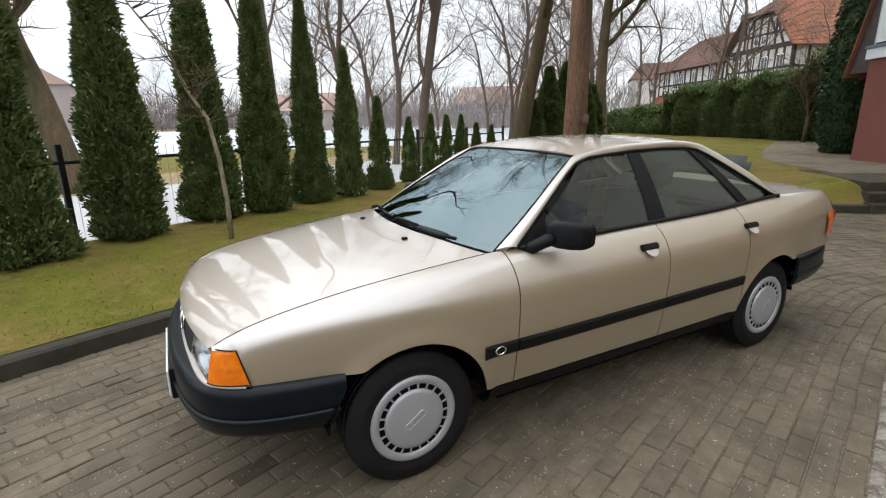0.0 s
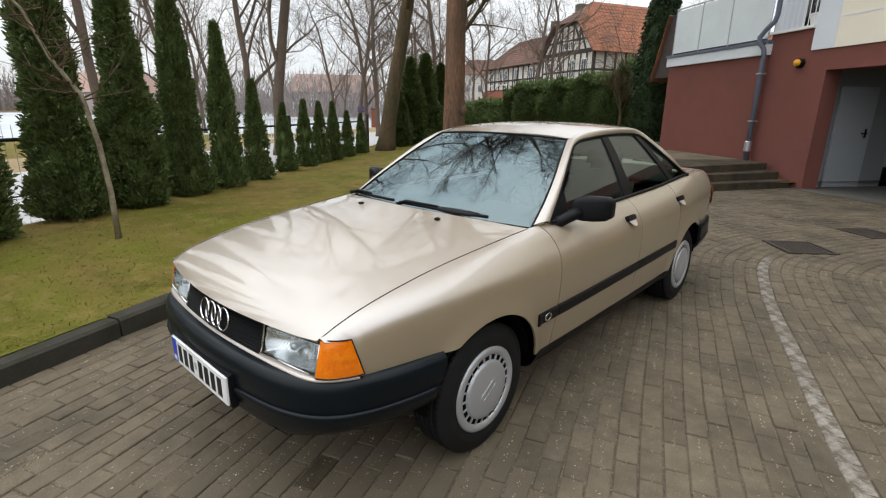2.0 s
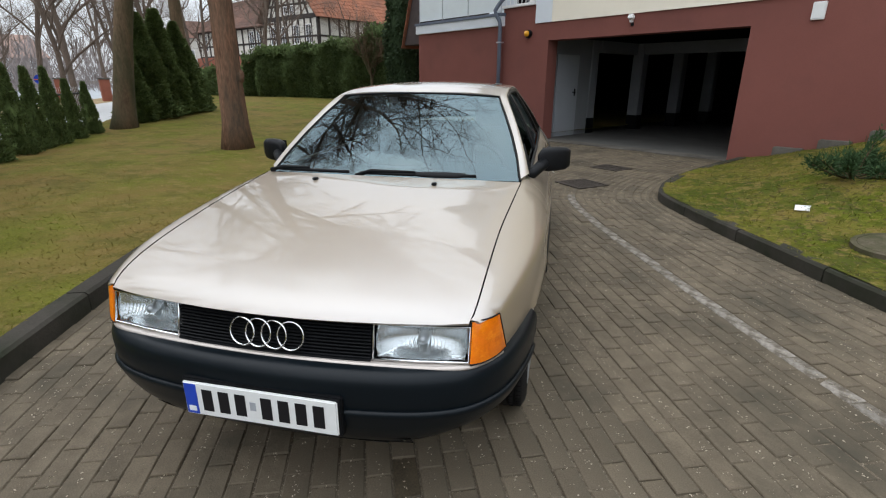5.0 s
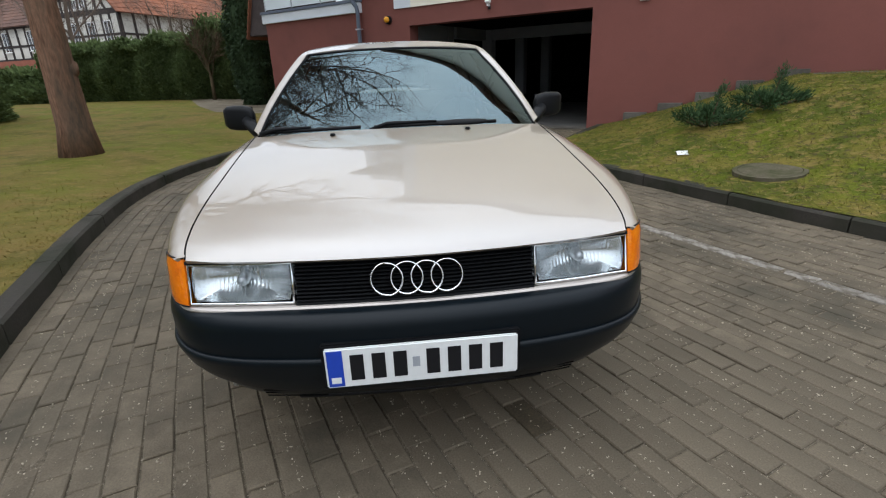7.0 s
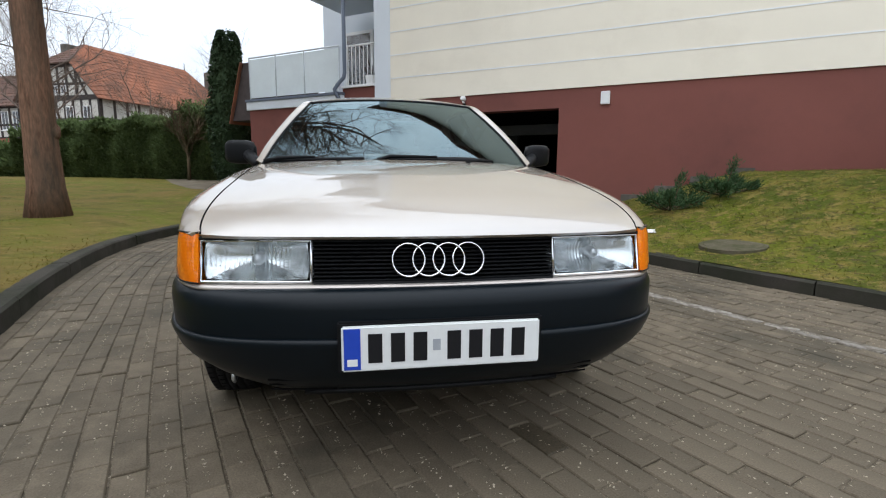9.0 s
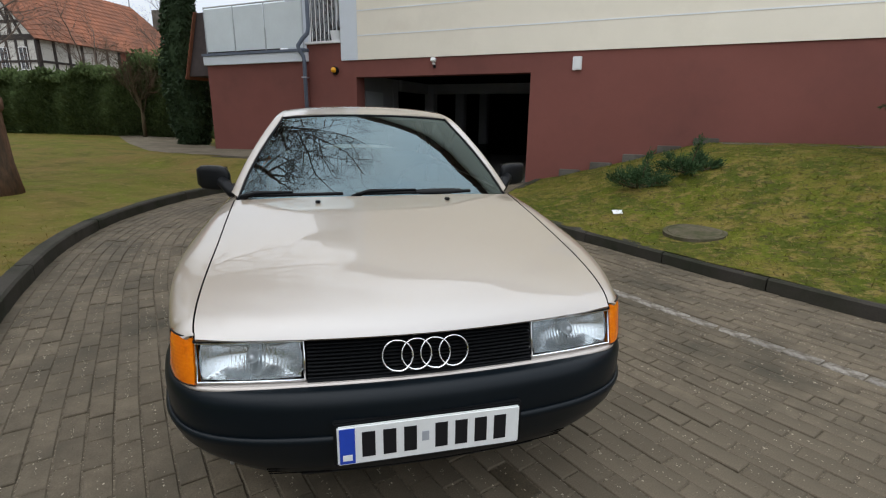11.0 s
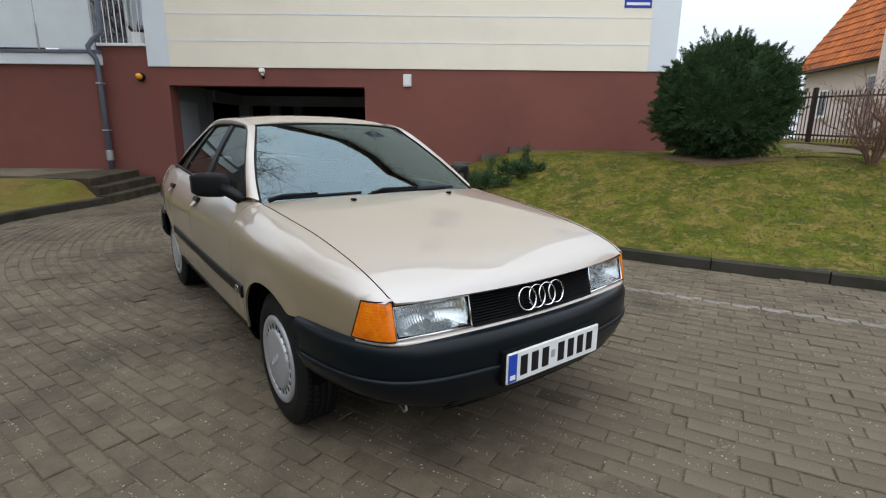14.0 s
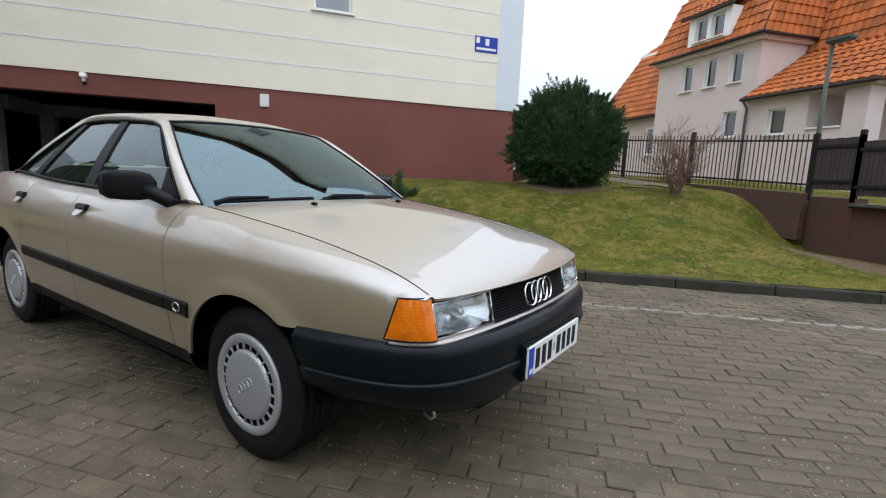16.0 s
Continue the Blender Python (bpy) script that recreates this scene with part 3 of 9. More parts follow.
def bank_z(x, y):
    """Height of the grass bank between kerb, building and fence."""
    s, n = off_course(x, y)
    d = ROAD_R - 0.11 - n
    z = 0.115 + 0.86 * smooth01(d / 4.0)
    k = smooth01((y - 6.5) / 1.6)
    z = z * (1 - k) + min(z + 0.1, 0.05 + 0.92 * smooth01((x + 1.75) / 3.6)) * k
    p = Vector((x, y))
    e = RETAIN_END - FENCE_A
    t = max(0.0, min(1.0, (p - FENCE_A).dot(e) / e.length_squared))
    r = (p - FENCE_A - e * t).length
    z = z + (0.14 - z) * smooth01(1 - r / 3.0) * smooth01((5.2 - y) / 2.2)
    if y > 3.0:
        fx = FENCE_A.x - (y - FENCE_A.y) * 0.14
        z += (0.92 + 0.065 * min(5.5, y - 3.0) - z) * smooth01((x - fx + 1.9) / 1.6) * smooth01((y - 3.2) / 1.6)
    return max(0.10, z) + 0.025 * noise.noise(Vector((x * 0.9, y * 0.9, 4.1))) * min(1, max(0, d)) + 0.012 * noise.noise(Vector((x * 4, y * 4, 7.1)))


def bank_mesh():
    xs, ys = np.arange(-1.9, 13.0, 0.13), np.arange(-3.4, 9.0, 0.13)
    verts, idx, inside = [], {}, {}
    for i, x in enumerate(xs):
        for j, y in enumerate(ys):
            s0, n = off_course(x, y)
            px, py, ins = x, y, False
            if n > ROAD_R - 0.045:
                px, py = on_course(s0, ROAD_R - 0.045)
                ins = True
            idx[i, j] = len(verts)
            inside[i, j] = ins
            verts.append((px, py, bank_z(px, py)))
    faces = []
    for i in range(len(xs) - 1):
        for j in range(len(ys) - 1):
            c = ((i, j), (i + 1, j), (i + 1, j + 1), (i, j + 1))
            if not all(inside[q] for q in c):
                faces.append([idx[q] for q in c])
    return raw("grass_bank", verts, faces, TURF, smooth=True)


bank = bank_mesh()
tagged(bank, "mossy green grass bank rising to the building", "lawn", kind="structure")
# the yard behind the fence
yard = raw("yard", [(7.9, 3.6, 0.93), (7.5, 0.2, 0.10), (60, -2, 0.93), (60, 70, 0.93), (5.15, 70, 0.93), (5.15, 8.9, 0.93), (10.5, 8.9, 0.93)], [(0, 1, 2, 3), (0, 3, 6), (3, 4, 5, 6)], TURF)
tagged(yard, "level grass yard round the neighbouring house", "ground", kind="structure")


# kerbs: stones of a metre, each its own piece
def kerb_run(name, n_in, n_out, s0, s1, label, h=0.125):
    top = thing(name, label, "kerb", kind="structure")
    s = s0
    while s < s1:
        e = min(s + 0.98, s1)
        bm = bmesh.new()
        rows = []
        dz = random.uniform(-0.004, 0.004)
        for k in range(5):
            ss = s + 0.006 + (e - s - 0.012) * k / 4
            c = []
            for n, z in ((n_in, -0.04), (n_in, h - 0.017), (n_in + 0.018 * (1 if n_out > n_in else -1), h), (n_out, h), (n_out, -0.04)):
                x, y = on_course(ss, n + (road_left(ss) - ROAD_L if n_out > n_in else 0))
                c.append((x, y, z + dz * (z > 0)))
            rows.append(c)
        sheet(bm, rows)
        for r in (rows[0], rows[-1]):
            bm.faces.new([bm.verts.new(p) for p in r])
        part("kerb_stone", bm, KERB, top)
        s = e
    return top


kerb_run("kerb_lawn", ROAD_L, ROAD_L + 0.13, 1.0, course_s(-2.3, 6.2) + 0.74, "weathered dark concrete kerb along the lawn")
kerb_run("kerb_bank", ROAD_R, ROAD_R - 0.13, 1.0, S_GARAGE - 0.1, "weathered dark concrete kerb along the grass bank", 0.112)


# ---- the building ----
GX0, GX1, GZ = -6.0, -1.66, 2.30
RED_Z = 2.69
BX0, BX1 = -6.40, 5.15
TOP = 11.5
WIN = [(0.27, 1.08, 4.40, 5.75)]
UPPER = [(0.27, 1.08, 7.2, 8.55)]


def wall_with_holes(x0, x1, z0, z1, holes, y0, y1, mat, name, label):
    """A wall along x with openings that go through it."""
    xs = sorted({x0, x1, *[h[0] for h in holes], *[h[1] for h in holes]})
    zs = sorted({z0, z1, *[h[2] for h in holes], *[h[3] for h in holes]})
    bm = bmesh.new()

    def open_at(cx, cz):
        return any(h[0] < cx < h[1] and h[2] < cz < h[3] for h in holes)

    cells = {(i, k) for i in range(len(xs) - 1) for k in range(len(zs) - 1) if not open_at((xs[i] + xs[i + 1]) / 2, (zs[k] + zs[k + 1]) / 2)}
    for i, k in cells:
        a, b, c, d = xs[i], xs[i + 1], zs[k], zs[k + 1]
        for y, flip in ((y0, False), (y1, True)):
            f = [bm.verts.new(p) for p in ((a, y, c), (b, y, c), (b, y, d), (a, y, d))]
            bm.faces.new(f[::-1] if flip else f)
        for di, dk, quad in ((-1, 0, ((a, c), (a, d))), (1, 0, ((b, d), (b, c))), (0, -1, ((b, c), (a, c))), (0, 1, ((a, d), (b, d)))):
            if (i + di, k + dk) not in cells:
                (p0, q0), (p1, q1) = quad
                bm.faces.new([bm.verts.new(p) for p in ((p0, y0, q0), (p1, y0, q1), (p1, y1, q1), (p0, y1, q0))])
    bmesh.ops.remove_doubles(bm, verts=bm.verts, dist=0.0005)
    bmesh.ops.recalc_face_normals(bm, faces=bm.faces)
    ob = part(name, bm, mat)
    return tagged(ob, label, "wall", kind="structure")


wall_with_holes(-7.45, BX1, -0.3, RED_Z, [(GX0, GX1, -0.31, GZ)], WALL_Y, WALL_Y + 0.36, RED_WALL, "wall_plinth", "oxblood red rendered plinth wall with the garage opening")
wall_with_holes(BX0 + 0.48, BX1 - 0.6, RED_Z, TOP, WIN + UPPER, WALL_Y - 0.03, WALL_Y + 0.36, CREAM_WALL, "wall_upper", "cream rendered upper wall with pale grooves")
for i, (a, b) in enumerate(((BX0, BX0 + 0.48), (BX1 - 0.6, BX1))):
    bm = boxed((a, WALL_Y - 0.035, RED_Z), (b, WALL_Y + 0.36, TOP), 0.004)
    tagged(part("wall_pilaster_%d" % (i + 1), bm, WHITE_WALL), "bluish white rendered corner strip of the building", "wall", kind="structure")
# pale raised bands of the render
z = RED_Z + 0.53
k = 1
while z < TOP - 0.2:
    bm = boxed((BX0 + 0.482, WALL_Y - 0.036, z), (BX1 - 0.602, WALL_Y - 0.0302, z + 0.028), 0.002)
    tagged(part("trim_band_%d" % k, bm, WHITE_PAINT), "thin pale horizontal band in the cream render", "trim", kind="structure")
    z += 0.545
    k += 1
# the rest of the building behind: sides, back, roof
bm = bmesh.new()
box(bm, (BX1 - 0.3, WALL_Y + 0.36, -0.3), (BX1 - 0.01, 22, TOP))
box(bm, (-7.44, 17.6, -0.3), (BX1 - 0.3, 18, TOP))
box(bm, (BX0 + 0.01, WALL_Y + 0.36, RED_Z + 0.02), (BX0 + 0.3, 17.6, TOP))
tagged(part("wall_rear", bm, CREAM_WALL), "cream rendered side and rear walls", "wall", kind="structure")
bm = bmesh.new()
box(bm, (BX0 - 0.5, WALL_Y - 0.55, TOP), (BX1 + 0.5, 18.5, TOP + 0.22), 0.02)
v = [bm.verts.new(p) for p in ((BX0 - 0.5, WALL_Y - 0.6, TOP + 0.22), (BX1 + 0.5, WALL_Y - 0.6, TOP + 0.22), (BX1 + 0.5, 13.4, TOP + 3.6), (BX0 - 0.5, 13.4, TOP + 3.6),
                               (BX1 + 0.5, 18.5, TOP + 0.22), (BX0 - 0.5, 18.5, TOP + 0.22))]
for f in ((0, 1, 2, 3), (3, 2, 4, 5), (1, 4, 2), (0, 3, 5)):
    bm.faces.new([v[i] for i in f])
tagged(part("roof", bm, TILE_OLD), "tiled pitched roof over the apartment building", "roof", kind="structure")


def house_window(name, x0, x1, z0, z1, y, label):
    """A casement with frame, mullion, panes and sill in the wall along x."""
    t = thing(name, label, "window", kind="structure")
    bm = bmesh.new()
    f = 0.06
    for lo, hi in (((x0, y, z0), (x0 + f, y + 0.07, z1)), ((x1 - f, y, z0), (x1, y + 0.07, z1)), ((x0 + f, y, z1 - f), (x1 - f, y + 0.07, z1)),
                   ((x0 + f, y, z0), (x1 - f, y + 0.07, z0 + f)), (((x0 + x1) / 2 - 0.035, y - 0.004, z0 + f), ((x0 + x1) / 2 + 0.035, y + 0.066, z1 - f)))[:5 if x1 - x0 > 1.0 else 4]:
        box(bm, lo, hi, 0.006)
    part("window_frame", bm, WHITE_PAINT, t)
    for a, b in (((x0 + f, (x0 + x1) / 2 - 0.035), ((x0 + x1) / 2 + 0.035, x1 - f)) if x1 - x0 > 1.0 else ((x0 + f, x1 - f),)):
        part("pane", boxed((a, y + 0.03, z0 + f), (b, y + 0.045, z1 - f)), PANE, t)
    part("window_sill", boxed((x0 - 0.05, y - 0.16, z0 - 0.045), (x1 + 0.05, y + 0.0, z0 - 0.004), 0.006), WHITE_PAINT, t)
    # near-black sheet takes the place of the room's shade
    part("room_shade", boxed((x0 - 0.0, y + 0.12, z0 - 0.0), (x1 + 0.0, y + 0.14, z1 + 0.0)), SHADE_BLACK, t, "near-black sheet painted as the shaded room behind the panes")
    return t


for i, (a, b, c, d) in enumerate(WIN + UPPER):
    house_window("window_%d" % (i + 1), a, b, c, d, WALL_Y + 0.07, "white framed window in the cream wall")

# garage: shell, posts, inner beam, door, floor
# the shell is coloured near-black, so the garage's shade sits in its paint
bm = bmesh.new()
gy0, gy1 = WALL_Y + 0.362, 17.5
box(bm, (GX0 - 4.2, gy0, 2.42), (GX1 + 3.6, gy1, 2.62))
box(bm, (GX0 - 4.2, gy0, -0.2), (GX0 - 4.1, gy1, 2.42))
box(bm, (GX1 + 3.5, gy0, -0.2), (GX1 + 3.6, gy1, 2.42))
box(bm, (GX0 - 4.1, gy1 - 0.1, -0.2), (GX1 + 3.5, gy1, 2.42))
tagged(part("garage_shell", bm, SHADE_BLACK), "garage interior with concrete ceiling, its shade painted near-black", "wall", kind="structure")
tagged(part("garage_side_wall", boxed((GX0 - 0.32, gy0, -0.2), (GX0 - 0.22, 11.05, 2.42)), GARAGE_GREY), "pale plastered side wall of the garage", "wall", kind="structure")
tagged(part("garage_floor", boxed((GX0 - 4.1, WALL_Y - 0.12, -0.2), (GX1 + 3.5, gy1, 0.004)), GARAGE_FLOOR), "smooth grey concrete garage floor", "floor", kind="structure")
post = thing("garage_post", "pale rendered concrete post inside the garage", "post", pose(-6.36, 11.22, 0), group="garage posts")
part("shaft", boxed((-0.16, -0.16, 0.0), (0.16, 0.16, 2.42), 0.012), GARAGE_GREY, post)
part("base_band", boxed((-0.165, -0.165, 0.0), (0.165, 0.165, 0.42), 0.006), BLACK_PLASTIC, post, "dark painted base band")
for px, py in ((-6.1, 13.4), (-5.8, 15.3), (-5.5, 17.0)):
    copy_thing(post, pose(px, py, 0))
beam = part("garage_beam", boxed((-5.94, 13.26, 2.12), (GX1 + 3.4, 13.54, 2.418), 0.01), GARAGE_GREY)
tagged(beam, "dim plastered beam across the garage", "beam")
beam = part("garage_beam", boxed((-6.36, 11.384, 2.12), (-6.12, 13.236, 2.418), 0.01), GARAGE_GREY)
tagged(beam, "dim plastered beam along the row of garage posts", "beam")
gdoor = thing("door_1", "grey painted steel door with a black lever handle", "door", pose(GX0 - 0.18, 10.0, 0), kind="structure")
part("leaf", boxed((-0.03, -0.45, 0.01), (0.012, 0.45, 2.02), 0.006), DOOR_GREY, gdoor)
bm = boxed((0.012, 0.30, 1.02), (0.03, 0.34, 1.2), 0.004)
box(bm, (0.03, 0.2, 1.10), (0.05, 0.34, 1.125), 0.004)
part("door_handle", bm, BLACK_PLASTIC, gdoor, "black lever handle")
sill = part("garage_threshold", boxed((GX0, WALL_Y - 0.16, -0.05), (GX1, WALL_Y + 0.3, 0.012), 0.004), CONCRETE)
tagged(sill, "pale concrete threshold of the garage", "threshold", kind="structure")

# terrace wing beside the garage
TX0 = -10.85
tagged(part("wall_terrace", boxed((TX0, WALL_Y - 0.08, -0.3), (-7.45, WALL_Y + 0.36, 2.70)), RED_WALL), "oxblood red rendered terrace wall", "wall", kind="structure")
tagged(part("wall_terrace_side", boxed((TX0, WALL_Y + 0.36, -0.3), (TX0 + 0.3, 17, 2.70)), RED_WALL), "oxblood red side of the terrace", "wall", kind="structure")
cap = part("trim_terrace", boxed((TX0 - 0.06, WALL_Y - 0.15, 2.70), (-7.40, WALL_Y + 0.5, 2.93), 0.008), WHITE_WALL)
tagged(cap, "bluish white terrace edge band", "trim", kind="structure")
cap = part("trim_coping", boxed((TX0 - 0.08, WALL_Y - 0.18, 2.932), (-7.38, 17, 3.0), 0.006), PIPE_GREY)
tagged(cap, "dark grey terrace coping", "trim", kind="structure")
tagged(part("wall_balcony", boxed((-7.45, WALL_Y + 0.0, RED_Z), (BX0 - 0.002, WALL_Y + 0.3, 3.10)), RED_WALL), "oxblood red wall below the balcony", "wall", kind="structure")
cap = part("trim_balcony", boxed((-7.46, WALL_Y - 0.07, 3.10), (BX0 - 0.002, WALL_Y + 0.34, 3.16), 0.006), WHITE_PAINT)
tagged(cap, "thin white balcony edge", "trim", kind="structure")
rail = thing("terrace_railing", "steel railing with frosted glass panels on the terrace", "railing", pose(0, 0, 0))
xs = [TX0 + 0.02, -9.78, -8.72, -7.50]
for x in xs:
    part("post", rod(bmesh.new(), (x, WALL_Y - 0.05, 3.0), (x, WALL_Y - 0.05, 4.16), 0.013), STEEL, rail)
part("handrail", rod(bmesh.new(), (xs[0], WALL_Y - 0.05, 4.18), (xs[-1], WALL_Y - 0.05, 4.18), 0.022), STEEL, rail)
for a, b in zip(xs[:-2], xs[1:-1]):
    part("panel", boxed((a + 0.025, WALL_Y - 0.056, 3.05), (b - 0.025, WALL_Y - 0.044, 4.13), 0.002), FROSTED, rail, "frosted glass panel")
part("panel", boxed((xs[-2] + 0.025, WALL_Y - 0.056, 3.05), (xs[-1] - 0.03, WALL_Y - 0.044, 4.13), 0.002), FROSTED, rail, "frosted glass panel")
# balconies, stacked above the plinth
for lvl, z0 in enumerate((3.16, 5.9, 8.6)):
    b = thing("balcony_railing", "white metal balcony railing with upright bars", "railing", pose(0, 0, 0), group="balconies")
    part("top_rail", rod(bmesh.new(), (-7.42, WALL_Y + 0.05, z0 + 1.0), (BX0 - 0.02, WALL_Y + 0.05, z0 + 1.0), 0.02), WHITE_PAINT, b)
    for i in range(9):
        x = -7.42 + 0.125 * i
        part("bar", rod(bmesh.new(), (x, WALL_Y + 0.05, z0), (x, WALL_Y + 0.05, z0 + 1.0), 0.008, n=6), WHITE_PAINT, b)
    if lvl:
        tagged(part("balcony_slab", boxed((-9.0, WALL_Y - 0.02, z0 - 0.2), (BX0 - 0.003, WALL_Y + 2.2, z0 - 0.002)), WHITE_WALL), "white concrete balcony slab", "slab", kind="structure")
tagged(part("wall_recess", boxed((-10.2, 11.4, 3.0), (BX0 + 0.008, 11.7, TOP)), WHITE_WALL), "white wall set back behind the balconies", "wall", kind="structure")
for i, (a, c) in enumerate(((-7.6, 3.2), (-9.3, 3.2), (-7.6, 5.95), (-9.3, 5.95), (-7.6, 8.7), (-9.3, 8.7))):
    t = thing("window_%d" % (i + 20), "tall white balcony window in the recess", "window", kind="structure")
    part("window_frame", boxed((a, 11.34, c), (a + 1.1, 11.398, c + 2.1), 0.006), WHITE_PAINT, t)
    part("pane", boxed((a + 0.1, 11.325, c + 0.1), (a + 1.0, 11.338, c + 2.0)), PANE, t)
pot = thing("planter", "pale planter with a dark withered plant on the balcony", "planter", pose(-6.85, WALL_Y + 0.5, 3.16))
part("tub", lathe(bmesh.new(), [(0.001, 0), (0.14, 0), (0.19, 0.3), (0.17, 0.3), (0.16, 0.26), (0.001, 0.26)], 16, "z"), WHITE_PAINT, pot)
bm = bmesh.new()
for i in range(40):
    a = random.uniform(0, 6.28)
    rod(bm, (0.05 * math.cos(a), 0.05 * math.sin(a), 0.25), (0.22 * math.cos(a), 0.2 * math.sin(a), random.uniform(0.35, 0.55)), 0.012, 0.003, 4, False)
part("stems", bm, TIMBER, pot)

# downpipe
pipe = thing("downpipe", "grey painted rainwater downpipe with an offset bend", "downpipe", pose(-7.42, WALL_Y - 0.16, 0))
part("pipe", tube(bmesh.new(), [(0, 0, 0.44), (0, 0, 2.72), (-0.01, -0.02, 2.82), (-0.08, -0.08, 2.95), (-0.10, -0.09, 3.05), (0.0, -0.05, 3.2), (0.14, 0.0, 3.34), (0.16, 0.02, 3.48), (0.14, 0.03, 7.0)], 0.05, 12), PIPE_GREY, pipe, smooth=True)
part("inspection_boot", lathe(bmesh.new(), [(0.05, 0.64), (0.075, 0.66), (0.075, 0.86), (0.05, 0.88)], 14, "z"), STEEL, pipe)
for zz in (1.3, 2.3):
    part("bracket", boxed((-0.065, -0.06, zz), (0.065, 0.09, zz + 0.03), 0.004), STEEL, pipe)

# wall fittings
lamp = thing("warning_lamp", "yellow warning lamp with a dark housing on the wall", "lamp", pose(-6.58, WALL_Y, 2.47))
part("bracket", boxed((-0.03, -0.1, -0.10), (0.03, 0.0, -0.04), 0.006), BLACK_PLASTIC, lamp)
part("housing", lathe(bmesh.new(), [(0.001, 0.0), (0.085, 0.0), (0.09, -0.08), (0.07, -0.1), (0.001, -0.1)], 18), BLACK_PLASTIC, lamp, smooth=True)
part("lens", lathe(bmesh.new(), [(0.068, -0.1), (0.068, -0.13), (0.045, -0.165), (0.001, -0.175)], 18), YELLOW, lamp, "yellow lens", smooth=True)
cctv = thing("floodlight", "small white wall floodlight with motion sensor", "lamp", pose(-3.89, WALL_Y, 2.55))
part("head", boxed((-0.055, -0.14, 0.0), (0.055, -0.04, 0.09), 0.012, Matrix.Rotation(radians(-18), 4, "X")), WHITE_PAINT, cctv)
part("sensor", lathe(bmesh.new(), [(0.001, -0.09), (0.03, -0.09), (0.035, -0.05), (0.02, -0.02), (0.001, -0.02)], 12, "z"), BLACK_PLASTIC, cctv)
part("arm", boxed((-0.02, -0.1, -0.03), (0.02, 0.0, 0.01), 0.004), WHITE_PAINT, cctv)
wb = thing("meter_box", "small white utility box on the wall", "box", pose(-0.71, WALL_Y, 2.45))
part("case", boxed((-0.09, -0.05, -0.13), (0.09, 0.0, 0.13), 0.008), WHITE_PAINT, wb)
part("flap", boxed((-0.075, -0.056, -0.11), (0.075, -0.05, 0.11), 0.003), PLATE_WHITE, wb)
sgn = thing("address_sign", "blue enamel address plate with white lettering bars", "sign", pose(4.22, WALL_Y - 0.03, 4.15))
part("plate", boxed((-0.29, -0.012, -0.18), (0.29, 0.0, 0.18), 0.004), SIGN_BLUE, sgn)
part("crest", boxed((-0.26, -0.017, 0.02), (-0.17, -0.012, 0.15), 0.002), WHITE_PAINT, sgn, "small pale crest patch")
part("number_bar", boxed((-0.03, -0.017, -0.02), (0.07, -0.012, 0.13), 0.002), WHITE_PAINT, sgn, "white bar")
part("street_bar", boxed((-0.25, -0.017, -0.13), (0.25, -0.012, -0.075), 0.002), WHITE_PAINT, sgn, "white bar")

# neighbour's eave by the terrace: dark boarded gable end with tiles
ev = thing("lean_to_roof", "dark boarded lean-to end with a red-brown tile edge", "roof", pose(0, 0, 0))
bm = bmesh.new()
prof = [(-11.75, 2.45), (-10.92, 2.45), (-10.92, 4.1), (-11.2, 4.1)]
a = [bm.verts.new((x, WALL_Y + 0.05, zz)) for x, zz in prof]
b = [bm.verts.new((x, WALL_Y + 3.0, zz)) for x, zz in prof]
bm.faces.new(a), bm.faces.new(b[::-1])
for i in range(4):
    bm.faces.new((a[i], b[i], b[(i + 1) % 4], a[(i + 1) % 4]))
bmesh.ops.recalc_face_normals(bm, faces=bm.faces)
part("boarding", bm, BROWN_WOOD, ev)
for i in range(10):
    u = i / 10
    x, zz = -11.82 + 0.58 * u, 2.38 + 1.72 * u
    m = pose(x, WALL_Y, zz, 0, -71, 0)
    part("tile", boxed((-0.01, -0.04, -0.02), (0.2, 3.0, 0.012), 0.005, m @ pose(0, 0, 0, 0, 5, 0)), TILE_MID, ev)

# steps up from the drive to the path
st = thing("steps", "three worn concrete steps beside the garage", "steps", kind="structure")
for i in range(3):
    bm = bmesh.new()
    rows = []
    for k in range(12):
        y_start = 6.28 + 0.035 * i
        yy = y_start + (WALL_Y - 0.1 - y_start) * k / 11
        f = (yy - 6.28) / 2.5
        x0 = (-5.90, -6.08, -6.25)[i] * (1 - f) + (-6.2, -6.5, -6.86)[i] * f
        rows.append([(x0, yy, 0.15 * i - 0.02), (x0, yy, 0.15 * (i + 1) - 0.012), (x0 - 0.015, yy, 0.15 * (i + 1)), (x0 - 0.7 if i < 2 else -8.3, yy, 0.15 * (i + 1))])
    sheet(bm, rows)
    f = [bm.verts.new(p) for p in rows[0]] + [bm.verts.new((rows[0][3][0], rows[0][3][1], -0.1)), bm.verts.new((rows[0][0][0], rows[0][0][1], -0.1))]
    bm.faces.new(f)
    bmesh.ops.recalc_face_normals(bm, faces=bm.faces)
    part("step", bm, STEP_MAT, st)
PATH_LINE = [(-7.6, 7.7), (-9.2, 7.75), (-11.0, 8.0), (-13.0, 8.9), (-16.0, 10.6), (-20.0, 13.5), (-28, 18)]
rows = []
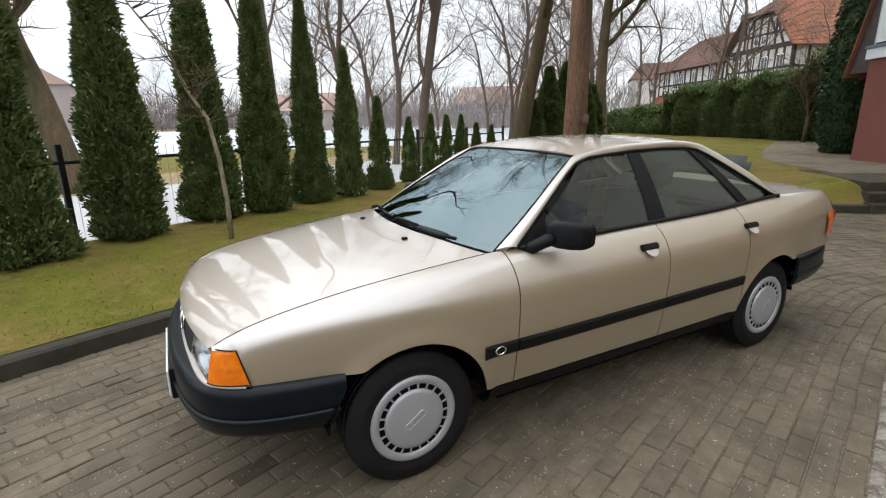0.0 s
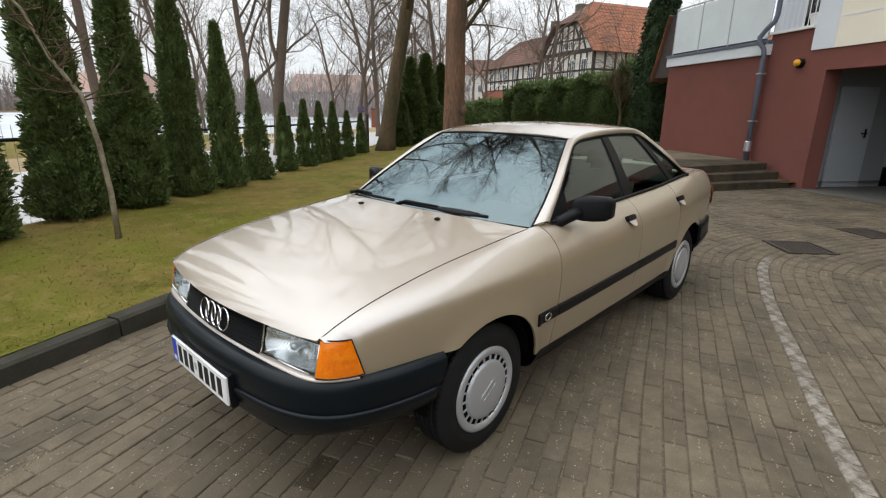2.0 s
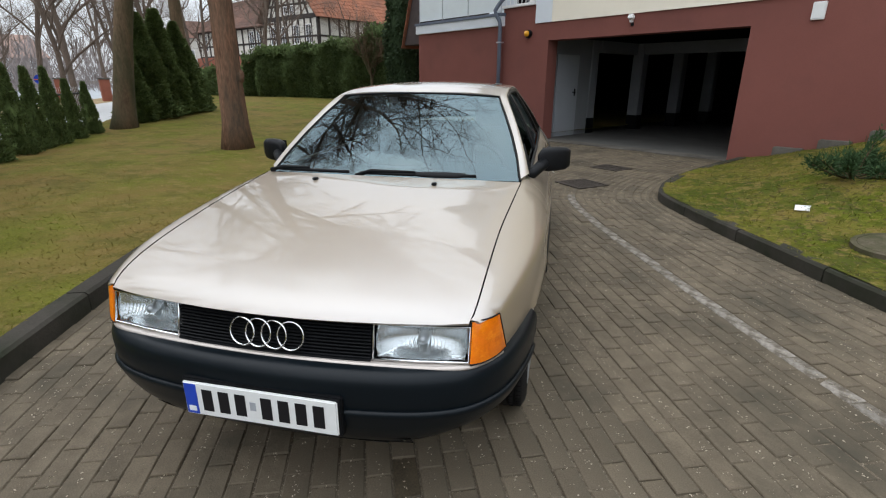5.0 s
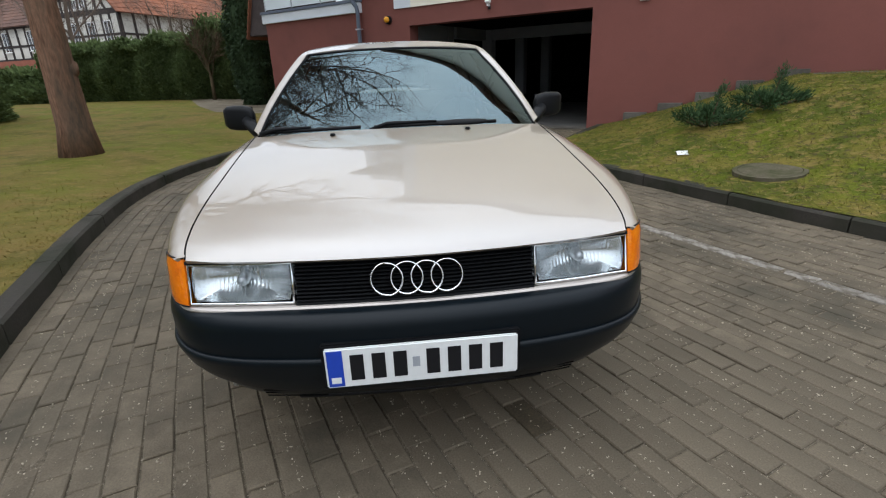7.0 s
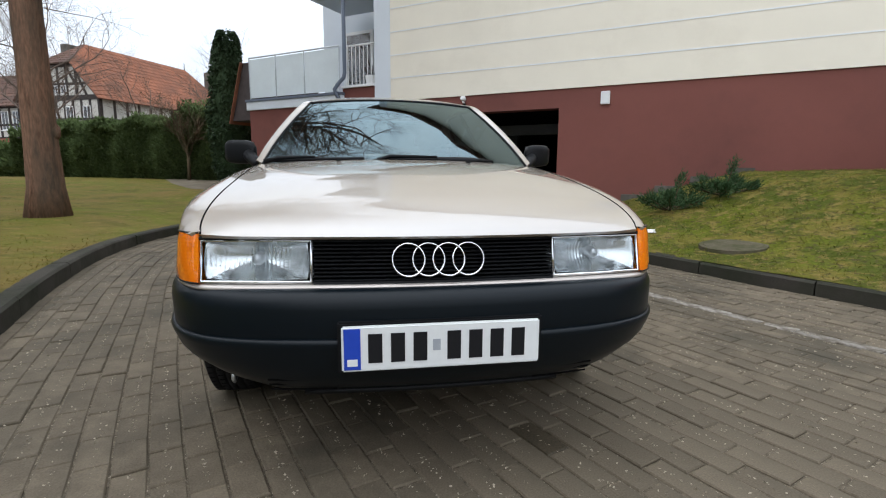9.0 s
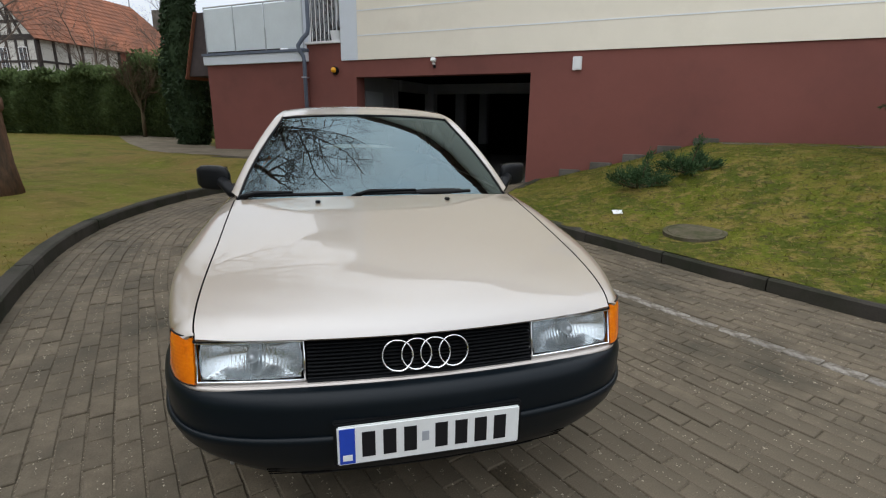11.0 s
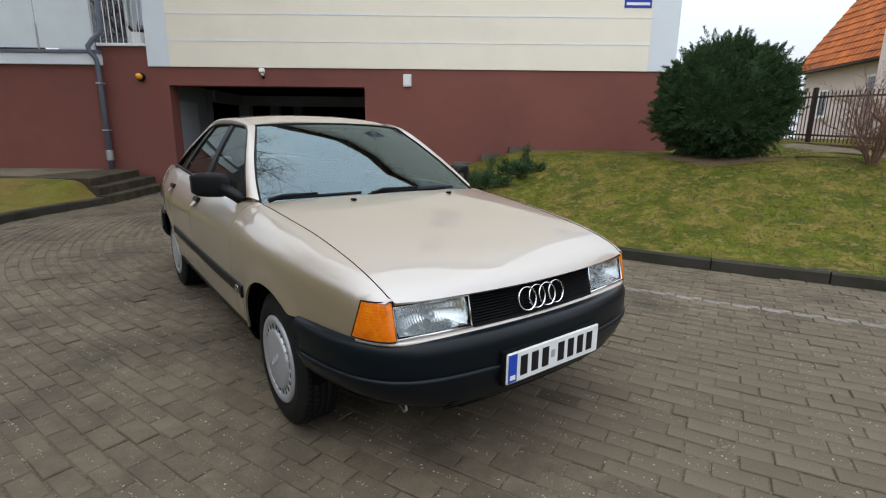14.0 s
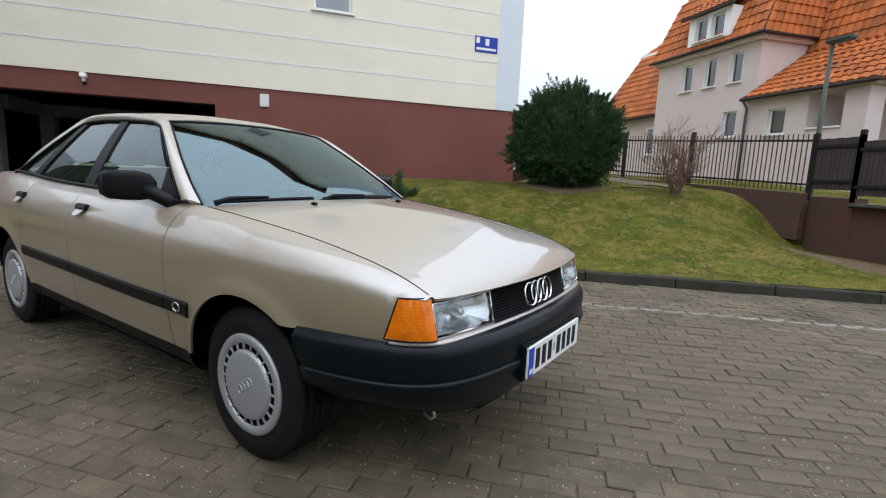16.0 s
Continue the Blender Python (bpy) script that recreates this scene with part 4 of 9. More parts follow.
for i, (x, y) in enumerate(PATH_LINE):
    x1, y1 = PATH_LINE[min(i + 1, len(PATH_LINE) - 1)]
    x0, y0 = PATH_LINE[max(i - 1, 0)]
    d = Vector((x1 - x0, y1 - y0)).normalized()
    w = 1.0 if i > 1 else 1.05
    rows.append([(x + d.y * w, y - d.x * w), (x + d.y * w * 0.4, y - d.x * w * 0.4), (x - d.y * w * 0.4, y + d.x * w * 0.4), (x - d.y * w, y + d.x * w)])
fine_rows = []
for a, b in zip(rows, rows[1:]):
    for k in range(10):
        u = k / 10
        fine_rows.append([(p[0] + (q[0] - p[0]) * u, p[1] + (q[1] - p[1]) * u) for p, q in zip(a, b)])
path_ob = grid_mesh("pavement", fine_rows, lambda x, y: max(lawn_z(x, y) + 0.008, 0.454 if x > -9 else 0), PATH_MAT)
tagged(path_ob, "brown-grey worn footpath curving over the lawn", "path", kind="structure")

# strip of flags and low edging along the wall's foot
wk = thing("wall_walk", "concrete flags and stepped edging along the wall", "path", kind="structure")
x = 2.0
while x < 9.4:
    part("flag", boxed((x + 0.006, 8.02, 0.86), (x + 0.494, WALL_Y - 0.012 if x < BX1 - 0.4 else 8.85, 0.975 + random.uniform(-0.005, 0.005)), 0.006), CONCRETE, wk)
    x += 0.5
for i in range(5):
    x0 = -0.9 + 0.62 * i
    z0 = bank_z(x0 + 0.25, WALL_Y - 0.15)
    part("edging", boxed((x0, WALL_Y - 0.17, z0 - 0.2), (x0 + 0.42, WALL_Y - 0.006, z0 + 0.085), 0.008), CONCRETE, wk)

# manholes
def manhole(name, label, x, y, z, w, h, rot, round_lid=False, lie=(0, 0)):
    t = thing(name, label, "manhole", pose(x, y, z, *(lie if round_lid else (0, 0)), rot), group="drain covers")
    if round_lid:
        part("ring", lathe(bmesh.new(), [(0.315, -0.14), (0.31, 0.002), (0.27, 0.006), (0.27, 0.0)], 28, "z"), MOSSY_LID, t)
        part("lid", lathe(bmesh.new(), [(0.266, 0.0), (0.266, 0.006), (0.001, 0.010)], 28, "z"), MOSSY_LID, t)
        return t
    bm = bmesh.new()
    for lo, hi in (((-w, -h, -0.03), (w, -h + 0.035, 0.006)), ((-w, h - 0.035, -0.03), (w, h, 0.006)), ((-w, -h + 0.035, -0.03), (-w + 0.035, h - 0.035, 0.006)), ((w - 0.035, -h + 0.035, -0.03), (w, h - 0.035, 0.006))):
        box(bm, lo, hi, 0.003)
    part("frame", bm, IRON, t)
    for i in range(9):
        yy = -h + 0.045 + (2 * h - 0.09) * i / 9
        part("bar", boxed((-w + 0.037, yy, -0.02), (w - 0.037, yy + (2 * h - 0.09) / 9 * 0.6, 0.003), 0.002), IRON, t)
    return t


manhole("drain_grate", "rusty iron drain grate set in the paving", -2.09, 4.89, 0.008, 0.27, 0.27, -15)
manhole("drain_grate", "rusty iron drain grate near the garage", -2.56, 6.42, 0.008, 0.27, 0.22, -5)
manhole("manhole_cover", "round concrete manhole cover in the grass bank", 1.48, 3.9, bank_z(1.48, 3.9) + 0.018, 0.3, 0.3, 0, True,
        (0.5 * math.degrees(math.atan((bank_z(1.48, 4.2) - bank_z(1.48, 3.6)) / 0.6)), -0.5 * math.degrees(math.atan((bank_z(1.78, 3.9) - bank_z(1.18, 3.9)) / 0.6))))
lt = part("paper_litter", sheet(bmesh.new(), [[(0.02 * i + 0.1 * j, 0.07 * i, 0.03 * ((i * 7 + j * 3) % 3) * 0.4) for i in range(4)] for j in range(3)]), WHITE_PAINT)
lt.matrix_world = pose(0.6, 4.5, bank_z(0.69, 4.5) + 0.015, 0, 0, 30)
tagged(lt, "crumpled piece of white paper on the grass", "litter")


# ---- the car: x forward from the front axle, y to its left ----
CAR = thing("car", "champagne metallic four-door saloon car parked on the drive", "car", pose(0.040, -0.055, 0.0, 0, 0, -53.0))
WHEELBASE = 2.546
HALF = [(-3.50, 0.690), (-3.40, 0.725), (-3.25, 0.757), (-3.0, 0.795), (-2.6, 0.828), (-2.0, 0.842), (-1.2, 0.845), (-0.5, 0.842), (-0.1, 0.832), (0.2, 0.808),
        (0.4, 0.775), (0.55, 0.739), (0.64, 0.710), (0.72, 0.676)]
TUMBLE = [(0.18, -0.088), (0.24, -0.064), (0.32, -0.043), (0.45, -0.020), (0.56, -0.008), (0.66, -0.0015), (0.72, 0.0), (0.76, -0.0010), (0.785, -0.0030), (0.80, -0.0050), (0.83, -0.032), (0.87, -0.060),
          (0.91, -0.098), (0.945, -0.138), (0.99, -0.19)]
CREASE = [(-3.5, 0.82), (-2.5, 0.815), (-0.5, 0.80), (0.2, 0.797), (0.45, 0.775), (0.6, 0.742), (0.72, 0.70)]
SEAM_Z = [(-0.42, 0.930), (-0.2, 0.909), (0.1, 0.875), (0.3, 0.846), (0.46, 0.817), (0.58, 0.788), (0.66, 0.760), (0.70, 0.740), (0.72, 0.728)]
SEAM_Y = [(-0.42, 0.690), (-0.1, 0.672), (0.2, 0.655), (0.45, 0.648), (0.6, 0.643), (0.68, 0.637), (0.72, 0.628)]
DECK_Z = [(-3.50, 0.935), (-3.42, 0.965), (-3.2, 0.980), (-2.9, 0.992), (-2.72, 0.998), (-2.4, 0.985), (-2.0, 0.965), (-1.4, 0.952), (-0.9, 0.944), (-0.42, 0.930)]
BELT_Y = [(-3.50, 0.60), (-3.2, 0.655), (-2.8, 0.672), (-2.4, 0.695), (-1.5, 0.712), (-0.8, 0.708), (-0.42, 0.690)]
ARCH_R, ARCH_Z = 0.350, 0.296


def side_y(x, z):
    """Half width of the body at a height."""
    w = curve_at(HALF, x)
    zc = curve_at(CREASE, x)
    zz = z + (0.80 - zc) * min(1.0, max(0.0, (z - 0.45) / 0.3))
    y = w + curve_at(TUMBLE, zz)
    for cx in (0.0, -WHEELBASE):
        r = math.hypot(x - cx, z - ARCH_Z)
        if z > 0.2:
            y += 0.013 * math.exp(-((r - ARCH_R - 0.012) / 0.035) ** 2)
    return y


def low_z(x):
    """Lower edge of the outer skin: the sill, the wheel openings, the bumpers."""
    z = 0.335
    for cx in (0.0, -WHEELBASE):
        d = x - cx
        if abs(d) < ARCH_R:
            z = max(z, ARCH_Z + math.sqrt(ARCH_R**2 - d * d))
    if x > 0.2:
        z = max(z, 0.578)
    if x > 0.620:
        z = max(z, 0.578 + min(0.15, (x - 0.620) / 0.034 * 0.15))
    if x < -2.7:
        z = max(z, 0.590)
    return z


def top_edge(x):
    """The upper edge of the side: hood seam in front, belt and deck behind."""
    if x > -0.42:
        return curve_at(SEAM_Y, x), curve_at(SEAM_Z, x)
    return curve_at(BELT_Y, x), curve_at(DECK_Z, x)


def upper_power(x):
    return 2.15 if x > -0.3 else 2.15 - 0.35 * smooth01((-0.3 - x) / 0.5)


def crease_z(x):
    return max(curve_at(CREASE, x), low_z(x) + 0.004)


def panel_y(x, z):
    """Half width of the outer skin, crease and shoulder included."""
    zc = crease_z(x)
    ye, ze = top_edge(x)
    if z <= zc or ze - zc < 0.004:
        return side_y(x, z)
    yc = side_y(x, zc)
    t = 1 - (1 - min(1.0, (z - zc) / (ze - zc))) ** (1 / upper_power(x))
    return yc + (ye - yc) * t


ROWS = 16


def side_section(x, rows=ROWS):
    z0, zc = low_z(x), crease_z(x)
    ye, ze = top_edge(x)
    pts = [(side_y(x, z0 + (zc - z0) * i / rows), z0 + (zc - z0) * i / rows) for i in range(rows + 1)]
    yc = side_y(x, zc)
    ze = max(ze, zc + 0.003)
    for i in range(1, rows + 1):
        t = i / rows
        pts.append((yc + (ye - yc) * t, zc + (ze - zc) * (1 - (1 - t) ** upper_power(x))))
    return soft_line(pts)


def soft_line(pts, passes=9):
    """The same line evenly spaced, its corners rounded; both ends stay."""
    n = len(pts)
    a = np.array(pts)
    run = np.concatenate([[0], np.cumsum(np.hypot(*np.diff(a, axis=0).T))])
    even = np.linspace(0, run[-1], n)
    a = np.column_stack([np.interp(even, run, a[:, 0]), np.interp(even, run, a[:, 1])])
    for _ in range(passes):
        a[1:-1] = (a[:-2] + 2 * a[1:-1] + a[2:]) / 4
    return [(float(y), float(z)) for y, z in a]


def side_panel(name, xs, sgn, label=""):
    bm = bmesh.new()
    rows = [[(x, sgn * y, z) for y, z in side_section(x)] for x in xs]
    sheet(bm, rows)
    bmesh.ops.recalc_face_normals(bm, faces=bm.faces)
    mid = sum((f.normal.y * sgn for f in bm.faces))
    if mid < 0:
        bmesh.ops.reverse_faces(bm, faces=bm.faces)
    ob = part(name, bm, PAINT, CAR, label, True)
    return thick(ob, 0.010)


def stations(a, b, step=0.016):
    n = max(2, int(abs(b - a) / step))
    return [a + (b - a) * i / n for i in range(n + 1)]


# seams: fender to door -0.50, door to door -1.48, rear door to quarter follows the arch
for sgn, side in ((1, "left"), (-1, "right")):
    side_panel("front_wing", stations(0.715, -0.497), sgn)
    side_panel("front_door", stations(-0.503, -1.477, 0.03), sgn)
    side_panel("rear_door", stations(-1.483, -2.197, 0.02), sgn)
    side_panel("rear_quarter", stations(-2.203, -3.50), sgn)

# bonnet
def nose_x(y):
    return 0.800 - 0.19 * y * y


BONNET_MID = [(0.0, 0.724), (0.018, 0.744), (0.05, 0.766), (0.10, 0.788), (0.2, 0.822), (0.42, 0.872), (0.7, 0.915), (1.0, 0.947), (1.25, 0.970)]
BONNET_RIM = [(0.0, 0.724), (0.018, 0.739), (0.05, 0.757), (0.10, 0.775), (0.2, 0.802), (0.42, 0.846), (0.7, 0.886), (1.0, 0.917), (1.25, 0.936)]


def bonnet_z(x, y):
    """Gently crowned across, rolling down to the nose."""
    q = min(1.0, abs(y) / max(0.3, curve_at(SEAM_Y, x)))
    d = max(0.0, nose_x(y) - x)
    mid, rim = curve_at(BONNET_MID, d), curve_at(BONNET_RIM, d)
    return rim + (mid - rim) * (1 - q ** 2.6)


bm = bmesh.new()
rows = []
for i in range(49):
    u = (i / 48) ** 1.35
    row = []
    for j in range(49):
        q = -1 + 2 * j / 48
        back = -0.415 + 0.13 * (1 - q * q)
        x = back
        for _ in range(3):
            y = q * (curve_at(SEAM_Y, x) - 0.003)
            x = nose_x(y) + (back - nose_x(y)) * u
        k = smooth01((abs(q) - 0.86) / 0.14)
        z = bonnet_z(x, y)
        row.append((x, y, z + (curve_at(SEAM_Z, min(0.72, x)) - bonnet_z(x, math.copysign(curve_at(SEAM_Y, x), y))) * k))
    rows.append(row)
sheet(bm, rows)
bmesh.ops.recalc_face_normals(bm, faces=bm.faces)
if sum(f.normal.z for f in bm.faces) < 0:
    bmesh.ops.reverse_faces(bm, faces=bm.faces)
thick(part("bonnet", bm, PAINT, CAR, "", True), 0.012)

# boot lid and rear panel
bm = bmesh.new()
rows = []
for i in range(16):
    x = -2.74 - 0.76 * i / 15
    ze = curve_at(DECK_Z, x)
    ye = curve_at(BELT_Y, x)
    rows.append([(x - 0.03 * (1 - (j / 8 - 1) ** 2) * (i == 15), ye * (j / 8 - 1), ze + 0.03 * (1 - (j / 8 - 1) ** 2)) for j in range(17)])
last = rows[-1]
for dx, z in ((-0.02, 0.88), (-0.03, 0.78), (-0.02, 0.60)):
    rows.append([(p[0] + dx, p[1] * (1.0 + 0.04 * (0.93 - z)), z) for p in last])
sheet(bm, rows)
bmesh.ops.recalc_face_normals(bm, faces=bm.faces)
if sum(f.normal.z for f in bm.faces) < 0:
    bmesh.ops.reverse_faces(bm, faces=bm.faces)
part("boot_lid", bm, PAINT, CAR, "", True)

# ---- upper body ----
def glass_y(z):
    """Half width of the cabin side at a height."""
    return 0.708 - 0.36 * (z - 0.945) - 0.066 * ((z - 0.945) / 0.4) ** 2


# outline of the side windows, from the mirror corner round to the rear corner (x, z)
DLO = [(-0.566, 0.945), (-0.682, 1.034), (-0.818, 1.133), (-0.955, 1.227), (-1.047, 1.280), (-1.155, 1.306), (-1.32, 1.316), (-1.5, 1.325), (-1.75, 1.329), (-1.93, 1.325),
       (-2.03, 1.312), (-2.12, 1.275), (-2.28, 1.190), (-2.45, 1.098), (-2.6, 1.022), (-2.69, 0.990)]
# inner edge: windscreen side, roof edge, rear window side (x, y, z)
INNER = [(-0.475, 0.684, 0.938), (-0.61, 0.656, 1.026), (-0.755, 0.614, 1.12), (-0.9, 0.563, 1.212), (-1.01, 0.523, 1.276), (-1.09, 0.5, 1.318),
         (-1.25, 0.494, 1.348), (-1.45, 0.494, 1.364), (-1.75, 0.494, 1.37), (-1.95, 0.494, 1.364), (-2.12, 0.494, 1.338), (-2.24, 0.511, 1.292),
         (-2.4, 0.56, 1.212), (-2.57, 0.613, 1.115), (-2.71, 0.62, 1.03), (-2.8, 0.62, 0.995)]


def rail_mesh(sgn):
    bm = bmesh.new()
    rows = []
    for (x, z), (xi, yi, zi) in zip(DLO, INNER):
        yo = glass_y(z) + 0.014
        row = []
        for k in range(7):
            u = k / 6
            b = math.sin(math.pi * u) * 0.016
            px, py, pz = x + (xi - x) * u, yo + (yi - yo) * u, z + (zi - z) * u
            row.append((px, sgn * (py + b * 0.8), pz + b * 0.7))
        rows.append(row)
    fine = []
    for i in range(len(rows) - 1):
        for k in range(4):
            u = k / 4
            r = []
            for c in range(7):
                p = [Vector(rows[max(0, min(len(rows) - 1, i + o))][c]) for o in (-1, 0, 1, 2)]
                m0, m1 = (p[2] - p[0]) / 2, (p[3] - p[1]) / 2
                r.append((2 * u**3 - 3 * u * u + 1) * p[1] + (u**3 - 2 * u * u + u) * m0 + (3 * u * u - 2 * u**3) * p[2] + (u**3 - u * u) * m1)
            fine.append(r)
    fine.append([Vector(p) for p in rows[-1]])
    sheet(bm, fine)
    bmesh.ops.recalc_face_normals(bm, faces=bm.faces)
    if sum(f.normal.z for f in bm.faces) < 0:
        bmesh.ops.reverse_faces(bm, faces=bm.faces)
    return bm


for sgn in (1, -1):
    thick(part("roof_pillar", rail_mesh(sgn), PAINT, CAR, "", True), 0.02)

ROOF_C = [(-2.16, 1.362), (-2.0, 1.384), (-1.75, 1.397), (-1.5, 1.396), (-1.3, 1.386), (-1.15, 1.366), (-1.03, 1.338)]
ROOF_E = [(-2.12, 1.338), (-1.95, 1.364), (-1.75, 1.370), (-1.45, 1.364), (-1.25, 1.348), (-1.09, 1.318)]
bm = bmesh.new()
rows = []
for i in range(21):
    u = i / 20
    row = []
    for j in range(25):
        s = -1 + 2 * j / 24
        k = 1 - s * s
        x0, x1 = -1.09 + 0.06 * k, -2.12 - 0.04 * k
        x = x0 + (x1 - x0) * u
        ze = curve_at(ROOF_E, max(-2.12, min(-1.09, x)))
        zc = curve_at(ROOF_C, x)
        row.append((x, 0.496 * s, ze + (zc - ze) * (1 - abs(s) ** 2.4)))
    rows.append(row)
sheet(bm, rows)
bmesh.ops.recalc_face_normals(bm, faces=bm.faces)
if sum(f.normal.z for f in bm.faces) < 0:
    bmesh.ops.reverse_faces(bm, faces=bm.faces)
thick(part("roof", bm, PAINT, CAR, "", True), 0.012)
bm = bmesh.new()
sheet(bm, [[(x, y, z - 0.03) for x, y, z in r] for r in rows])
part("headliner", bm, HEADLINER, CAR, "", True)


def bowed_glass(edge, bow_x, bow_z, n=20):
    """Glass between the left and right edge lines, bowed outward along the middle."""
    out = []
    for i, (x, y, z) in enumerate(edge):
        row = []
        for j in range(n + 1):
            s = -1 + 2 * j / n
            k = 1 - s * s
            row.append((x + bow_x[i] * k, y * s, z + bow_z[i] * k))
        out.append(row)
    return out


front_edge = [(-0.462, 0.686, 0.925)] + [(x + 0.004, y - 0.006, z - 0.006) for x, y, z in INNER[:6]]
ws = bowed_glass(front_edge, [0.115, 0.115, 0.105, 0.095, 0.085, 0.072, 0.060], [0.015, 0.016, 0.018, 0.020, 0.021, 0.021, 0.020])
part("windscreen", facing(sheet(bmesh.new(), ws), Vector((1, 0, 1))), WINDSCREEN, CAR, "sloping windscreen glass", True).visible_shadow = False
# dark band and rubber round the windscreen
bm = bmesh.new()
tube(bm, [Vector(r[0]) + Vector((0.002, 0, 0.002)) for r in ws], 0.0045, 6)
tube(bm, [Vector(r[-1]) + Vector((0.002, 0, 0.002)) for r in ws], 0.0045, 6)
tube(bm, [Vector(p) + Vector((0.0, 0, 0.0)) for p in ws[-1]], 0.007, 6)
part("windscreen_seal", bm, BLACK_PLASTIC, CAR, "black rubber seal", True)
bm = bmesh.new()
sheet(bm, [[Vector(p) + Vector((-0.016, 0, -0.004)) for p in ws[0]], [Vector(a).lerp(Vector(b), 0.55) + Vector((-0.014, 0, -0.006)) for a, b in zip(ws[0], ws[1])]])
part("windscreen_band", bm, BLACK_PLASTIC, CAR, "black printed band at the foot of the glass")
rear_edge = [(x - 0.004, y - 0.006, z - 0.006) for x, y, z in INNER[10:]]
rw = bowed_glass(rear_edge, [-0.05] * 6, [0.02] * 6)
part("rear_window", facing(sheet(bmesh.new(), rw), Vector((-1, 0, 1))), WINDOW_GLASS, CAR, "tinted rear window", True).visible_shadow = False
# cowl between bonnet and glass
bm = bmesh.new()
rows = []
for u in (0, 0.5, 1):
    row = []
    for j in range(21):
        s = -1 + 2 * j / 20
        a = Vector((-0.405 + 0.13 * (1 - s * s), 0.664 * s, 0.915 + 0.02 * (1 - s * s)))
        b = Vector((-0.475 + 0.115 * (1 - s * s), 0.670 * s, 0.905 + 0.015 * (1 - s * s)))
        row.append(a.lerp(b, u) - Vector((0, 0, 0.012 * math.sin(math.pi * u))))
    rows.append(row)
part("cowl", sheet(bm, rows), BLACK_PLASTIC, CAR, "black plastic cowl", True)


# side windows
def poly(bm, pts):
    return bm.faces.new([bm.verts.new(p) for p in pts])


def dlo_z(x):
    return curve_at(sorted(DLO), x)


def belt(x):
    return curve_at(DECK_Z, x) + 0.002


def side_pane(xa_top, xa_bot, xb_top, xb_bot, inset, sgn, y_in=0.0):
    """A pane between two slanting uprights, under the outline."""
    bm = bmesh.new()
    rows = []
    for i in range(17):
        u = i / 16
        xb = xa_bot + (xb_bot - xa_bot) * u
        xt = xa_top + (xb_top - xa_top) * u
        zb = belt(xb) + inset
        zt = dlo_z(xt) - inset
        rows.append([(xb + (xt - xb) * k / 6, sgn * (glass_y(zb + (zt - zb) * k / 6) - y_in), zb + (zt - zb) * k / 6) for k in range(7)])
    sheet(bm, rows)
    return bm


for sgn in (1, -1):
    for name, q in (("door_window", (-1.09, -0.64, -1.455, -1.455)), ("rear_door_window", (-1.545, -1.585, -1.955, -2.285)), ("quarter_window", (-2.03, -2.36, -2.10, -2.62))):
        part(name, facing(side_pane(*q, 0.012, sgn), Vector((0, sgn, 0.3))), WINDOW_GLASS, CAR, "tinted side glass", True).visible_shadow = False
    # black frame round the windows, pillars between them
    bm = bmesh.new()
    out = [(x, sgn * (glass_y(z) + 0.010), z) for x, z in DLO]
    tube(bm, out, 0.0095, 6)
    bl = [(x, sgn * (glass_y(belt(x)) + 0.012), belt(x) + 0.004) for x in np.linspace(-0.58, -2.69, 22)]
    tube(bm, bl, 0.010, 6)
    part("window_frame", bm, BLACK_PLASTIC, CAR, "black window surround", True)
    for (t0, t1), (b0, b1) in (((-1.45, -1.545), (-1.455, -1.585)), ((-1.945, -2.035), (-2.275, -2.37))):
        bm = bmesh.new()
        rows = []
        for k in range(9):
            u = k / 8
            xa, xb = b0 + (t0 - b0) * u, b1 + (t1 - b1) * u
            za = belt(b0) + (dlo_z(t0) - belt(b0)) * u
            zb = belt(b1) + (dlo_z(t1) - belt(b1)) * u
            rows.append([(xa, sgn * (glass_y(za) + 0.002), za), (xa - 0.004, sgn * (glass_y(za) + 0.010), za), (xb + 0.004, sgn * (glass_y(zb) + 0.010), zb), (xb, sgn * (glass_y(zb) + 0.002), zb)])
        part("window_pillar", sheet(bm, rows), BLACK_PLASTIC, CAR, "black window pillar")
    # mirror corner
    bm = bmesh.new()
    poly(bm, [(-0.57, sgn * 0.716, 0.943), (-0.75, sgn * 0.716, 0.948), (-0.75, sgn * (glass_y(1.06) + 0.012), 1.076)])
    thick(part("mirror_corner", bm, BLACK_PLASTIC, CAR, "black corner panel"), 0.012, 0)


# ---- front: bumper, lamps, grille ----
BUMP = [(0.285, 0.808), (0.40, 0.793), (0.50, 0.772), (0.60, 0.741), (0.68, 0.699), (0.745, 0.640), (0.79, 0.562), (0.822, 0.46), (0.845, 0.32), (0.858, 0.16), (0.862, 0.0)]
BUMP_SEC = [(0.050, 0.580), (0.028, 0.580), (0.016, 0.577), (0.007, 0.569), (0.002, 0.558), (0.0, 0.543), (0.001, 0.50), (0.003, 0.462), (0.0035, 0.4605), (0.0035, 0.4600), (-0.0055, 0.4575), (-0.0070, 0.4565), (-0.0072, 0.4550), (-0.004, 0.445), (0.010, 0.40), (0.027, 0.358), (0.054, 0.322), (0.090, 0.300), (0.15, 0.292)]
REAR_BUMP = [(-2.80, 0.828), (-3.0, 0.81), (-3.2, 0.775), (-3.36, 0.72), (-3.45, 0.64), (-3.51, 0.48), (-3.54, 0.25), (-3.545, 0.0)]


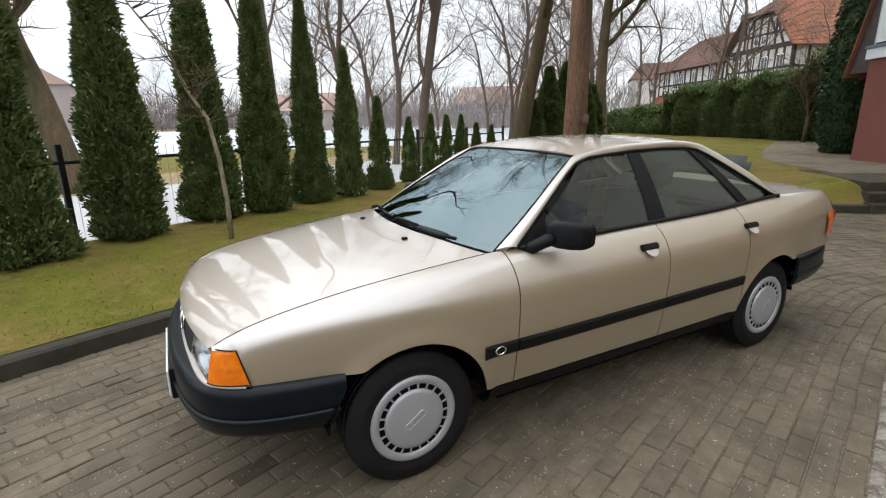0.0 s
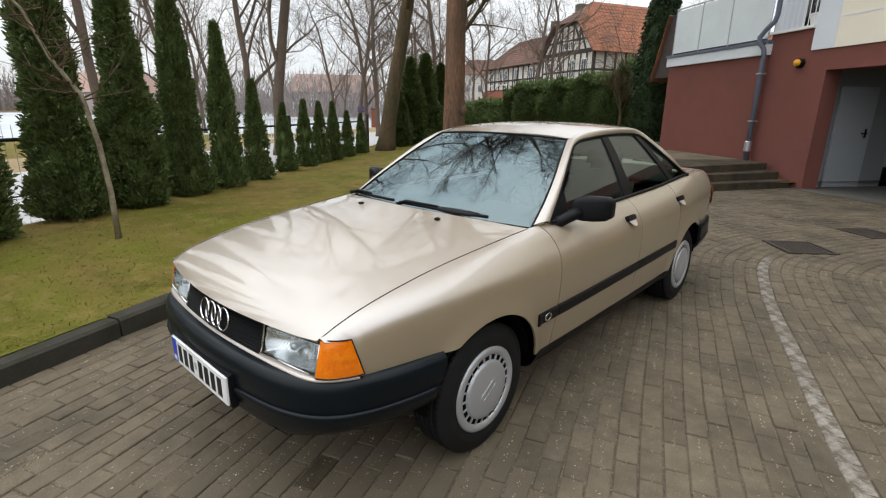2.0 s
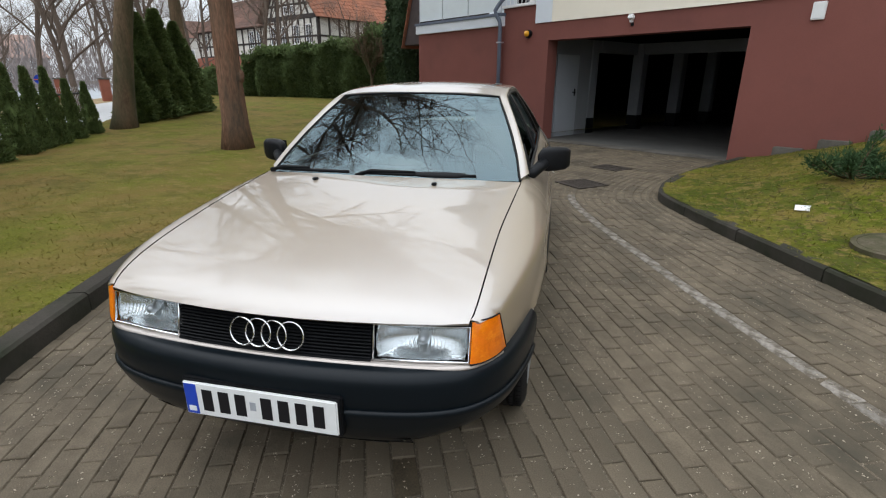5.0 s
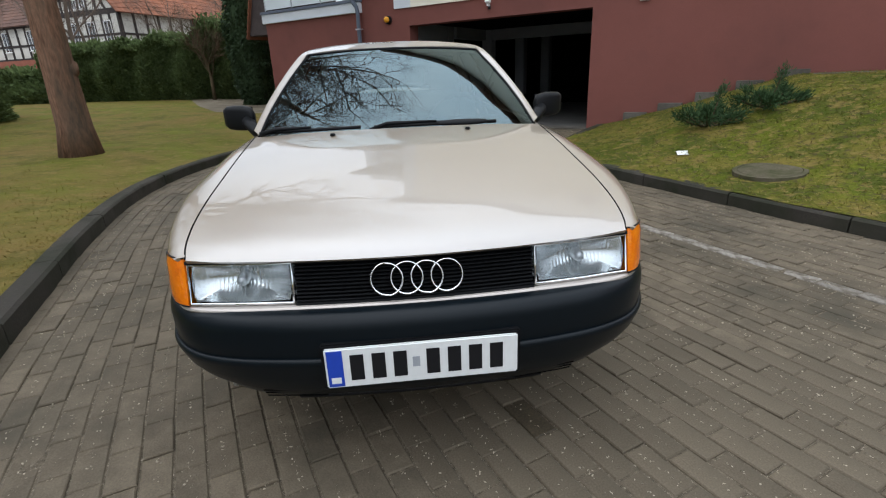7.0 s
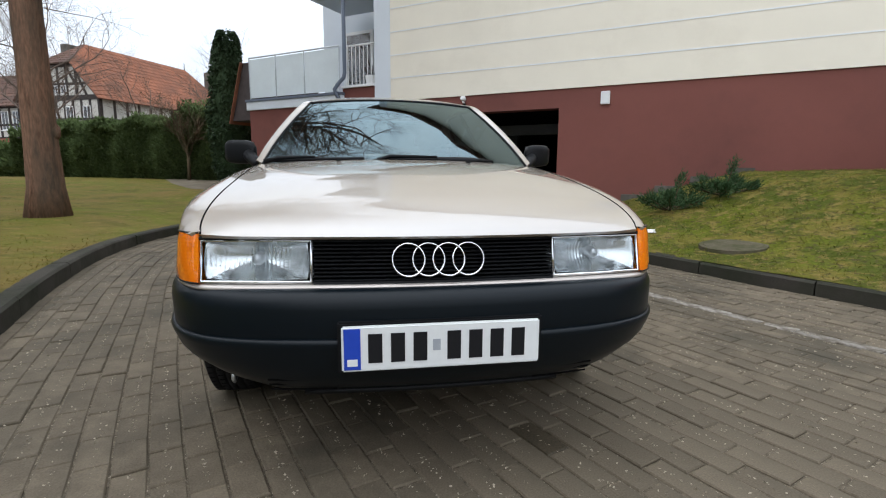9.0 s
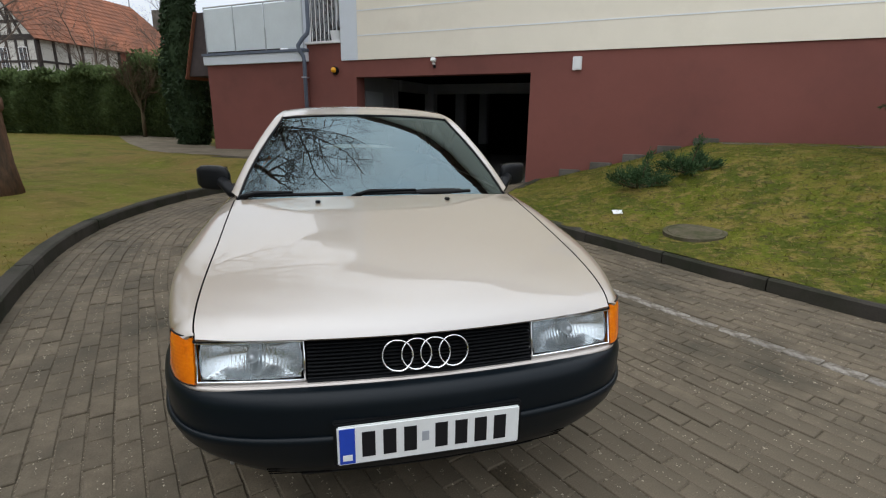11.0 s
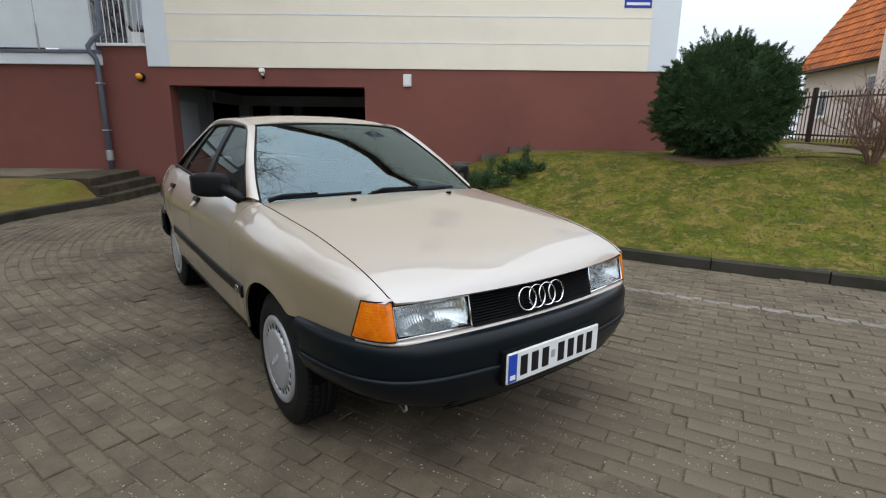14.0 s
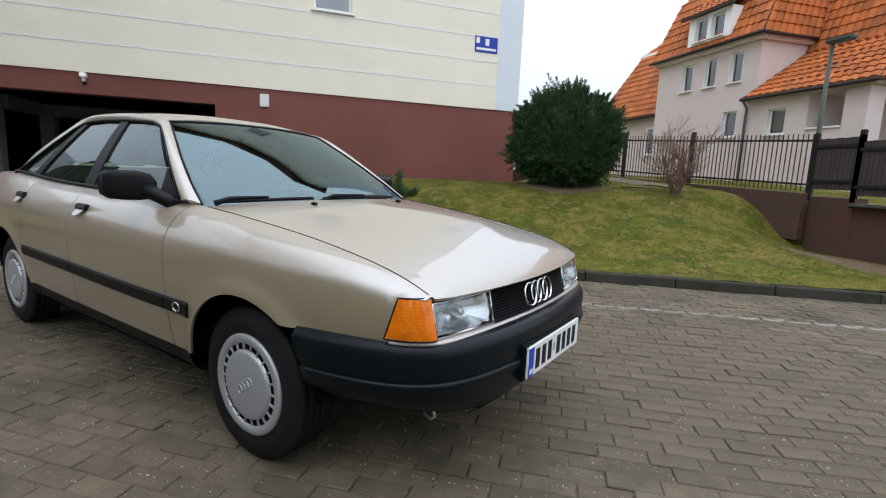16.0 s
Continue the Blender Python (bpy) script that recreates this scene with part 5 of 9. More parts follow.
def around(path):
    """A plan line mirrored to the other side, made dense."""
    full = [Vector((x, y, 0)) for x, y in path] + [Vector((x, -y, 0)) for x, y in path[-2::-1]]
    out = []
    for i in range(len(full) - 1):
        p = [full[max(0, min(len(full) - 1, i + o))] for o in (-1, 0, 1, 2)]
        for k in range(5):
            u = k / 5
            m0, m1 = (p[2] - p[0]) / 2, (p[3] - p[1]) / 2
            out.append((2 * u**3 - 3 * u * u + 1) * p[1] + (u**3 - 2 * u * u + u) * m0 + (3 * u * u - 2 * u**3) * p[2] + (u**3 - u * u) * m1)
    out.append(full[-1])
    return out


def swept(path, section, forward=1):
    pts = around(path)
    rows = []
    for i, p in enumerate(pts):
        d = (pts[min(i + 1, len(pts) - 1)] - pts[max(i - 1, 0)]).normalized()
        inn = Vector((d.y, -d.x, 0)) * (1 if forward > 0 else -1)
        if inn.dot(Vector((-1 if forward > 0 else -3, 0, 0)) - p + Vector((0.4 if forward > 0 else 0.6, 0, 0))) < 0:
            inn = -inn
        row = []
        for o, z in section:
            q = p + inn * o
            q.z = z + 0.050 * smooth01((abs(p.y) - 0.40) / 0.34) * smooth01((0.44 - z) / 0.14)
            if forward > 0:
                q.x = max(q.x, 0.004 + math.sqrt(max(0.0, (ARCH_R + 0.006) ** 2 - (q.z - ARCH_Z) ** 2)))
            row.append(q)
        rows.append(row)
    return rows


bump_rows = swept(BUMP, BUMP_SEC)
bm = sheet(bmesh.new(), bump_rows)
bmesh.ops.recalc_face_normals(bm, faces=bm.faces)
thick(part("front_bumper", bm, BUMPER_PLASTIC, CAR, "dark slate plastic front bumper", True), 0.02, 0)
bm = sheet(bmesh.new(), swept(REAR_BUMP, [(o, z + 0.012) for o, z in BUMP_SEC], -1))
bmesh.ops.recalc_face_normals(bm, faces=bm.faces)
thick(part("rear_bumper", bm, BUMPER_PLASTIC, CAR, "dark slate plastic rear bumper", True), 0.02, 0)
# pale trim strip on the bumper's top
TRIM = [(0.622, 0.718), (0.655, 0.701), (0.70, 0.671), (0.745, 0.620), (0.772, 0.52), (0.790, 0.36), (0.803, 0.18), (0.808, 0.0)]
part("bumper_trim", sheet(bmesh.new(), swept(TRIM, [(0.03, 0.5965), (0.003, 0.5965), (-0.004, 0.594), (-0.007, 0.589), (-0.006, 0.584), (0.03, 0.582)])), TRIM_SILVER, CAR, "pale metallic trim strip", True)
# lower air intake and spoiler lip
bm = bmesh.new()
tube(bm, [(0.735 + 0.035 * (1 - (y / 0.5) ** 2), y, 0.284) for y in np.linspace(-0.37, 0.37, 21)], 0.009, 6)
part("spoiler_lip", bm, BLACK_PLASTIC, CAR, "black spoiler lip", True)
for i in range(3):
    zz = 0.300 + 0.02 * i
    for sgn in (1, -1):
        bm = bmesh.new()
        sheet(bm, [[(nose_x(y) + 0.040 - (0.345 - zz) * 0.8 + 0.003 * k, y, zz + 0.007 * k) for k in (0, 1)] for y in np.linspace(sgn * 0.28, sgn * 0.46, 8)])
        part("intake_slot", bm, SHELL_DARK, CAR, "dark intake slot")
hook = bmesh.new()
tube(hook, [(0.66, -0.571, 0.312), (0.69, -0.571, 0.300), (0.704, -0.571, 0.312), (0.700, -0.571, 0.330), (0.68, -0.571, 0.335)], 0.0055, 6)
part("tow_hook", hook, STEEL, CAR, "bare metal towing eye", True)


def face_x(y, z):
    """The front face of lamps and grille."""
    a = abs(y)
    x = 0.803 - 0.145 * a * a if a < 0.635 else 0.7445 - 1.15 * (a - 0.635) - 4.5 * (a - 0.635) ** 2
    return x - 0.24 * (z - 0.60)


def front_patch(y0, y1, z0, z1, depth=0.0, n=14, rows_n=6, corner=0.0):
    rows = []
    for k in range(rows_n + 1):
        z = z0 + (z1 - z0) * k / rows_n
        rows.append([(face_x(y, z) - depth, y, z) for y in np.linspace(y0, y1, n + 1)])
    return rows


# backing of the front
part("front_backing", sheet(bmesh.new(), front_patch(-0.70, 0.70, 0.56, 0.735, 0.075, 40)), SHELL_DARK, CAR, "dark recess behind the lamps")
bm = bmesh.new()
ys = np.linspace(-0.636, 0.636, 49)
sheet(bm, [[(face_x(y, z) - d, y, z) for y in ys] for d, z in ((0.05, 0.711), (0.002, 0.711), (-0.001, 0.714), (-0.001, 0.7195), (0.006, 0.7225), (0.05, 0.7225))])
part("nose_joint", bm, BLACK_PLASTIC, CAR, "black joint under the bonnet's edge", True)
grille = part("grille", sheet(bmesh.new(), front_patch(-0.335, 0.335, 0.598, 0.722, 0.040, 20)), SHELL_DARK, CAR, "black front grille")
for i in range(11):
    z = 0.604 + 0.0103 * i
    bm = bmesh.new()
    ys = np.linspace(-0.333, 0.333, 25)
    sheet(bm, [[(face_x(y, z) - d, y, z + dz) for y in ys] for d, dz in ((0.035, 0.004), (0.006, 0.0045), (0.003, 0.003), (0.003, 0.001), (0.006, 0.0), (0.035, -0.001))])
    part("slat", bm, BLACK_PLASTIC, grille)
bm = bmesh.new()
for z0, z1 in ((0.596, 0.603), (0.714, 0.724)):
    ys = np.linspace(-0.335, 0.335, 25)
    sheet(bm, [[(face_x(y, zz) - d, y, zz) for y in ys] for d, zz in ((0.04, z0), (0.0, z0), (0.0, z1), (0.04, z1))])
part("grille_frame", bm, BLACK_PLASTIC, grille)
for i in range(4):
    bm = bmesh.new()
    yc = 0.0825 - 0.055 * i
    zc = 0.661
    n, k = 40, 10
    rings = []
    for a in range(n):
        t = 2 * math.pi * a / n
        ring = []
        for b in range(k):
            p = 2 * math.pi * b / k
            r = 0.0435 + 0.0031 * math.cos(p)
            y, z = yc + r * math.cos(t), zc + r * math.sin(t)
            ring.append(bm.verts.new((face_x(y, z) + 0.010 + 0.0055 * math.sin(p) + (0.004 if (i % 2) and math.cos(t) > 0 else 0), y, z)))
        rings.append(ring)
    for a in range(n):
        for b in range(k):
            bm.faces.new((rings[a][b], rings[(a + 1) % n][b], rings[(a + 1) % n][(b + 1) % k], rings[a][(b + 1) % k]))
    part("emblem_ring", bm, CHROME, grille, "chrome ring", True)

for sgn in (1, -1):
    # headlamp: bowl, bulb shield, rim, ribbed lens
    y0, y1 = sgn * 0.340, sgn * 0.628
    yc, zc = (y0 + y1) / 2, 0.658
    lamp = part("headlamp", sheet(bmesh.new(), front_patch(y0, y1, 0.603, 0.716, 0.062)), REFLECTOR, CAR, "rectangular clear headlamp")
    bm = bmesh.new()
    rows = []
    for i in range(31):
        r = i / 30
        row = []
        for j in range(121):
            t = 2 * math.pi * j / 120
            sq = 1 / max(abs(math.cos(t)), abs(math.sin(t)))
            e = 1 + (sq - 1) * r**3 * 0.85
            y, z = yc + 0.138 * r * e * math.cos(t), zc + 0.052 * r * e * math.sin(t)
            row.append((face_x(y, z) - 0.060 + 0.048 * r * r + 0.0022 * math.cos(2 * math.pi * y / 0.0115) * smooth01((r - 0.15) / 0.2), y, z))
        rows.append(row)
    sheet(bm, rows)
    part("reflector", bm, REFLECTOR, lamp, "mirror reflector bowl", True)
    bm = bmesh.new()
    lathe(bm, [(0.001, 0.045), (0.012, 0.043), (0.017, 0.03), (0.017, 0.0)], 16)
    for v in bm.verts:
        v.co = Vector((face_x(yc, zc) - 0.062 + v.co.y, yc + v.co.x, zc + v.co.z))
    part("bulb_shield", bm, STEEL, lamp, "", True)
    lens = []
    for k in range(9):
        z = 0.604 + (0.709 - 0.604) * k / 8
        row = []
        for j in range(97):
            u = j / 96
            y = y0 + (y1 - y0) * u
            rib = 0.0010 * (1 + math.cos(2 * math.pi * u * 24)) * (0.2 < k / 8 < 0.85) * (0.12 < u < 0.88)
            edge = min(u, 1 - u, (k / 8) * 0.4, (1 - k / 8) * 0.4)
            row.append((face_x(y, z) - 0.014 * (1 - smooth01(edge / 0.05)) + rib, y, z))
        lens.append(row)
    part("lens", facing(sheet(bmesh.new(), lens), Vector((1, 0, 0))), LENS_GLASS, lamp, "ribbed clear lens", True).visible_shadow = False
    bm = bmesh.new()
    ring = [(face_x(y, z) - 0.006, y, z) for y, z in
            [(y0, 0.603), (y0 + (y1 - y0) * 0.5, 0.603), (y1, 0.603), (y1, 0.66), (y1, 0.710), (y0 + (y1 - y0) * 0.5, 0.710), (y0, 0.710), (y0, 0.66), (y0, 0.603)]]
    tube(bm, ring, 0.0045, 6)
    part("lamp_rim", bm, CHROME, lamp, "thin bright rim", True)
    # indicator wrapping the corner
    ind = []

    def arc(u, p0, p1, p2):
        return tuple((1 - u) ** 2 * q0 + 2 * u * (1 - u) * q1 + u * u * q2 for q0, q1, q2 in zip(p0, p1, p2))

    for k in range(7):
        f = k / 6
        z = 0.600 + 0.131 * f
        row = []
        for j in range(15):
            u = j / 14
            xb, yb = arc(u, (0.7485, 0.634), (0.724, 0.698), (0.614, 0.7335))
            xt, yt = arc(u, (0.7190, 0.634), (0.702, 0.684), (0.646, 0.7105))
            ed = min(u * 0.6, 1 - u, f * 1.2, (1 - f) * 1.2)
            r = 0.006 * (1 - smooth01(ed / 0.12))
            row.append((xb + (xt - xb) * f - r * 0.7, sgn * (yb + (yt - yb) * f - r * 0.7 * u), z))
        ind.append(row)
    bm = sheet(bmesh.new(), ind)
    bmesh.ops.recalc_face_normals(bm, faces=bm.faces)
    thick(part("indicator", bm, AMBER, CAR, "orange wrap-round indicator lens", True), 0.03, -1 if sgn > 0 else -1)
    edge_line = [Vector(p) for p in ind[0]] + [Vector(r[-1]) for r in ind[1:]] + [Vector(p) for p in ind[-1][-2::-1]]
    part("indicator_seal", tube(bmesh.new(), edge_line, 0.0028, 5), BLACK_PLASTIC, CAR, "black rubber seal round the indicator", True)
    # tail lamp
    bm = bmesh.new()
    rows = [[(x, sgn * (side_y(x, z) + 0.012), z) for x in np.linspace(-3.26, -3.50, 6)] + [(-3.525, sgn * (side_y(-3.5, z) - 0.03), z), (-3.53, sgn * 0.42, z)] for z in np.linspace(0.665, 0.835, 5)]
    sheet(bm, rows)
    part("tail_lamp", bm, RED_LENS, CAR, "orange and red tail lamp", True)

# number plate with its letters as plain bars
plate = part("number_plate", boxed((0.878, -0.262, 0.388), (0.888, 0.262, 0.508), 0.004, Matrix.Identity(4)), PLATE_WHITE, CAR, "white number plate with dark bars")
part("plate_holder", boxed((0.850, -0.272, 0.380), (0.8785, 0.272, 0.516), 0.004), BLACK_PLASTIC, plate)
part("country_band", boxed((0.8875, -0.256, 0.394), (0.8895, -0.214, 0.502), 0.0), PLATE_BLUE, plate, "blue band")
part("country_bar", boxed((0.8892, -0.248, 0.404), (0.8905, -0.222, 0.422), 0.0), PLATE_WHITE, plate)
part("sticker", boxed((0.8875, -0.028, 0.436), (0.8895, -0.008, 0.466), 0.0), PLATE_GREY, plate)
for y0 in (-0.195, -0.137, -0.079, 0.010, 0.068, 0.126, 0.184):
    part("letter_bar", boxed((0.8875, y0, 0.410), (0.8895, y0 + 0.036, 0.487), 0.0), PLATE_BLACK, plate)

# ---- sides: strips, sills, handles, mirrors ----
for sgn in (1, -1):
    for x0, x1 in ((-0.325, -0.497), (-0.503, -1.477), (-1.483, -2.190)):
        bm = bmesh.new()
        rows = []
        for x in np.linspace(x0, x1, 14):
            c = []
            for o, z in ((-0.004, 0.497), (0.008, 0.499), (0.013, 0.507), (0.013, 0.549), (0.008, 0.557), (-0.004, 0.559)):
                zz = z + 0.012 * (x - x0) * 0 + 0.014 * smooth01((-x - 0.4) / 1.8)
                c.append((x, sgn * (side_y(x, zz) + o), zz))
            rows.append(c)
        sheet(bm, rows)
        for r in (rows[0], rows[-1]):
            bm.faces.new([bm.verts.new(p) for p in r])
        part("side_strip", bm, BLACK_PLASTIC, CAR, "black rubbing strip")
    bm = bmesh.new()
    lathe(bm, [(0.016, 0.0), (0.019, 0.003), (0.022, 0.003), (0.024, 0.0)], 24)
    for v in bm.verts:
        v.co = Vector((-0.40 + v.co.x * 1.25, sgn * (side_y(-0.40, 0.53) + 0.013 + v.co.y), 0.529 + v.co.z * 0.9))
    part("side_badge", bm, CHROME, CAR, "small oval chrome badge", True)
    # sill
    bm = bmesh.new()
    rows = [[(x, sgn * (side_y(x, 0.335) + o), z) for o, z in ((-0.014, 0.345), (-0.003, 0.334), (-0.004, 0.322), (-0.016, 0.290), (-0.030, 0.262), (-0.060, 0.240), (-0.14, 0.228))] for x in np.linspace(-0.370, -2.19, 24)]
    part("sill", sheet(bm, rows), BLACK_PLASTIC, CAR, "black sill", True)
    # handles with their scooped pockets
    for hx, hz in ((-1.34, 0.862), (-2.235, 0.872)):
        y = panel_y(hx, hz)
        ang = math.atan2(panel_y(hx, hz - 0.02) - panel_y(hx, hz + 0.02), 0.04)
        m = Matrix.Translation((hx, sgn * (y + 0.003), hz)) @ Matrix.Rotation(sgn * ang, 4, "X")
        part("door_handle", boxed((-0.062, -0.012, -0.017), (0.062, 0.012, 0.017), 0.006, m), BLACK_PLASTIC, CAR, "black pull handle")
        # pale silver in place of body paint puts the sky's highlight into the colour
        bm = bmesh.new()
        rows = []
        for i in range(7):
            r = i / 6
            rows.append([m @ Vector((0.044 * r * math.cos(math.pi * (1 + j / 12)), sgn * (0.0030 + 0.012 * r * max(0.0, -math.sin(math.pi * (1 + j / 12)))), -0.012 + 0.044 * r * math.sin(math.pi * (1 + j / 12)))) for j in range(13)])
        sheet(bm, rows)
        part("handle_pocket", bm, TRIM_SILVER, CAR, "scooped pocket, pale silver painting the sky's highlight", True)
    # mirror
    bm = bmesh.new()
    secs = []
    for y, x, z, h, d in ((0.755, -0.720, 0.994, 0.032, 0.055), (0.772, -0.733, 0.998, 0.056, 0.078), (0.81, -0.750, 1.000, 0.064, 0.090), (0.86, -0.770, 1.001, 0.064, 0.088), (0.905, -0.793, 1.002, 0.060, 0.078), (0.928, -0.806, 1.003, 0.044, 0.054)):
        ring = []
        for k in range(20):
            t = 2 * math.pi * k / 20
            ex = abs(math.cos(t)) ** 0.5 * (1 if math.cos(t) > 0 else -1)
            ez = abs(math.sin(t)) ** 0.5 * (1 if math.sin(t) > 0 else -1)
            ring.append((x + d * 0.5 * ex, sgn * y, z + h * ez))
        secs.append(ring + [ring[0]])
    sheet(bm, secs)
    bm.faces.new([bm.verts.new(p) for p in secs[-1][:-1]])
    bm.faces.new([bm.verts.new(p) for p in secs[0][:-1]])
    bmesh.ops.remove_doubles(bm, verts=bm.verts, dist=0.0001)
    bmesh.ops.recalc_face_normals(bm, faces=bm.faces)
    mir = part("door_mirror", bm, BLACK_PLASTIC, CAR, "black plastic door mirror", True)
    bm = bmesh.new()
    tube(bm, [(-0.625, sgn * 0.705, 0.930), (-0.640, sgn * 0.735, 0.938), (-0.675, sgn * 0.762, 0.960), (-0.715, sgn * 0.790, 0.985)], [0.034, 0.030, 0.030, 0.034], 10)
    part("mirror_arm", bm, BLACK_PLASTIC, mir, "", True)
    bm = bmesh.new()
    poly(bm, [(-0.790, sgn * 0.775, 0.958), (-0.834, sgn * 0.912, 0.966), (-0.834, sgn * 0.912, 1.055), (-0.790, sgn * 0.775, 1.055)])
    part("mirror_glass", bm, CHROME, mir, "mirror glass")

# wipers and washer jets


def on_screen(y, u):
    """A point a little above the windscreen: u from its foot to its top."""
    s = y / (0.680 - 0.17 * u)
    i = min(int(u * 6), 5)
    f = u * 6 - i
    a, b = ws[i], ws[i + 1]
    j = min(19, max(0, int((s + 1) * 10)))
    g = (s + 1) * 10 - j
    p = Vector(a[j]).lerp(Vector(a[j + 1]), g).lerp(Vector(b[j]).lerp(Vector(b[j + 1]), g), f)
    return p + Vector((0.010, 0, 0.014))


for y0, y1, u1 in ((-0.12, 0.46, 0.055), (-0.64, -0.18, 0.055)):
    w = part("wiper", tube(bmesh.new(), [on_screen(y1 + (y0 - y1) * k / 8 - 0.0, u1 - 0.05 * k / 8) + Vector((0.004, 0, 0.006)) for k in range(9)], [0.009] * 9, 6), BLACK_PLASTIC, CAR, "black wiper blade", True)
    arm = [Vector((-0.335 if abs(y0) < 0.2 else -0.40, y0 - 0.02, 0.944)), on_screen(y0 + 0.06, u1 - 0.05) + Vector((0.01, 0, 0.02)), on_screen((y0 + y1) / 2, u1 - 0.01) + Vector((0.006, 0, 0.018))]
    part("wiper_arm", tube(bmesh.new(), arm, [0.013, 0.010, 0.006], 6), BLACK_PLASTIC, w, "", True)
# broad wind deflector on the driver's blade
bm = bmesh.new()
rows = []
for k in range(9):
    y = 0.41 - 0.24 * k / 8
    p = on_screen(y, 0.055 - 0.05 * (0.46 - y) / 0.58) + Vector((0.006, 0, 0.010))
    grow = 0.4 + 0.6 * math.sin(math.pi * min(1.0, max(0.0, (k + 0.6) / 9.2))) ** 0.5
    rows.append([p + Vector((dx, 0, dz)) * grow for dx, dz in ((-0.016, 0.004), (-0.010, 0.012), (0.012, 0.010), (0.026, -0.008), (0.020, -0.014), (-0.012, -0.006), (-0.016, 0.004))])
sheet(bm, rows)
for r in (rows[0], rows[-1]):
    poly(bm, r[:-1])
bmesh.ops.remove_doubles(bm, verts=bm.verts, dist=0.0002)
bmesh.ops.recalc_face_normals(bm, faces=bm.faces)
part("wiper_spoiler", bm, BLACK_PLASTIC, CAR, "black wiper spoiler", True)
for y in (0.30, -0.30):
    part("washer_jet", boxed((-0.215, y - 0.012, bonnet_z(-0.2, y)), (-0.185, y + 0.012, bonnet_z(-0.2, y) + 0.012), 0.004), BLACK_PLASTIC, CAR)

# ---- wheels ----
def wheel(x, sgn):
    w = new("wheel")
    w.parent = CAR
    w.matrix_basis = pose(x, sgn * 0.703, 0.2955) @ (Matrix.Rotation(math.pi, 4, "Z") if sgn < 0 else Matrix.Identity(4))
    prof = [(0.178, -0.07), (0.19, -0.082), (0.225, -0.090), (0.262, -0.087), (0.284, -0.076)]
    tread = [-0.070, -0.046, -0.0455, -0.0405, -0.040, -0.016, -0.0155, -0.0105, -0.010, 0.010, 0.0105, 0.0155, 0.016, 0.040, 0.0405, 0.0455, 0.046, 0.070]
    deep = [0, 0, 1, 1, 0, 0, 1, 1, 0, 0, 1, 1, 0, 0, 1, 1, 0, 0]
    prof += [(0.2955 - 0.0016 * (a / 0.07) ** 2 * 1.6 - 0.007 * d, a) for a, d in zip(tread, deep)]
    prof += [(0.284, 0.076), (0.262, 0.087), (0.244, 0.0900), (0.242, 0.0912), (0.225, 0.090), (0.205, 0.086), (0.19, 0.082), (0.178, 0.07)]
    part("tyre", lathe(bmesh.new(), prof, 72), RUBBER, w, "black radial tyre", True)
    # sipes across the tread
    bm = bmesh.new()
    for i in range(64):
        a = 2 * math.pi * i / 64
        for y0, y1 in ((0.050, 0.069), (0.019, 0.037), (-0.069, -0.050)):
            box(bm, (-0.0024, y0, 0.286), (0.0024, y1, 0.2956 if y0 == 0.019 else 0.2938), 0, Matrix.Rotation(a + (math.pi / 64 if y0 == 0.019 else 0), 4, "Y"))
    part("tread_pattern", bm, SHELL_DARK, w, "dark sipes across the tread")["kind"] = "stuff"
    part("wheel_well_disc", lathe(bmesh.new(), [(0.001, 0.045), (0.18, 0.045), (0.18, -0.07), (0.001, -0.07)], 32), SHELL_DARK, w)
    cap = part("hubcap", lathe(bmesh.new(), [(0.192, 0.076), (0.196, 0.086), (0.190, 0.093), (0.176, 0.094), (0.162, 0.091), (0.159, 0.088), (0.159, 0.0835), (0.134, 0.0835), (0.134, 0.090), (0.131, 0.0955), (0.118, 0.0975), (0.06, 0.1005), (0.001, 0.1015)], 72), HUBCAP, w, "silver slotted hubcap", True)
    for i in range(22):
        a = 2 * math.pi * i / 22
        # inlays almost flush with the shallow groove paint the slots' shade near-black
        part("slot", boxed((-0.0170, 0.0820, 0.1348), (0.0170, 0.0845, 0.1582), 0.0, Matrix.Rotation(a, 4, "Y")), SHELL_DARK, cap, "near-black inlay painting the shade in a slot")
        part("rib", boxed((-0.0032, 0.0605, 0.1325), (0.0032, 0.091, 0.1605), 0.001, Matrix.Rotation(a + math.pi / 22, 4, "Y")), HUBCAP, cap)
    for i in range(4):
        bm = lathe(bmesh.new(), [(0.0135, 0.1000), (0.0145, 0.1035), (0.0175, 0.1035), (0.0185, 0.1000)], 18)
        for v in bm.verts:
            v.co.x += (i - 1.5) * 0.0235
        bmesh.ops.rotate(bm, verts=bm.verts, matrix=Matrix.Rotation(radians(35), 3, "Y"))
        part("embossed_ring", bm, HUBCAP, cap, "", True)
    return w


for x in (0.0, -WHEELBASE):
    for sgn in (1, -1):
        wheel(x, sgn)
        # wheel housing
        bm = bmesh.new()
        rows = []
        for k in range(25):
            a = math.pi * (0.02 + 0.95 * k / 24)
            rows.append([(x + (ARCH_R + 0.006) * math.cos(a), sgn * y, ARCH_Z + (ARCH_R + 0.004) * math.sin(a)) for y in (0.50, 0.775)])
        sheet(bm, rows)
        poly(bm, [r[0] for r in rows])
        part("wheel_housing", bm, SHELL_DARK, CAR, "black wheel housing")

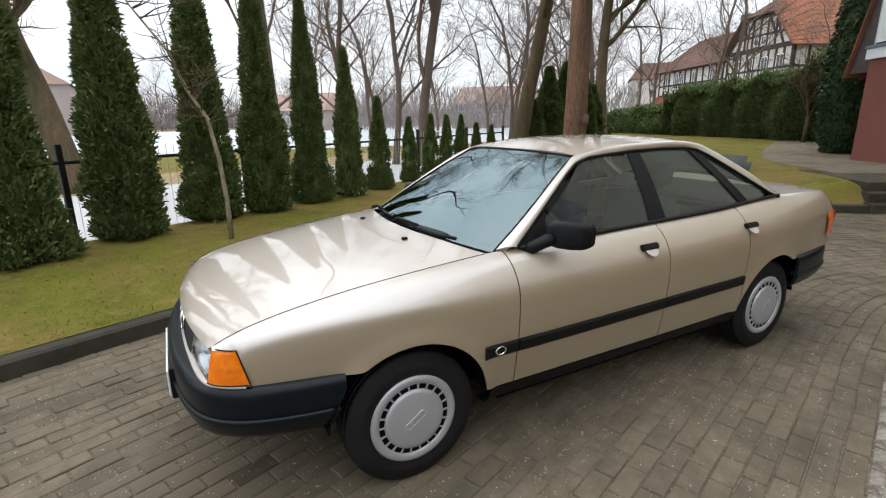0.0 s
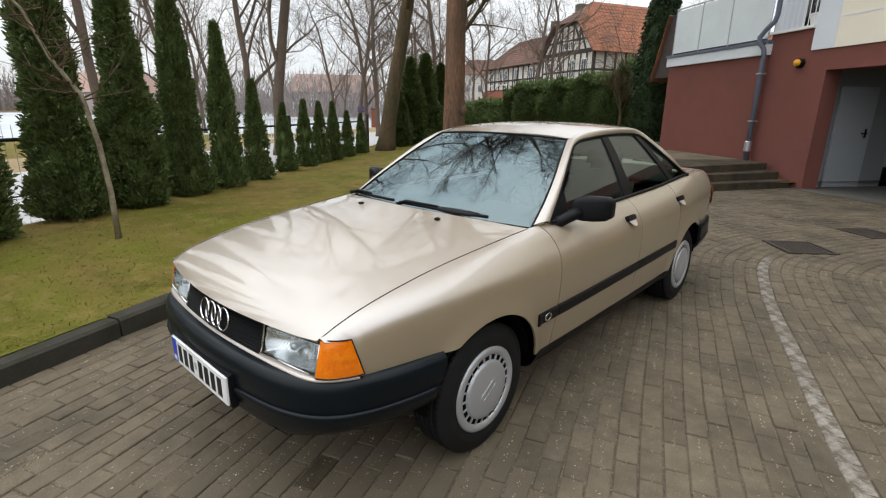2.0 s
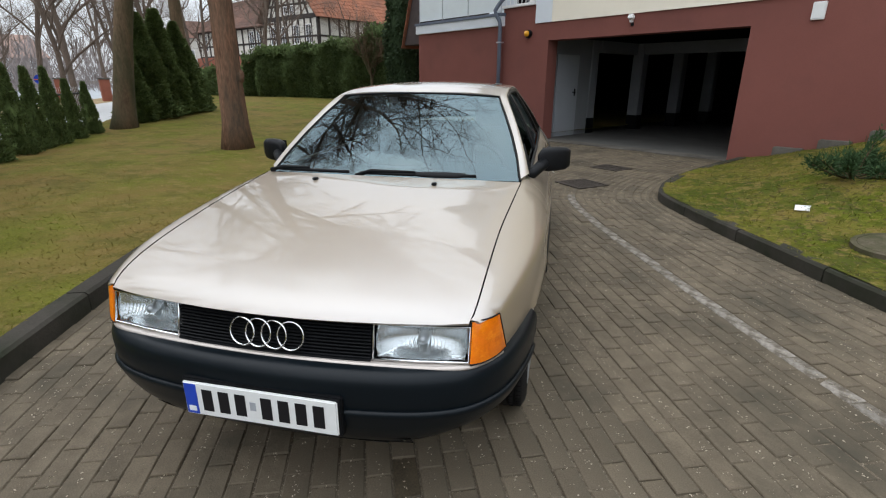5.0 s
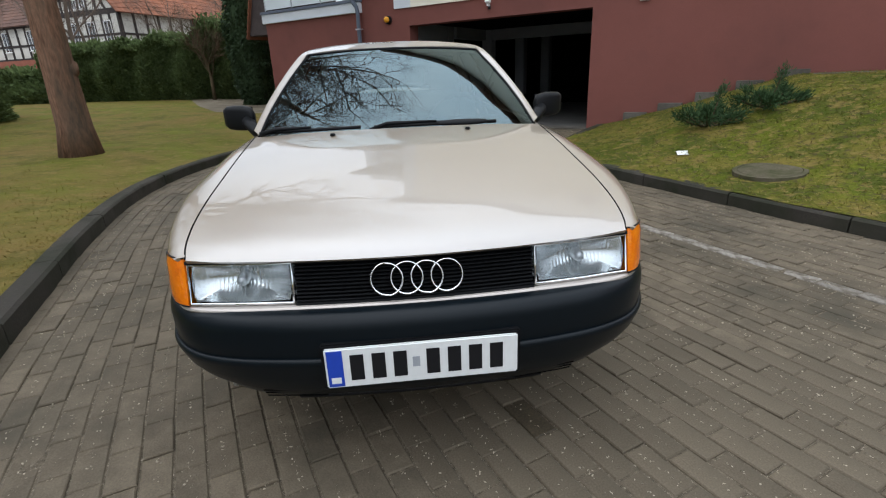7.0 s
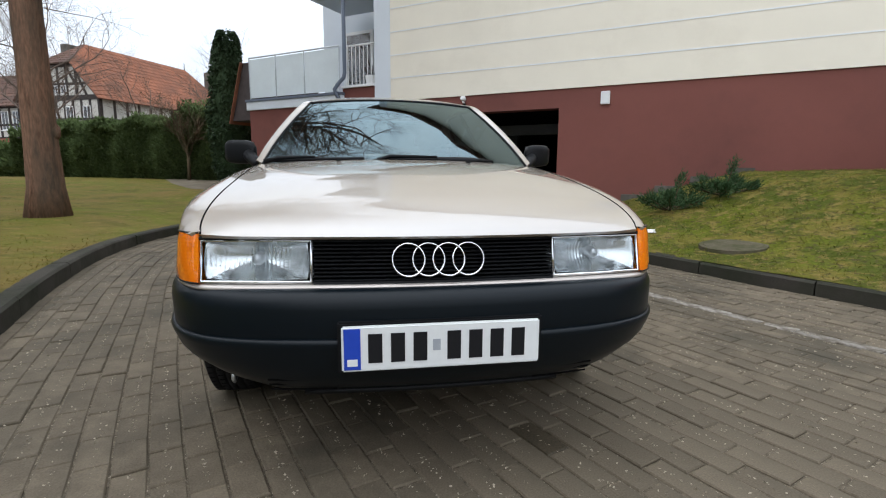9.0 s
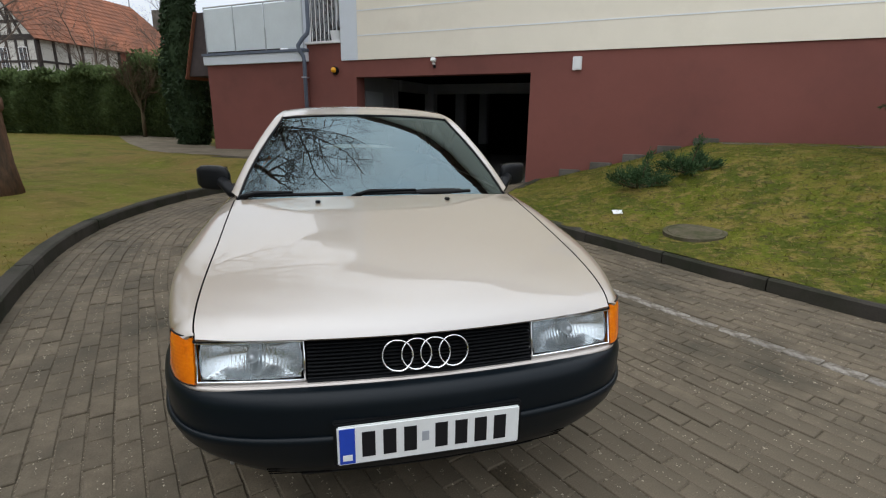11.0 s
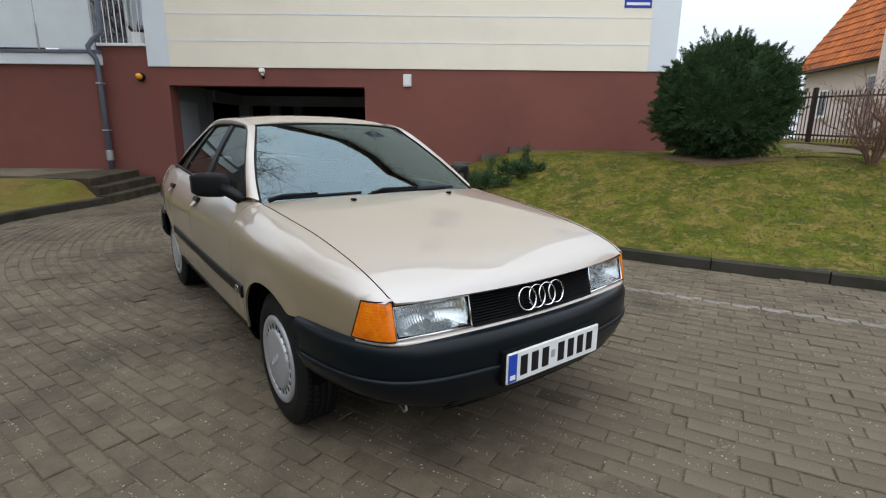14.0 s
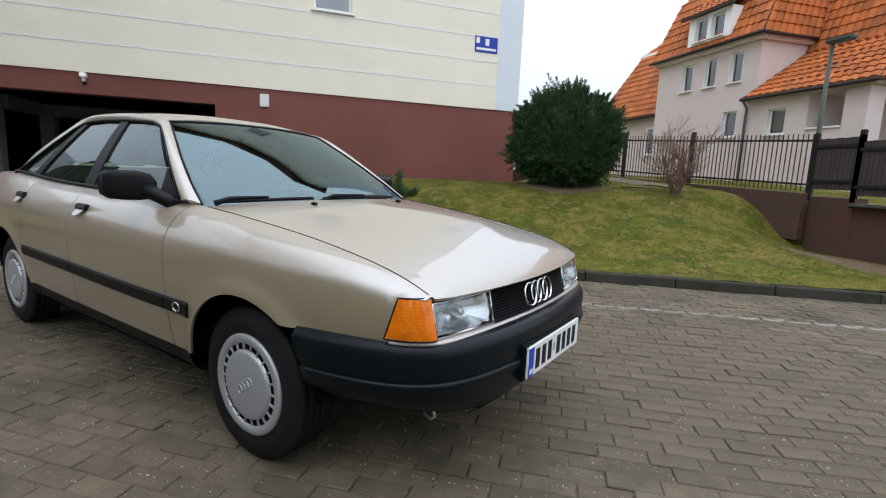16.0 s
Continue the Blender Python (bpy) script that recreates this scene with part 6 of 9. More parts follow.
# dark inner shell below the belt
bm = bmesh.new()
box(bm, (-3.40, -0.50, 0.22), (0.30, 0.50, 0.42))
box(bm, (0.30, -0.46, 0.25), (0.56, 0.46, 0.42))
box(bm, (-0.42, -0.50, 0.42), (0.60, 0.50, 0.72))
box(bm, (-2.10, -0.74, 0.225), (-0.45, 0.74, 0.30))
box(bm, (-3.40, -0.64, 0.42), (-2.55, 0.64, 0.90))
part("underbody", bm, SHELL_DARK, CAR, "dark floor and underbody")
bm = bmesh.new()
for sgn in (1, -1):
    for x in (-0.50, -1.48, -2.20):
        rows = [[(x + dx, sgn * (panel_y(x, z) - 0.024), z - 0.004) for dx in (-0.03, 0.03)] for z in np.linspace(0.30 if x != -2.2 else 0.60, 0.925, 12)]
        sheet(bm, rows)
    for x0, x1 in ((-0.42, 0.70),):
        sheet(bm, [[(x, sgn * (curve_at(SEAM_Y, x) + dy), curve_at(SEAM_Z, x) - 0.024) for dy in (-0.03, 0.015)] for x in np.linspace(x0, x1, 20)])
part("seam_backing", bm, SHELL_DARK, CAR)["kind"] = "stuff"
# near-black tube along each hood seam draws the gap's shade as a line
for sgn in (1, -1):
    seam_line = [(x, sgn * curve_at(SEAM_Y, x), curve_at(SEAM_Z, x) - 0.0002) for x in np.linspace(-0.41, 0.718, 40)]
    part("hood_seal", tube(bmesh.new(), seam_line, 0.0024, 5), SHELL_DARK, CAR, "thin near-black line painting the shaded gap beside the hood", True)
bm = bmesh.new()
for sgn in (1, -1):
    sheet(bm, [[(x, sgn * (panel_y(x, z) - 0.05), z) for z in np.linspace(0.30, 0.93, 10)] for x in np.linspace(-0.5, -2.5, 20)])
part("door_lining", bm, CABIN, CAR, "dark door linings", True)

# cabin: dashboard, wheel, seats
bm = bmesh.new()
rows = []
for x, z in ((-0.44, 0.885), (-0.60, 0.912), (-0.78, 0.925), (-0.86, 0.90), (-0.88, 0.80), (-0.84, 0.60), (-0.84, 0.35)):
    rows.append([(x, y, z + (0.035 if 0.18 < y < 0.56 and -0.9 < x < -0.7 and z > 0.85 else 0)) for y in np.linspace(-0.66, 0.66, 23)])
part("dashboard", sheet(bm, rows), CABIN, CAR, "dark dashboard", True)
bm = bmesh.new()
tilt = Matrix.Translation((-1.02, 0.36, 0.90)) @ Matrix.Rotation(radians(-62), 4, "Y")
ringp = [tilt @ Vector((0.185 * math.cos(2 * math.pi * k / 32), 0.185 * math.sin(2 * math.pi * k / 32), 0)) for k in range(33)]
tube(bm, ringp, 0.013, 8, False)
for a in (0.0, math.pi, math.pi * 1.35, math.pi * 1.65):
    rod(bm, tilt @ Vector((0, 0, -0.01)), tilt @ Vector((0.18 * math.sin(a + 1.57), -0.18 * math.cos(a + 1.57), 0)), 0.014, 0.012, 6)
part("steering_wheel", bm, BLACK_PLASTIC, CAR, "black steering wheel", True)


def seat(x, y, w, name):
    s = part(name, boxed((x - 0.52, y - w, 0.38), (x, y + w, 0.55), 0.05), SEAT_CLOTH, CAR, "grey cloth seat", True)
    m = Matrix.Translation((x - 0.50, y, 0.50)) @ Matrix.Rotation(radians(-20), 4, "Y")
    part("backrest", boxed((-0.07, -w, 0.0), (0.06, w, 0.58), 0.045, m), SEAT_CLOTH, s, "", True)
    for yy in ([0] if w < 0.4 else [-0.34, 0.34]):
        part("headrest", boxed((-0.05, yy - 0.13, 0.61), (0.045, yy + 0.13, 0.78), 0.04, m), SEAT_CLOTH, s, "", True)


seat(-1.15, 0.36, 0.25, "front_seat")
seat(-1.15, -0.36, 0.25, "front_seat")
seat(-1.98, 0.0, 0.62, "rear_seat")
part("parcel_shelf", boxed((-2.85, -0.60, 0.93), (-2.45, 0.60, 0.95), 0.004), CABIN, CAR)
part("rear_view_mirror", boxed((-1.06, -0.11, 1.235), (-1.03, 0.11, 1.29), 0.012), BLACK_PLASTIC, CAR)


# ---- neighbour's side: retaining wall, fence, house ----
rw_ob = thing("wall_retaining", "brown rendered retaining wall at the edge of the bank", "wall", kind="structure")


def wall_run(a, b, z0a, z0b, z1, t, mat, name, parent):
    a, b = Vector(a), Vector(b)
    d = (b - a).normalized()
    n = Vector((-d.y, d.x)) * t
    bm = bmesh.new()
    lo = [(a.x, a.y, z0a), (b.x, b.y, z0b), (b.x + n.x, b.y + n.y, z0b), (a.x + n.x, a.y + n.y, z0a)]
    v = [bm.verts.new(p) for p in lo] + [bm.verts.new((p[0], p[1], z1 if isinstance(z1, float) else z1[0 if i in (0, 3) else 1])) for i, p in enumerate(lo)]
    for f in ((0, 1, 2, 3), (4, 7, 6, 5), (0, 4, 5, 1), (1, 5, 6, 2), (2, 6, 7, 3), (3, 7, 4, 0)):
        bm.faces.new([v[i] for i in f])
    bmesh.ops.recalc_face_normals(bm, faces=bm.faces)
    bmesh.ops.bevel(bm, geom=list(bm.edges), offset=0.008, segments=1, affect="EDGES")
    return part(name, bm, mat, parent)


BROWN_RENDER = material("brown_render", (0.085, 0.05, 0.04), rough=0.9, vary=0.2, scale=2, dark=(0.13, 0.045, 0.03), dark_at=0.66, dark_scale=0.8)
wall_run((7.7, 3.3), (7.52, 2.5), -0.2, -0.2, 1.02, 0.22, BROWN_RENDER, "wall_block", rw_ob)
wall_run((7.52, 2.5), (7.15, 0.35), -0.2, -0.2, 0.90, 0.22, BROWN_RENDER, "wall_block", rw_ob)
part("coping", boxed((-0.02, -0.15, 0.0), (2.2, 0.15, 0.05), 0.01, pose(7.55, 2.5, 0.90, 0, 0, math.degrees(math.atan2(-2.15, -0.37)))), CONCRETE, rw_ob, "pale concrete coping")
for i, (a, b) in enumerate(zip(FENCE_PTS, FENCE_PTS[1:])):
    wall_run(a, b, 0.3, 0.3, (FENCE_Z[i] + 0.01, FENCE_Z[i + 1] + 0.01), 0.18, BROWN_RENDER, "foot_wall", rw_ob)

FENCE_BROWN = material("dark_brown_fence_paint", (0.030, 0.020, 0.018), rough=0.6, vary=0.3, scale=6, fine=60)
fence = thing("picket_fence", "dark brown fence of slim upright bars on a low wall", "fence", pose(0, 0, 0))
for i, (a, b) in enumerate(zip(FENCE_PTS, FENCE_PTS[1:])):
    a, b = Vector(a), Vector(b)
    L = (b - a).length
    d = (b - a) / L
    za, rise = FENCE_Z[i], FENCE_Z[i + 1] - FENCE_Z[i]
    turn = math.degrees(math.atan2(d.y, d.x))
    for z in (0.13, 0.83):
        part("rail", boxed((0, -0.015, z), (math.hypot(L, rise), 0.015, z + 0.035), 0.004, pose(a.x, a.y, za, 0, 0, turn) @ pose(0, 0, 0, 0, -math.degrees(math.atan2(rise, L)), 0)), FENCE_BROWN, fence)
    k = 0.06
    while k < L:
        p = a + d * k
        part("bar", boxed((-0.0065, -0.0065, 0.03), (0.0065, 0.0065, 0.95), 0, pose(p.x, p.y, za + rise * k / L, 0, 0, turn)), FENCE_BROWN, fence)
        k += 0.078
    part("post", boxed((-0.035, -0.035, -0.1), (0.035, 0.035, 1.02), 0.006, pose(b.x, b.y, za + rise)), FENCE_BROWN, fence)
panel = thing("board_fence", "dark weathered board panels between steel posts", "fence", pose(0, 0, 0))
for (ax, ay, az), (bx, by, bz) in (((7.70, 3.3, 1.05), (7.55, 2.55, 1.0)), ((7.55, 2.55, 0.98), (7.17, 0.4, 0.95))):
    L = math.hypot(bx - ax, by - ay)
    ang = math.degrees(math.atan2(by - ay, bx - ax))
    n = int(L / 0.072)
    for i in range(n):
        m = pose(ax, ay, az, 0, 0, ang) @ pose(i * L / n, 0, 0)
        part("board", boxed((0.002, -0.012, 0.08), (L / n - 0.004, 0.012, 0.86 + 0.004 * (i % 3)), 0.002, m), BROWN_WOOD, panel)
    for z in (0.18, 0.72):
        part("rail", boxed((0, -0.035, z), (L, -0.014, z + 0.05), 0.004, pose(ax, ay, az, 0, 0, ang)), BLACK_METAL, panel)
    for x, y in ((ax, ay), (bx, by)):
        part("post", boxed((-0.035, -0.035, az - 0.1), (0.035, 0.035, az + 0.96), 0.006, pose(x, y, 0)), BLACK_METAL, panel)

sl = thing("street_lamp", "dull green street lamp on a plain pole", "street lamp", pose(10.97, 5.58, 0.93))
part("pole", tube(bmesh.new(), [(0, 0, 0), (0, 0, 1.2), (0.0, 0, 3.4)], [0.06, 0.05, 0.04], 12), LAMP_GREEN, sl, smooth=True)
part("head", boxed((-0.11, -0.45, 3.34), (0.11, 0.12, 3.46), 0.04), LAMP_GREEN, sl)


def tiled_slope(parent, corners, mat=None, course=0.34, wide=0.26):
    """Pantiles in courses over a four-cornered slope: a, b at the eave, c, d above; each a bowed piece."""
    a, b, c, d = [Vector(p) for p in corners]
    up = ((d - a).length + (c - b).length) / 2
    rows = max(1, int(up / course))
    n = (b - a).cross(d - a).normalized()
    if n.z < 0:
        n = -n
    verts, faces = [], []
    for r in range(rows):
        u0, u1 = r / rows, min(1.0, (r + 1.12) / rows)
        l0, r0 = a.lerp(d, u0), b.lerp(c, u0)
        l1, r1 = a.lerp(d, u1), b.lerp(c, u1)
        cols = max(1, int((r0 - l0).length / wide))
        for k in range(cols):
            v0, v1 = k / cols, (k + 1.06) / cols
            base = len(verts)
            for j in range(5):
                v = v0 + (v1 - v0) * j / 4
                h = 0.050 * math.sin(math.pi * j / 4) ** 0.8 + 0.012
                verts.append(l0.lerp(r0, v) + n * (h + 0.045))
                verts.append(l1.lerp(r1, v) + n * (h + 0.004))
                verts.append(l0.lerp(r0, v) + n * 0.0)
            for j in range(4):
                q = base + 3 * j
                faces.append((q, q + 3, q + 4, q + 1))
                faces.append((q + 2, q + 5, q + 3, q))
    t = raw("tiles", verts, faces, mat or TILE, parent, "overlapping orange clay tiles")
    t["kind"] = "stuff"
    bm = bmesh.new()
    poly(bm, [p - n * 0.02 for p in (a, b, c, d)])
    thick(part("roof_deck", bm, TILE_OLD, parent), 0.05, 0)


def small_window(parent, u0, u1, z0, z1, w, frame_mat=None):
    """A recessed casement in a facade whose face lies at depth w."""
    # near-black backing box paints the shade of the room within
    t = part("window", boxed((u0, w - 0.008, z0), (u1, w + 0.02, z1)), SHADE_BLACK, parent)
    fm = frame_mat or WHITE_PAINT
    f = 0.06
    bm = bmesh.new()
    for lo, hi in (((u0 - 0.02, w - 0.035, z0 - 0.02), (u0 + f, w + 0.03, z1 + 0.02)), ((u1 - f, w - 0.035, z0 - 0.02), (u1 + 0.02, w + 0.03, z1 + 0.02)),
                   ((u0 + f, w - 0.035, z1 - f), (u1 - f, w + 0.03, z1 + 0.02)), ((u0 + f, w - 0.035, z0 - 0.02), (u1 - f, w + 0.03, z0 + f)),
                   (((u0 + u1) / 2 - 0.02, w - 0.03, z0 + f), ((u0 + u1) / 2 + 0.02, w, z1 - f)))[:5 if u1 - u0 > 0.7 else 4]:
        box(bm, lo, hi, 0.004)
    part("frame", bm, fm, t)
    part("pane", boxed((u0 + f, w - 0.02, z0 + f), (u1 - f, w - 0.013, z1 - f)), PANE, t)
    part("sill", boxed((u0 - 0.08, w - 0.14, z0 - 0.07), (u1 + 0.08, w - 0.0, z0 - 0.022), 0.006), fm, t)
    return t


NET_CURTAIN = material("grey_net_curtain", (0.62, 0.67, 0.72), rough=0.9, vary=0.35, scale=3, fine=40)
LACE = material("white_lace", (0.72, 0.74, 0.75), rough=0.9, vary=0.5, scale=22, fine=60)


def pierced(name, parent, mat, u0, u1, z0, z1, w0, w1, holes):
    """A wall slab with rectangular holes right through it, as one closed skin."""
    us = sorted({u0, u1, *(h[0] for h in holes), *(h[1] for h in holes)})
    zs = sorted({z0, z1, *(h[2] for h in holes), *(h[3] for h in holes)})
    bm, at = bmesh.new(), {}

    def vert(i, j, w):
        if (i, j, w) not in at:
            at[i, j, w] = bm.verts.new((us[i], w, zs[j]))
        return at[i, j, w]

    def solid(i, j):
        if not (0 <= i < len(us) - 1 and 0 <= j < len(zs) - 1):
            return False
        u, z = (us[i] + us[i + 1]) / 2, (zs[j] + zs[j + 1]) / 2
        return not any(h[0] < u < h[1] and h[2] < z < h[3] for h in holes)

    for i in range(len(us) - 1):
        for j in range(len(zs) - 1):
            if not solid(i, j):
                continue
            for w in (w0, w1):
                bm.faces.new([vert(i, j, w), vert(i + 1, j, w), vert(i + 1, j + 1, w), vert(i, j + 1, w)])
            for di, dj, p, q in ((-1, 0, (i, j), (i, j + 1)), (1, 0, (i + 1, j), (i + 1, j + 1)), (0, -1, (i, j), (i + 1, j)), (0, 1, (i, j + 1), (i + 1, j + 1))):
                if not solid(i + di, j + dj):
                    bm.faces.new([vert(*p, w0), vert(*q, w0), vert(*q, w1), vert(*p, w1)])
    bmesh.ops.recalc_face_normals(bm, faces=bm.faces)
    return part(name, bm, mat, parent)


def deep_window(parent, u0, u1, z0, z1, w):
    """A casement at the back of a white-lined reveal, with net curtains behind the pane."""
    d = w + 0.17
    bm = bmesh.new()
    for lo, hi in (((u0 + 0.002, w - 0.004, z0), (u0 + 0.014, d, z1)), ((u1 - 0.014, w - 0.004, z0), (u1 - 0.002, d, z1)), ((u0 + 0.014, w - 0.004, z1 - 0.012), (u1 - 0.014, d, z1 - 0.001))):
        box(bm, lo, hi)
    t = part("window", bm, WHITE_PAINT, parent, "white-lined window with net curtains")
    bm = bmesh.new()
    f = 0.055
    a, b = u0 + 0.014, u1 - 0.014
    for lo, hi in (((a, d - 0.05, z0), (a + f, d, z1 - 0.012)), ((b - f, d - 0.05, z0), (b, d, z1 - 0.012)), ((a + f, d - 0.05, z0), (b - f, d, z0 + f)), ((a + f, d - 0.05, z1 - f - 0.012), (b - f, d, z1 - 0.012))):
        box(bm, lo, hi, 0.004)
    part("frame", bm, WHITE_PAINT, t)
    part("pane", boxed((a + f, d - 0.03, z0 + f), (b - f, d - 0.024, z1 - f - 0.012)), PANE, t)
    part("curtain", boxed((a, d + 0.03, z0), (b, d + 0.04, z1)), NET_CURTAIN, t)
    part("lace", boxed((a + f, d + 0.015, z0 + f), (b - f, d + 0.02, z0 + f + 0.42 * (z1 - z0))), LACE, t)
    part("sill", boxed((u0 - 0.05, w - 0.10, z0 - 0.05), (u1 + 0.05, w + 0.15, z0 - 0.004), 0.006), WHITE_PAINT, t)
    return t


pink = thing("house", "pale pink rendered house with orange tiled mansard roof", "house", pose(15.215, 15.743, 0.93, 0, 0, -94.05))
HOLES = [(1.50, 2.12, 3.86, 4.90), (2.72, 3.32, 3.86, 4.90), (3.92, 4.50, 3.84, 4.90), (3.86, 4.52, 1.95, 2.86)]
part("wall", boxed((0.1, 0.25, -1.0), (5.2, 9, 5.2)), PINK_WALL, pink)
pierced("front_wall", pink, PINK_WALL, 0.1, 5.2, -1.0, 5.2, 0.0, 0.25, HOLES)
part("cornice", boxed((-0.04, -0.22, 5.06), (5.38, 0.0, 5.24), 0.03), PINK_WALL, pink)
part("end_cornice", boxed((5.2, 0.0, 5.06), (5.38, 2.2, 5.24), 0.03), PINK_WALL, pink)
part("main_wall", boxed((5.2, 2.2, -1.0), (12.0, 9.0, 4.8)), PINK_WALL, pink)
part("wing_wall", boxed((-5.4, 0.9, -1.0), (0.0, 8.5, 3.25)), PINK_WALL, pink)
tiled_slope(pink, [(-0.08, -0.3, 5.24), (5.45, -0.3, 5.24), (5.1, 0.75, 7.6), (0.1, 0.75, 7.6)])
tiled_slope(pink, [(0.1, 0.75, 7.6), (5.1, 0.75, 7.6), (4.6, 3.6, 10.2), (0.9, 3.6, 10.2)])
tiled_slope(pink, [(-0.08, 9.0, 5.24), (-0.08, -0.3, 5.24), (0.1, 0.75, 7.6), (0.1, 5.0, 7.6)])
tiled_slope(pink, [(5.45, -0.3, 5.24), (5.45, 2.3, 5.24), (5.1, 2.9, 7.6), (5.1, 0.75, 7.6)])
tiled_slope(pink, [(5.1, 0.75, 7.6), (5.1, 3.6, 7.6), (4.6, 4.5, 10.2), (4.6, 3.6, 10.2)])
tiled_slope(pink, [(5.2, 1.9, 4.8), (12.4, 1.9, 4.8), (12.4, 3.5, 9.4), (5.2, 3.5, 9.4)])
tiled_slope(pink, [(-5.7, 0.5, 3.25), (0.0, 0.5, 3.25), (0.1, 2.6, 6.75), (-4.8, 2.6, 6.75)])
tiled_slope(pink, [(-5.7, 8.5, 3.25), (-5.7, 0.5, 3.25), (-4.8, 2.6, 6.75), (-4.8, 6.5, 6.75)])
part("roof_trim", boxed((-4.95, 2.5, 6.69), (0.0, 2.62, 6.83), 0.01), WHITE_PAINT, pink)
tiled_slope(pink, [(-4.8, 2.6, 6.78), (0.1, 2.6, 6.78), (0.1, 5.5, 9.4), (-2.2, 5.5, 9.4)])
part("wing_gutter", tube(bmesh.new(), [(-5.7, 0.44, 3.2), (0.0, 0.44, 3.2)], 0.06, 8), TIMBER, pink, smooth=True)
part("downpipe", tube(bmesh.new(), [(-0.06, 0.44, 3.2), (-0.06, 0.78, 2.95), (-0.06, 0.84, -0.9)], 0.045, 8), PIPE_GREY, pink, smooth=True)
part("eave_gutter", tube(bmesh.new(), [(-0.12, -0.36, 5.22), (5.51, -0.36, 5.22), (5.51, 2.1, 5.22)], 0.055, 8), TIMBER, pink, smooth=True)
for u0, u1, z0, z1 in HOLES:
    deep_window(pink, u0, u1, z0, z1, 0.0)
small_window(pink, -1.55, -1.0, 1.5, 2.75, 0.9)
small_window(pink, -4.2, -3.6, 1.3, 2.4, 0.9)
pierced("dormer", pink, WHITE_PAINT, 2.05, 4.08, 5.44, 6.46, -0.34, -0.12, [(2.36, 3.00, 5.54, 6.36), (3.16, 3.80, 5.54, 6.36)])["label"] = "white boarded dormer"
part("dormer_body", boxed((2.05, -0.12, 5.44), (4.08, 1.2, 6.46)), WHITE_PAINT, pink)
deep_window(pink, 2.36, 3.00, 5.54, 6.36, -0.34)
deep_window(pink, 3.16, 3.80, 5.54, 6.36, -0.34)
tiled_slope(pink, [(1.75, -0.48, 6.50), (4.25, -0.48, 6.50), (4.2, 1.5, 7.9), (1.5, 1.5, 7.9)])
part("dormer_edge", boxed((1.75, -0.54, 6.42), (4.29, -0.46, 6.53), 0.01), TIMBER, pink)
# porch in the corner behind the bay
pierced("porch_wall", pink, PINK_WALL, 5.2, 7.40, -1.0, 3.0, -0.30, -0.05, [(6.03, 6.70, 1.88, 2.70)])
part("porch_side", boxed((5.2, -0.05, -1.0), (7.40, 1.3, 3.0)), PINK_WALL, pink)
part("porch_parapet", boxed((7.40, -0.28, -1.0), (8.42, -0.06, 1.94)), PINK_WALL, pink)
part("porch_coping", boxed((7.40, -0.33, 1.944), (8.42, -0.02, 2.0), 0.008), WHITE_PAINT, pink)
part("porch_pillar", boxed((8.42, -0.30, -1.0), (9.05, 0.30, 3.0), 0.015), PINK_WALL, pink)
part("porch_back", boxed((7.40, 1.2, -1.0), (9.05, 1.3, 3.0)), PINK_WALL, pink)
part("porch_door", boxed((7.55, 1.16, 0.2), (8.35, 1.196, 2.6), 0.01), BROWN_WOOD, pink, "dark door in the porch")
part("porch_ceiling", boxed((5.2, -0.42, 3.004), (9.25, 2.1, 3.08)), PINK_WALL, pink)
deep_window(pink, 6.03, 6.70, 1.88, 2.70, -0.30)
tiled_slope(pink, [(5.24, -0.55, 3.08), (9.40, -0.55, 3.08), (8.1, 2.1, 4.9), (5.24, 2.1, 4.9)])
tiled_slope(pink, [(9.40, -0.55, 3.08), (9.60, 2.1, 3.08), (8.3, 2.1, 4.9), (8.1, 2.1, 4.9)])
part("porch_gutter", tube(bmesh.new(), [(5.20, -0.60, 3.06), (9.45, -0.60, 3.06)], 0.055, 8), TIMBER, pink, smooth=True)
part("porch_downpipe", tube(bmesh.new(), [(5.26, -0.55, 3.02), (5.26, -0.36, 2.8), (5.26, -0.36, -0.9)], 0.045, 8), PIPE_GREY, pink, smooth=True)
part("chimney", boxed((0.5, 4.2, 9.0), (1.1, 5.0, 12.6), 0.02), WHITE_PAINT, pink)
part("vent", boxed((1.9, -0.02, -0.35), (2.5, 0.01, -0.2)), SHADE_BLACK, pink)

# far roofs behind the ball bush
for (x, y, w, h, roof, wall) in ((13.5, 47.0, 7.0, 5.2, TILE_OLD, INFILL), (19.5, 52.0, 6.0, 6.0, TILE, INFILL)):
    t = thing("far_house", "distant pale house with a reddish roof", "house", pose(x, y, 0.9, 0, 0, -18), group="distant houses")
    part("wall", boxed((-w / 2, 0, 0), (w / 2, 8, h)), wall, t)
    tiled_slope(t, [(-w / 2 - 0.3, -0.4, h), (w / 2 + 0.3, -0.4, h), (w / 2 - 0.5, 4, h + 2.2), (-w / 2 + 0.5, 4, h + 2.2)], roof)
    part("chimney", boxed((0.4, 3.4, h + 1.4), (1.1, 4.2, h + 3.2), 0.02), RED_BRICK, t)
    for i in range(2):
        small_window(t, -w / 4 + i * w / 2 - 0.4, -w / 4 + i * w / 2 + 0.4, h - 2.0, h - 0.7, 0.0)


# ---- plants ----
RNG = np.random.default_rng(7)


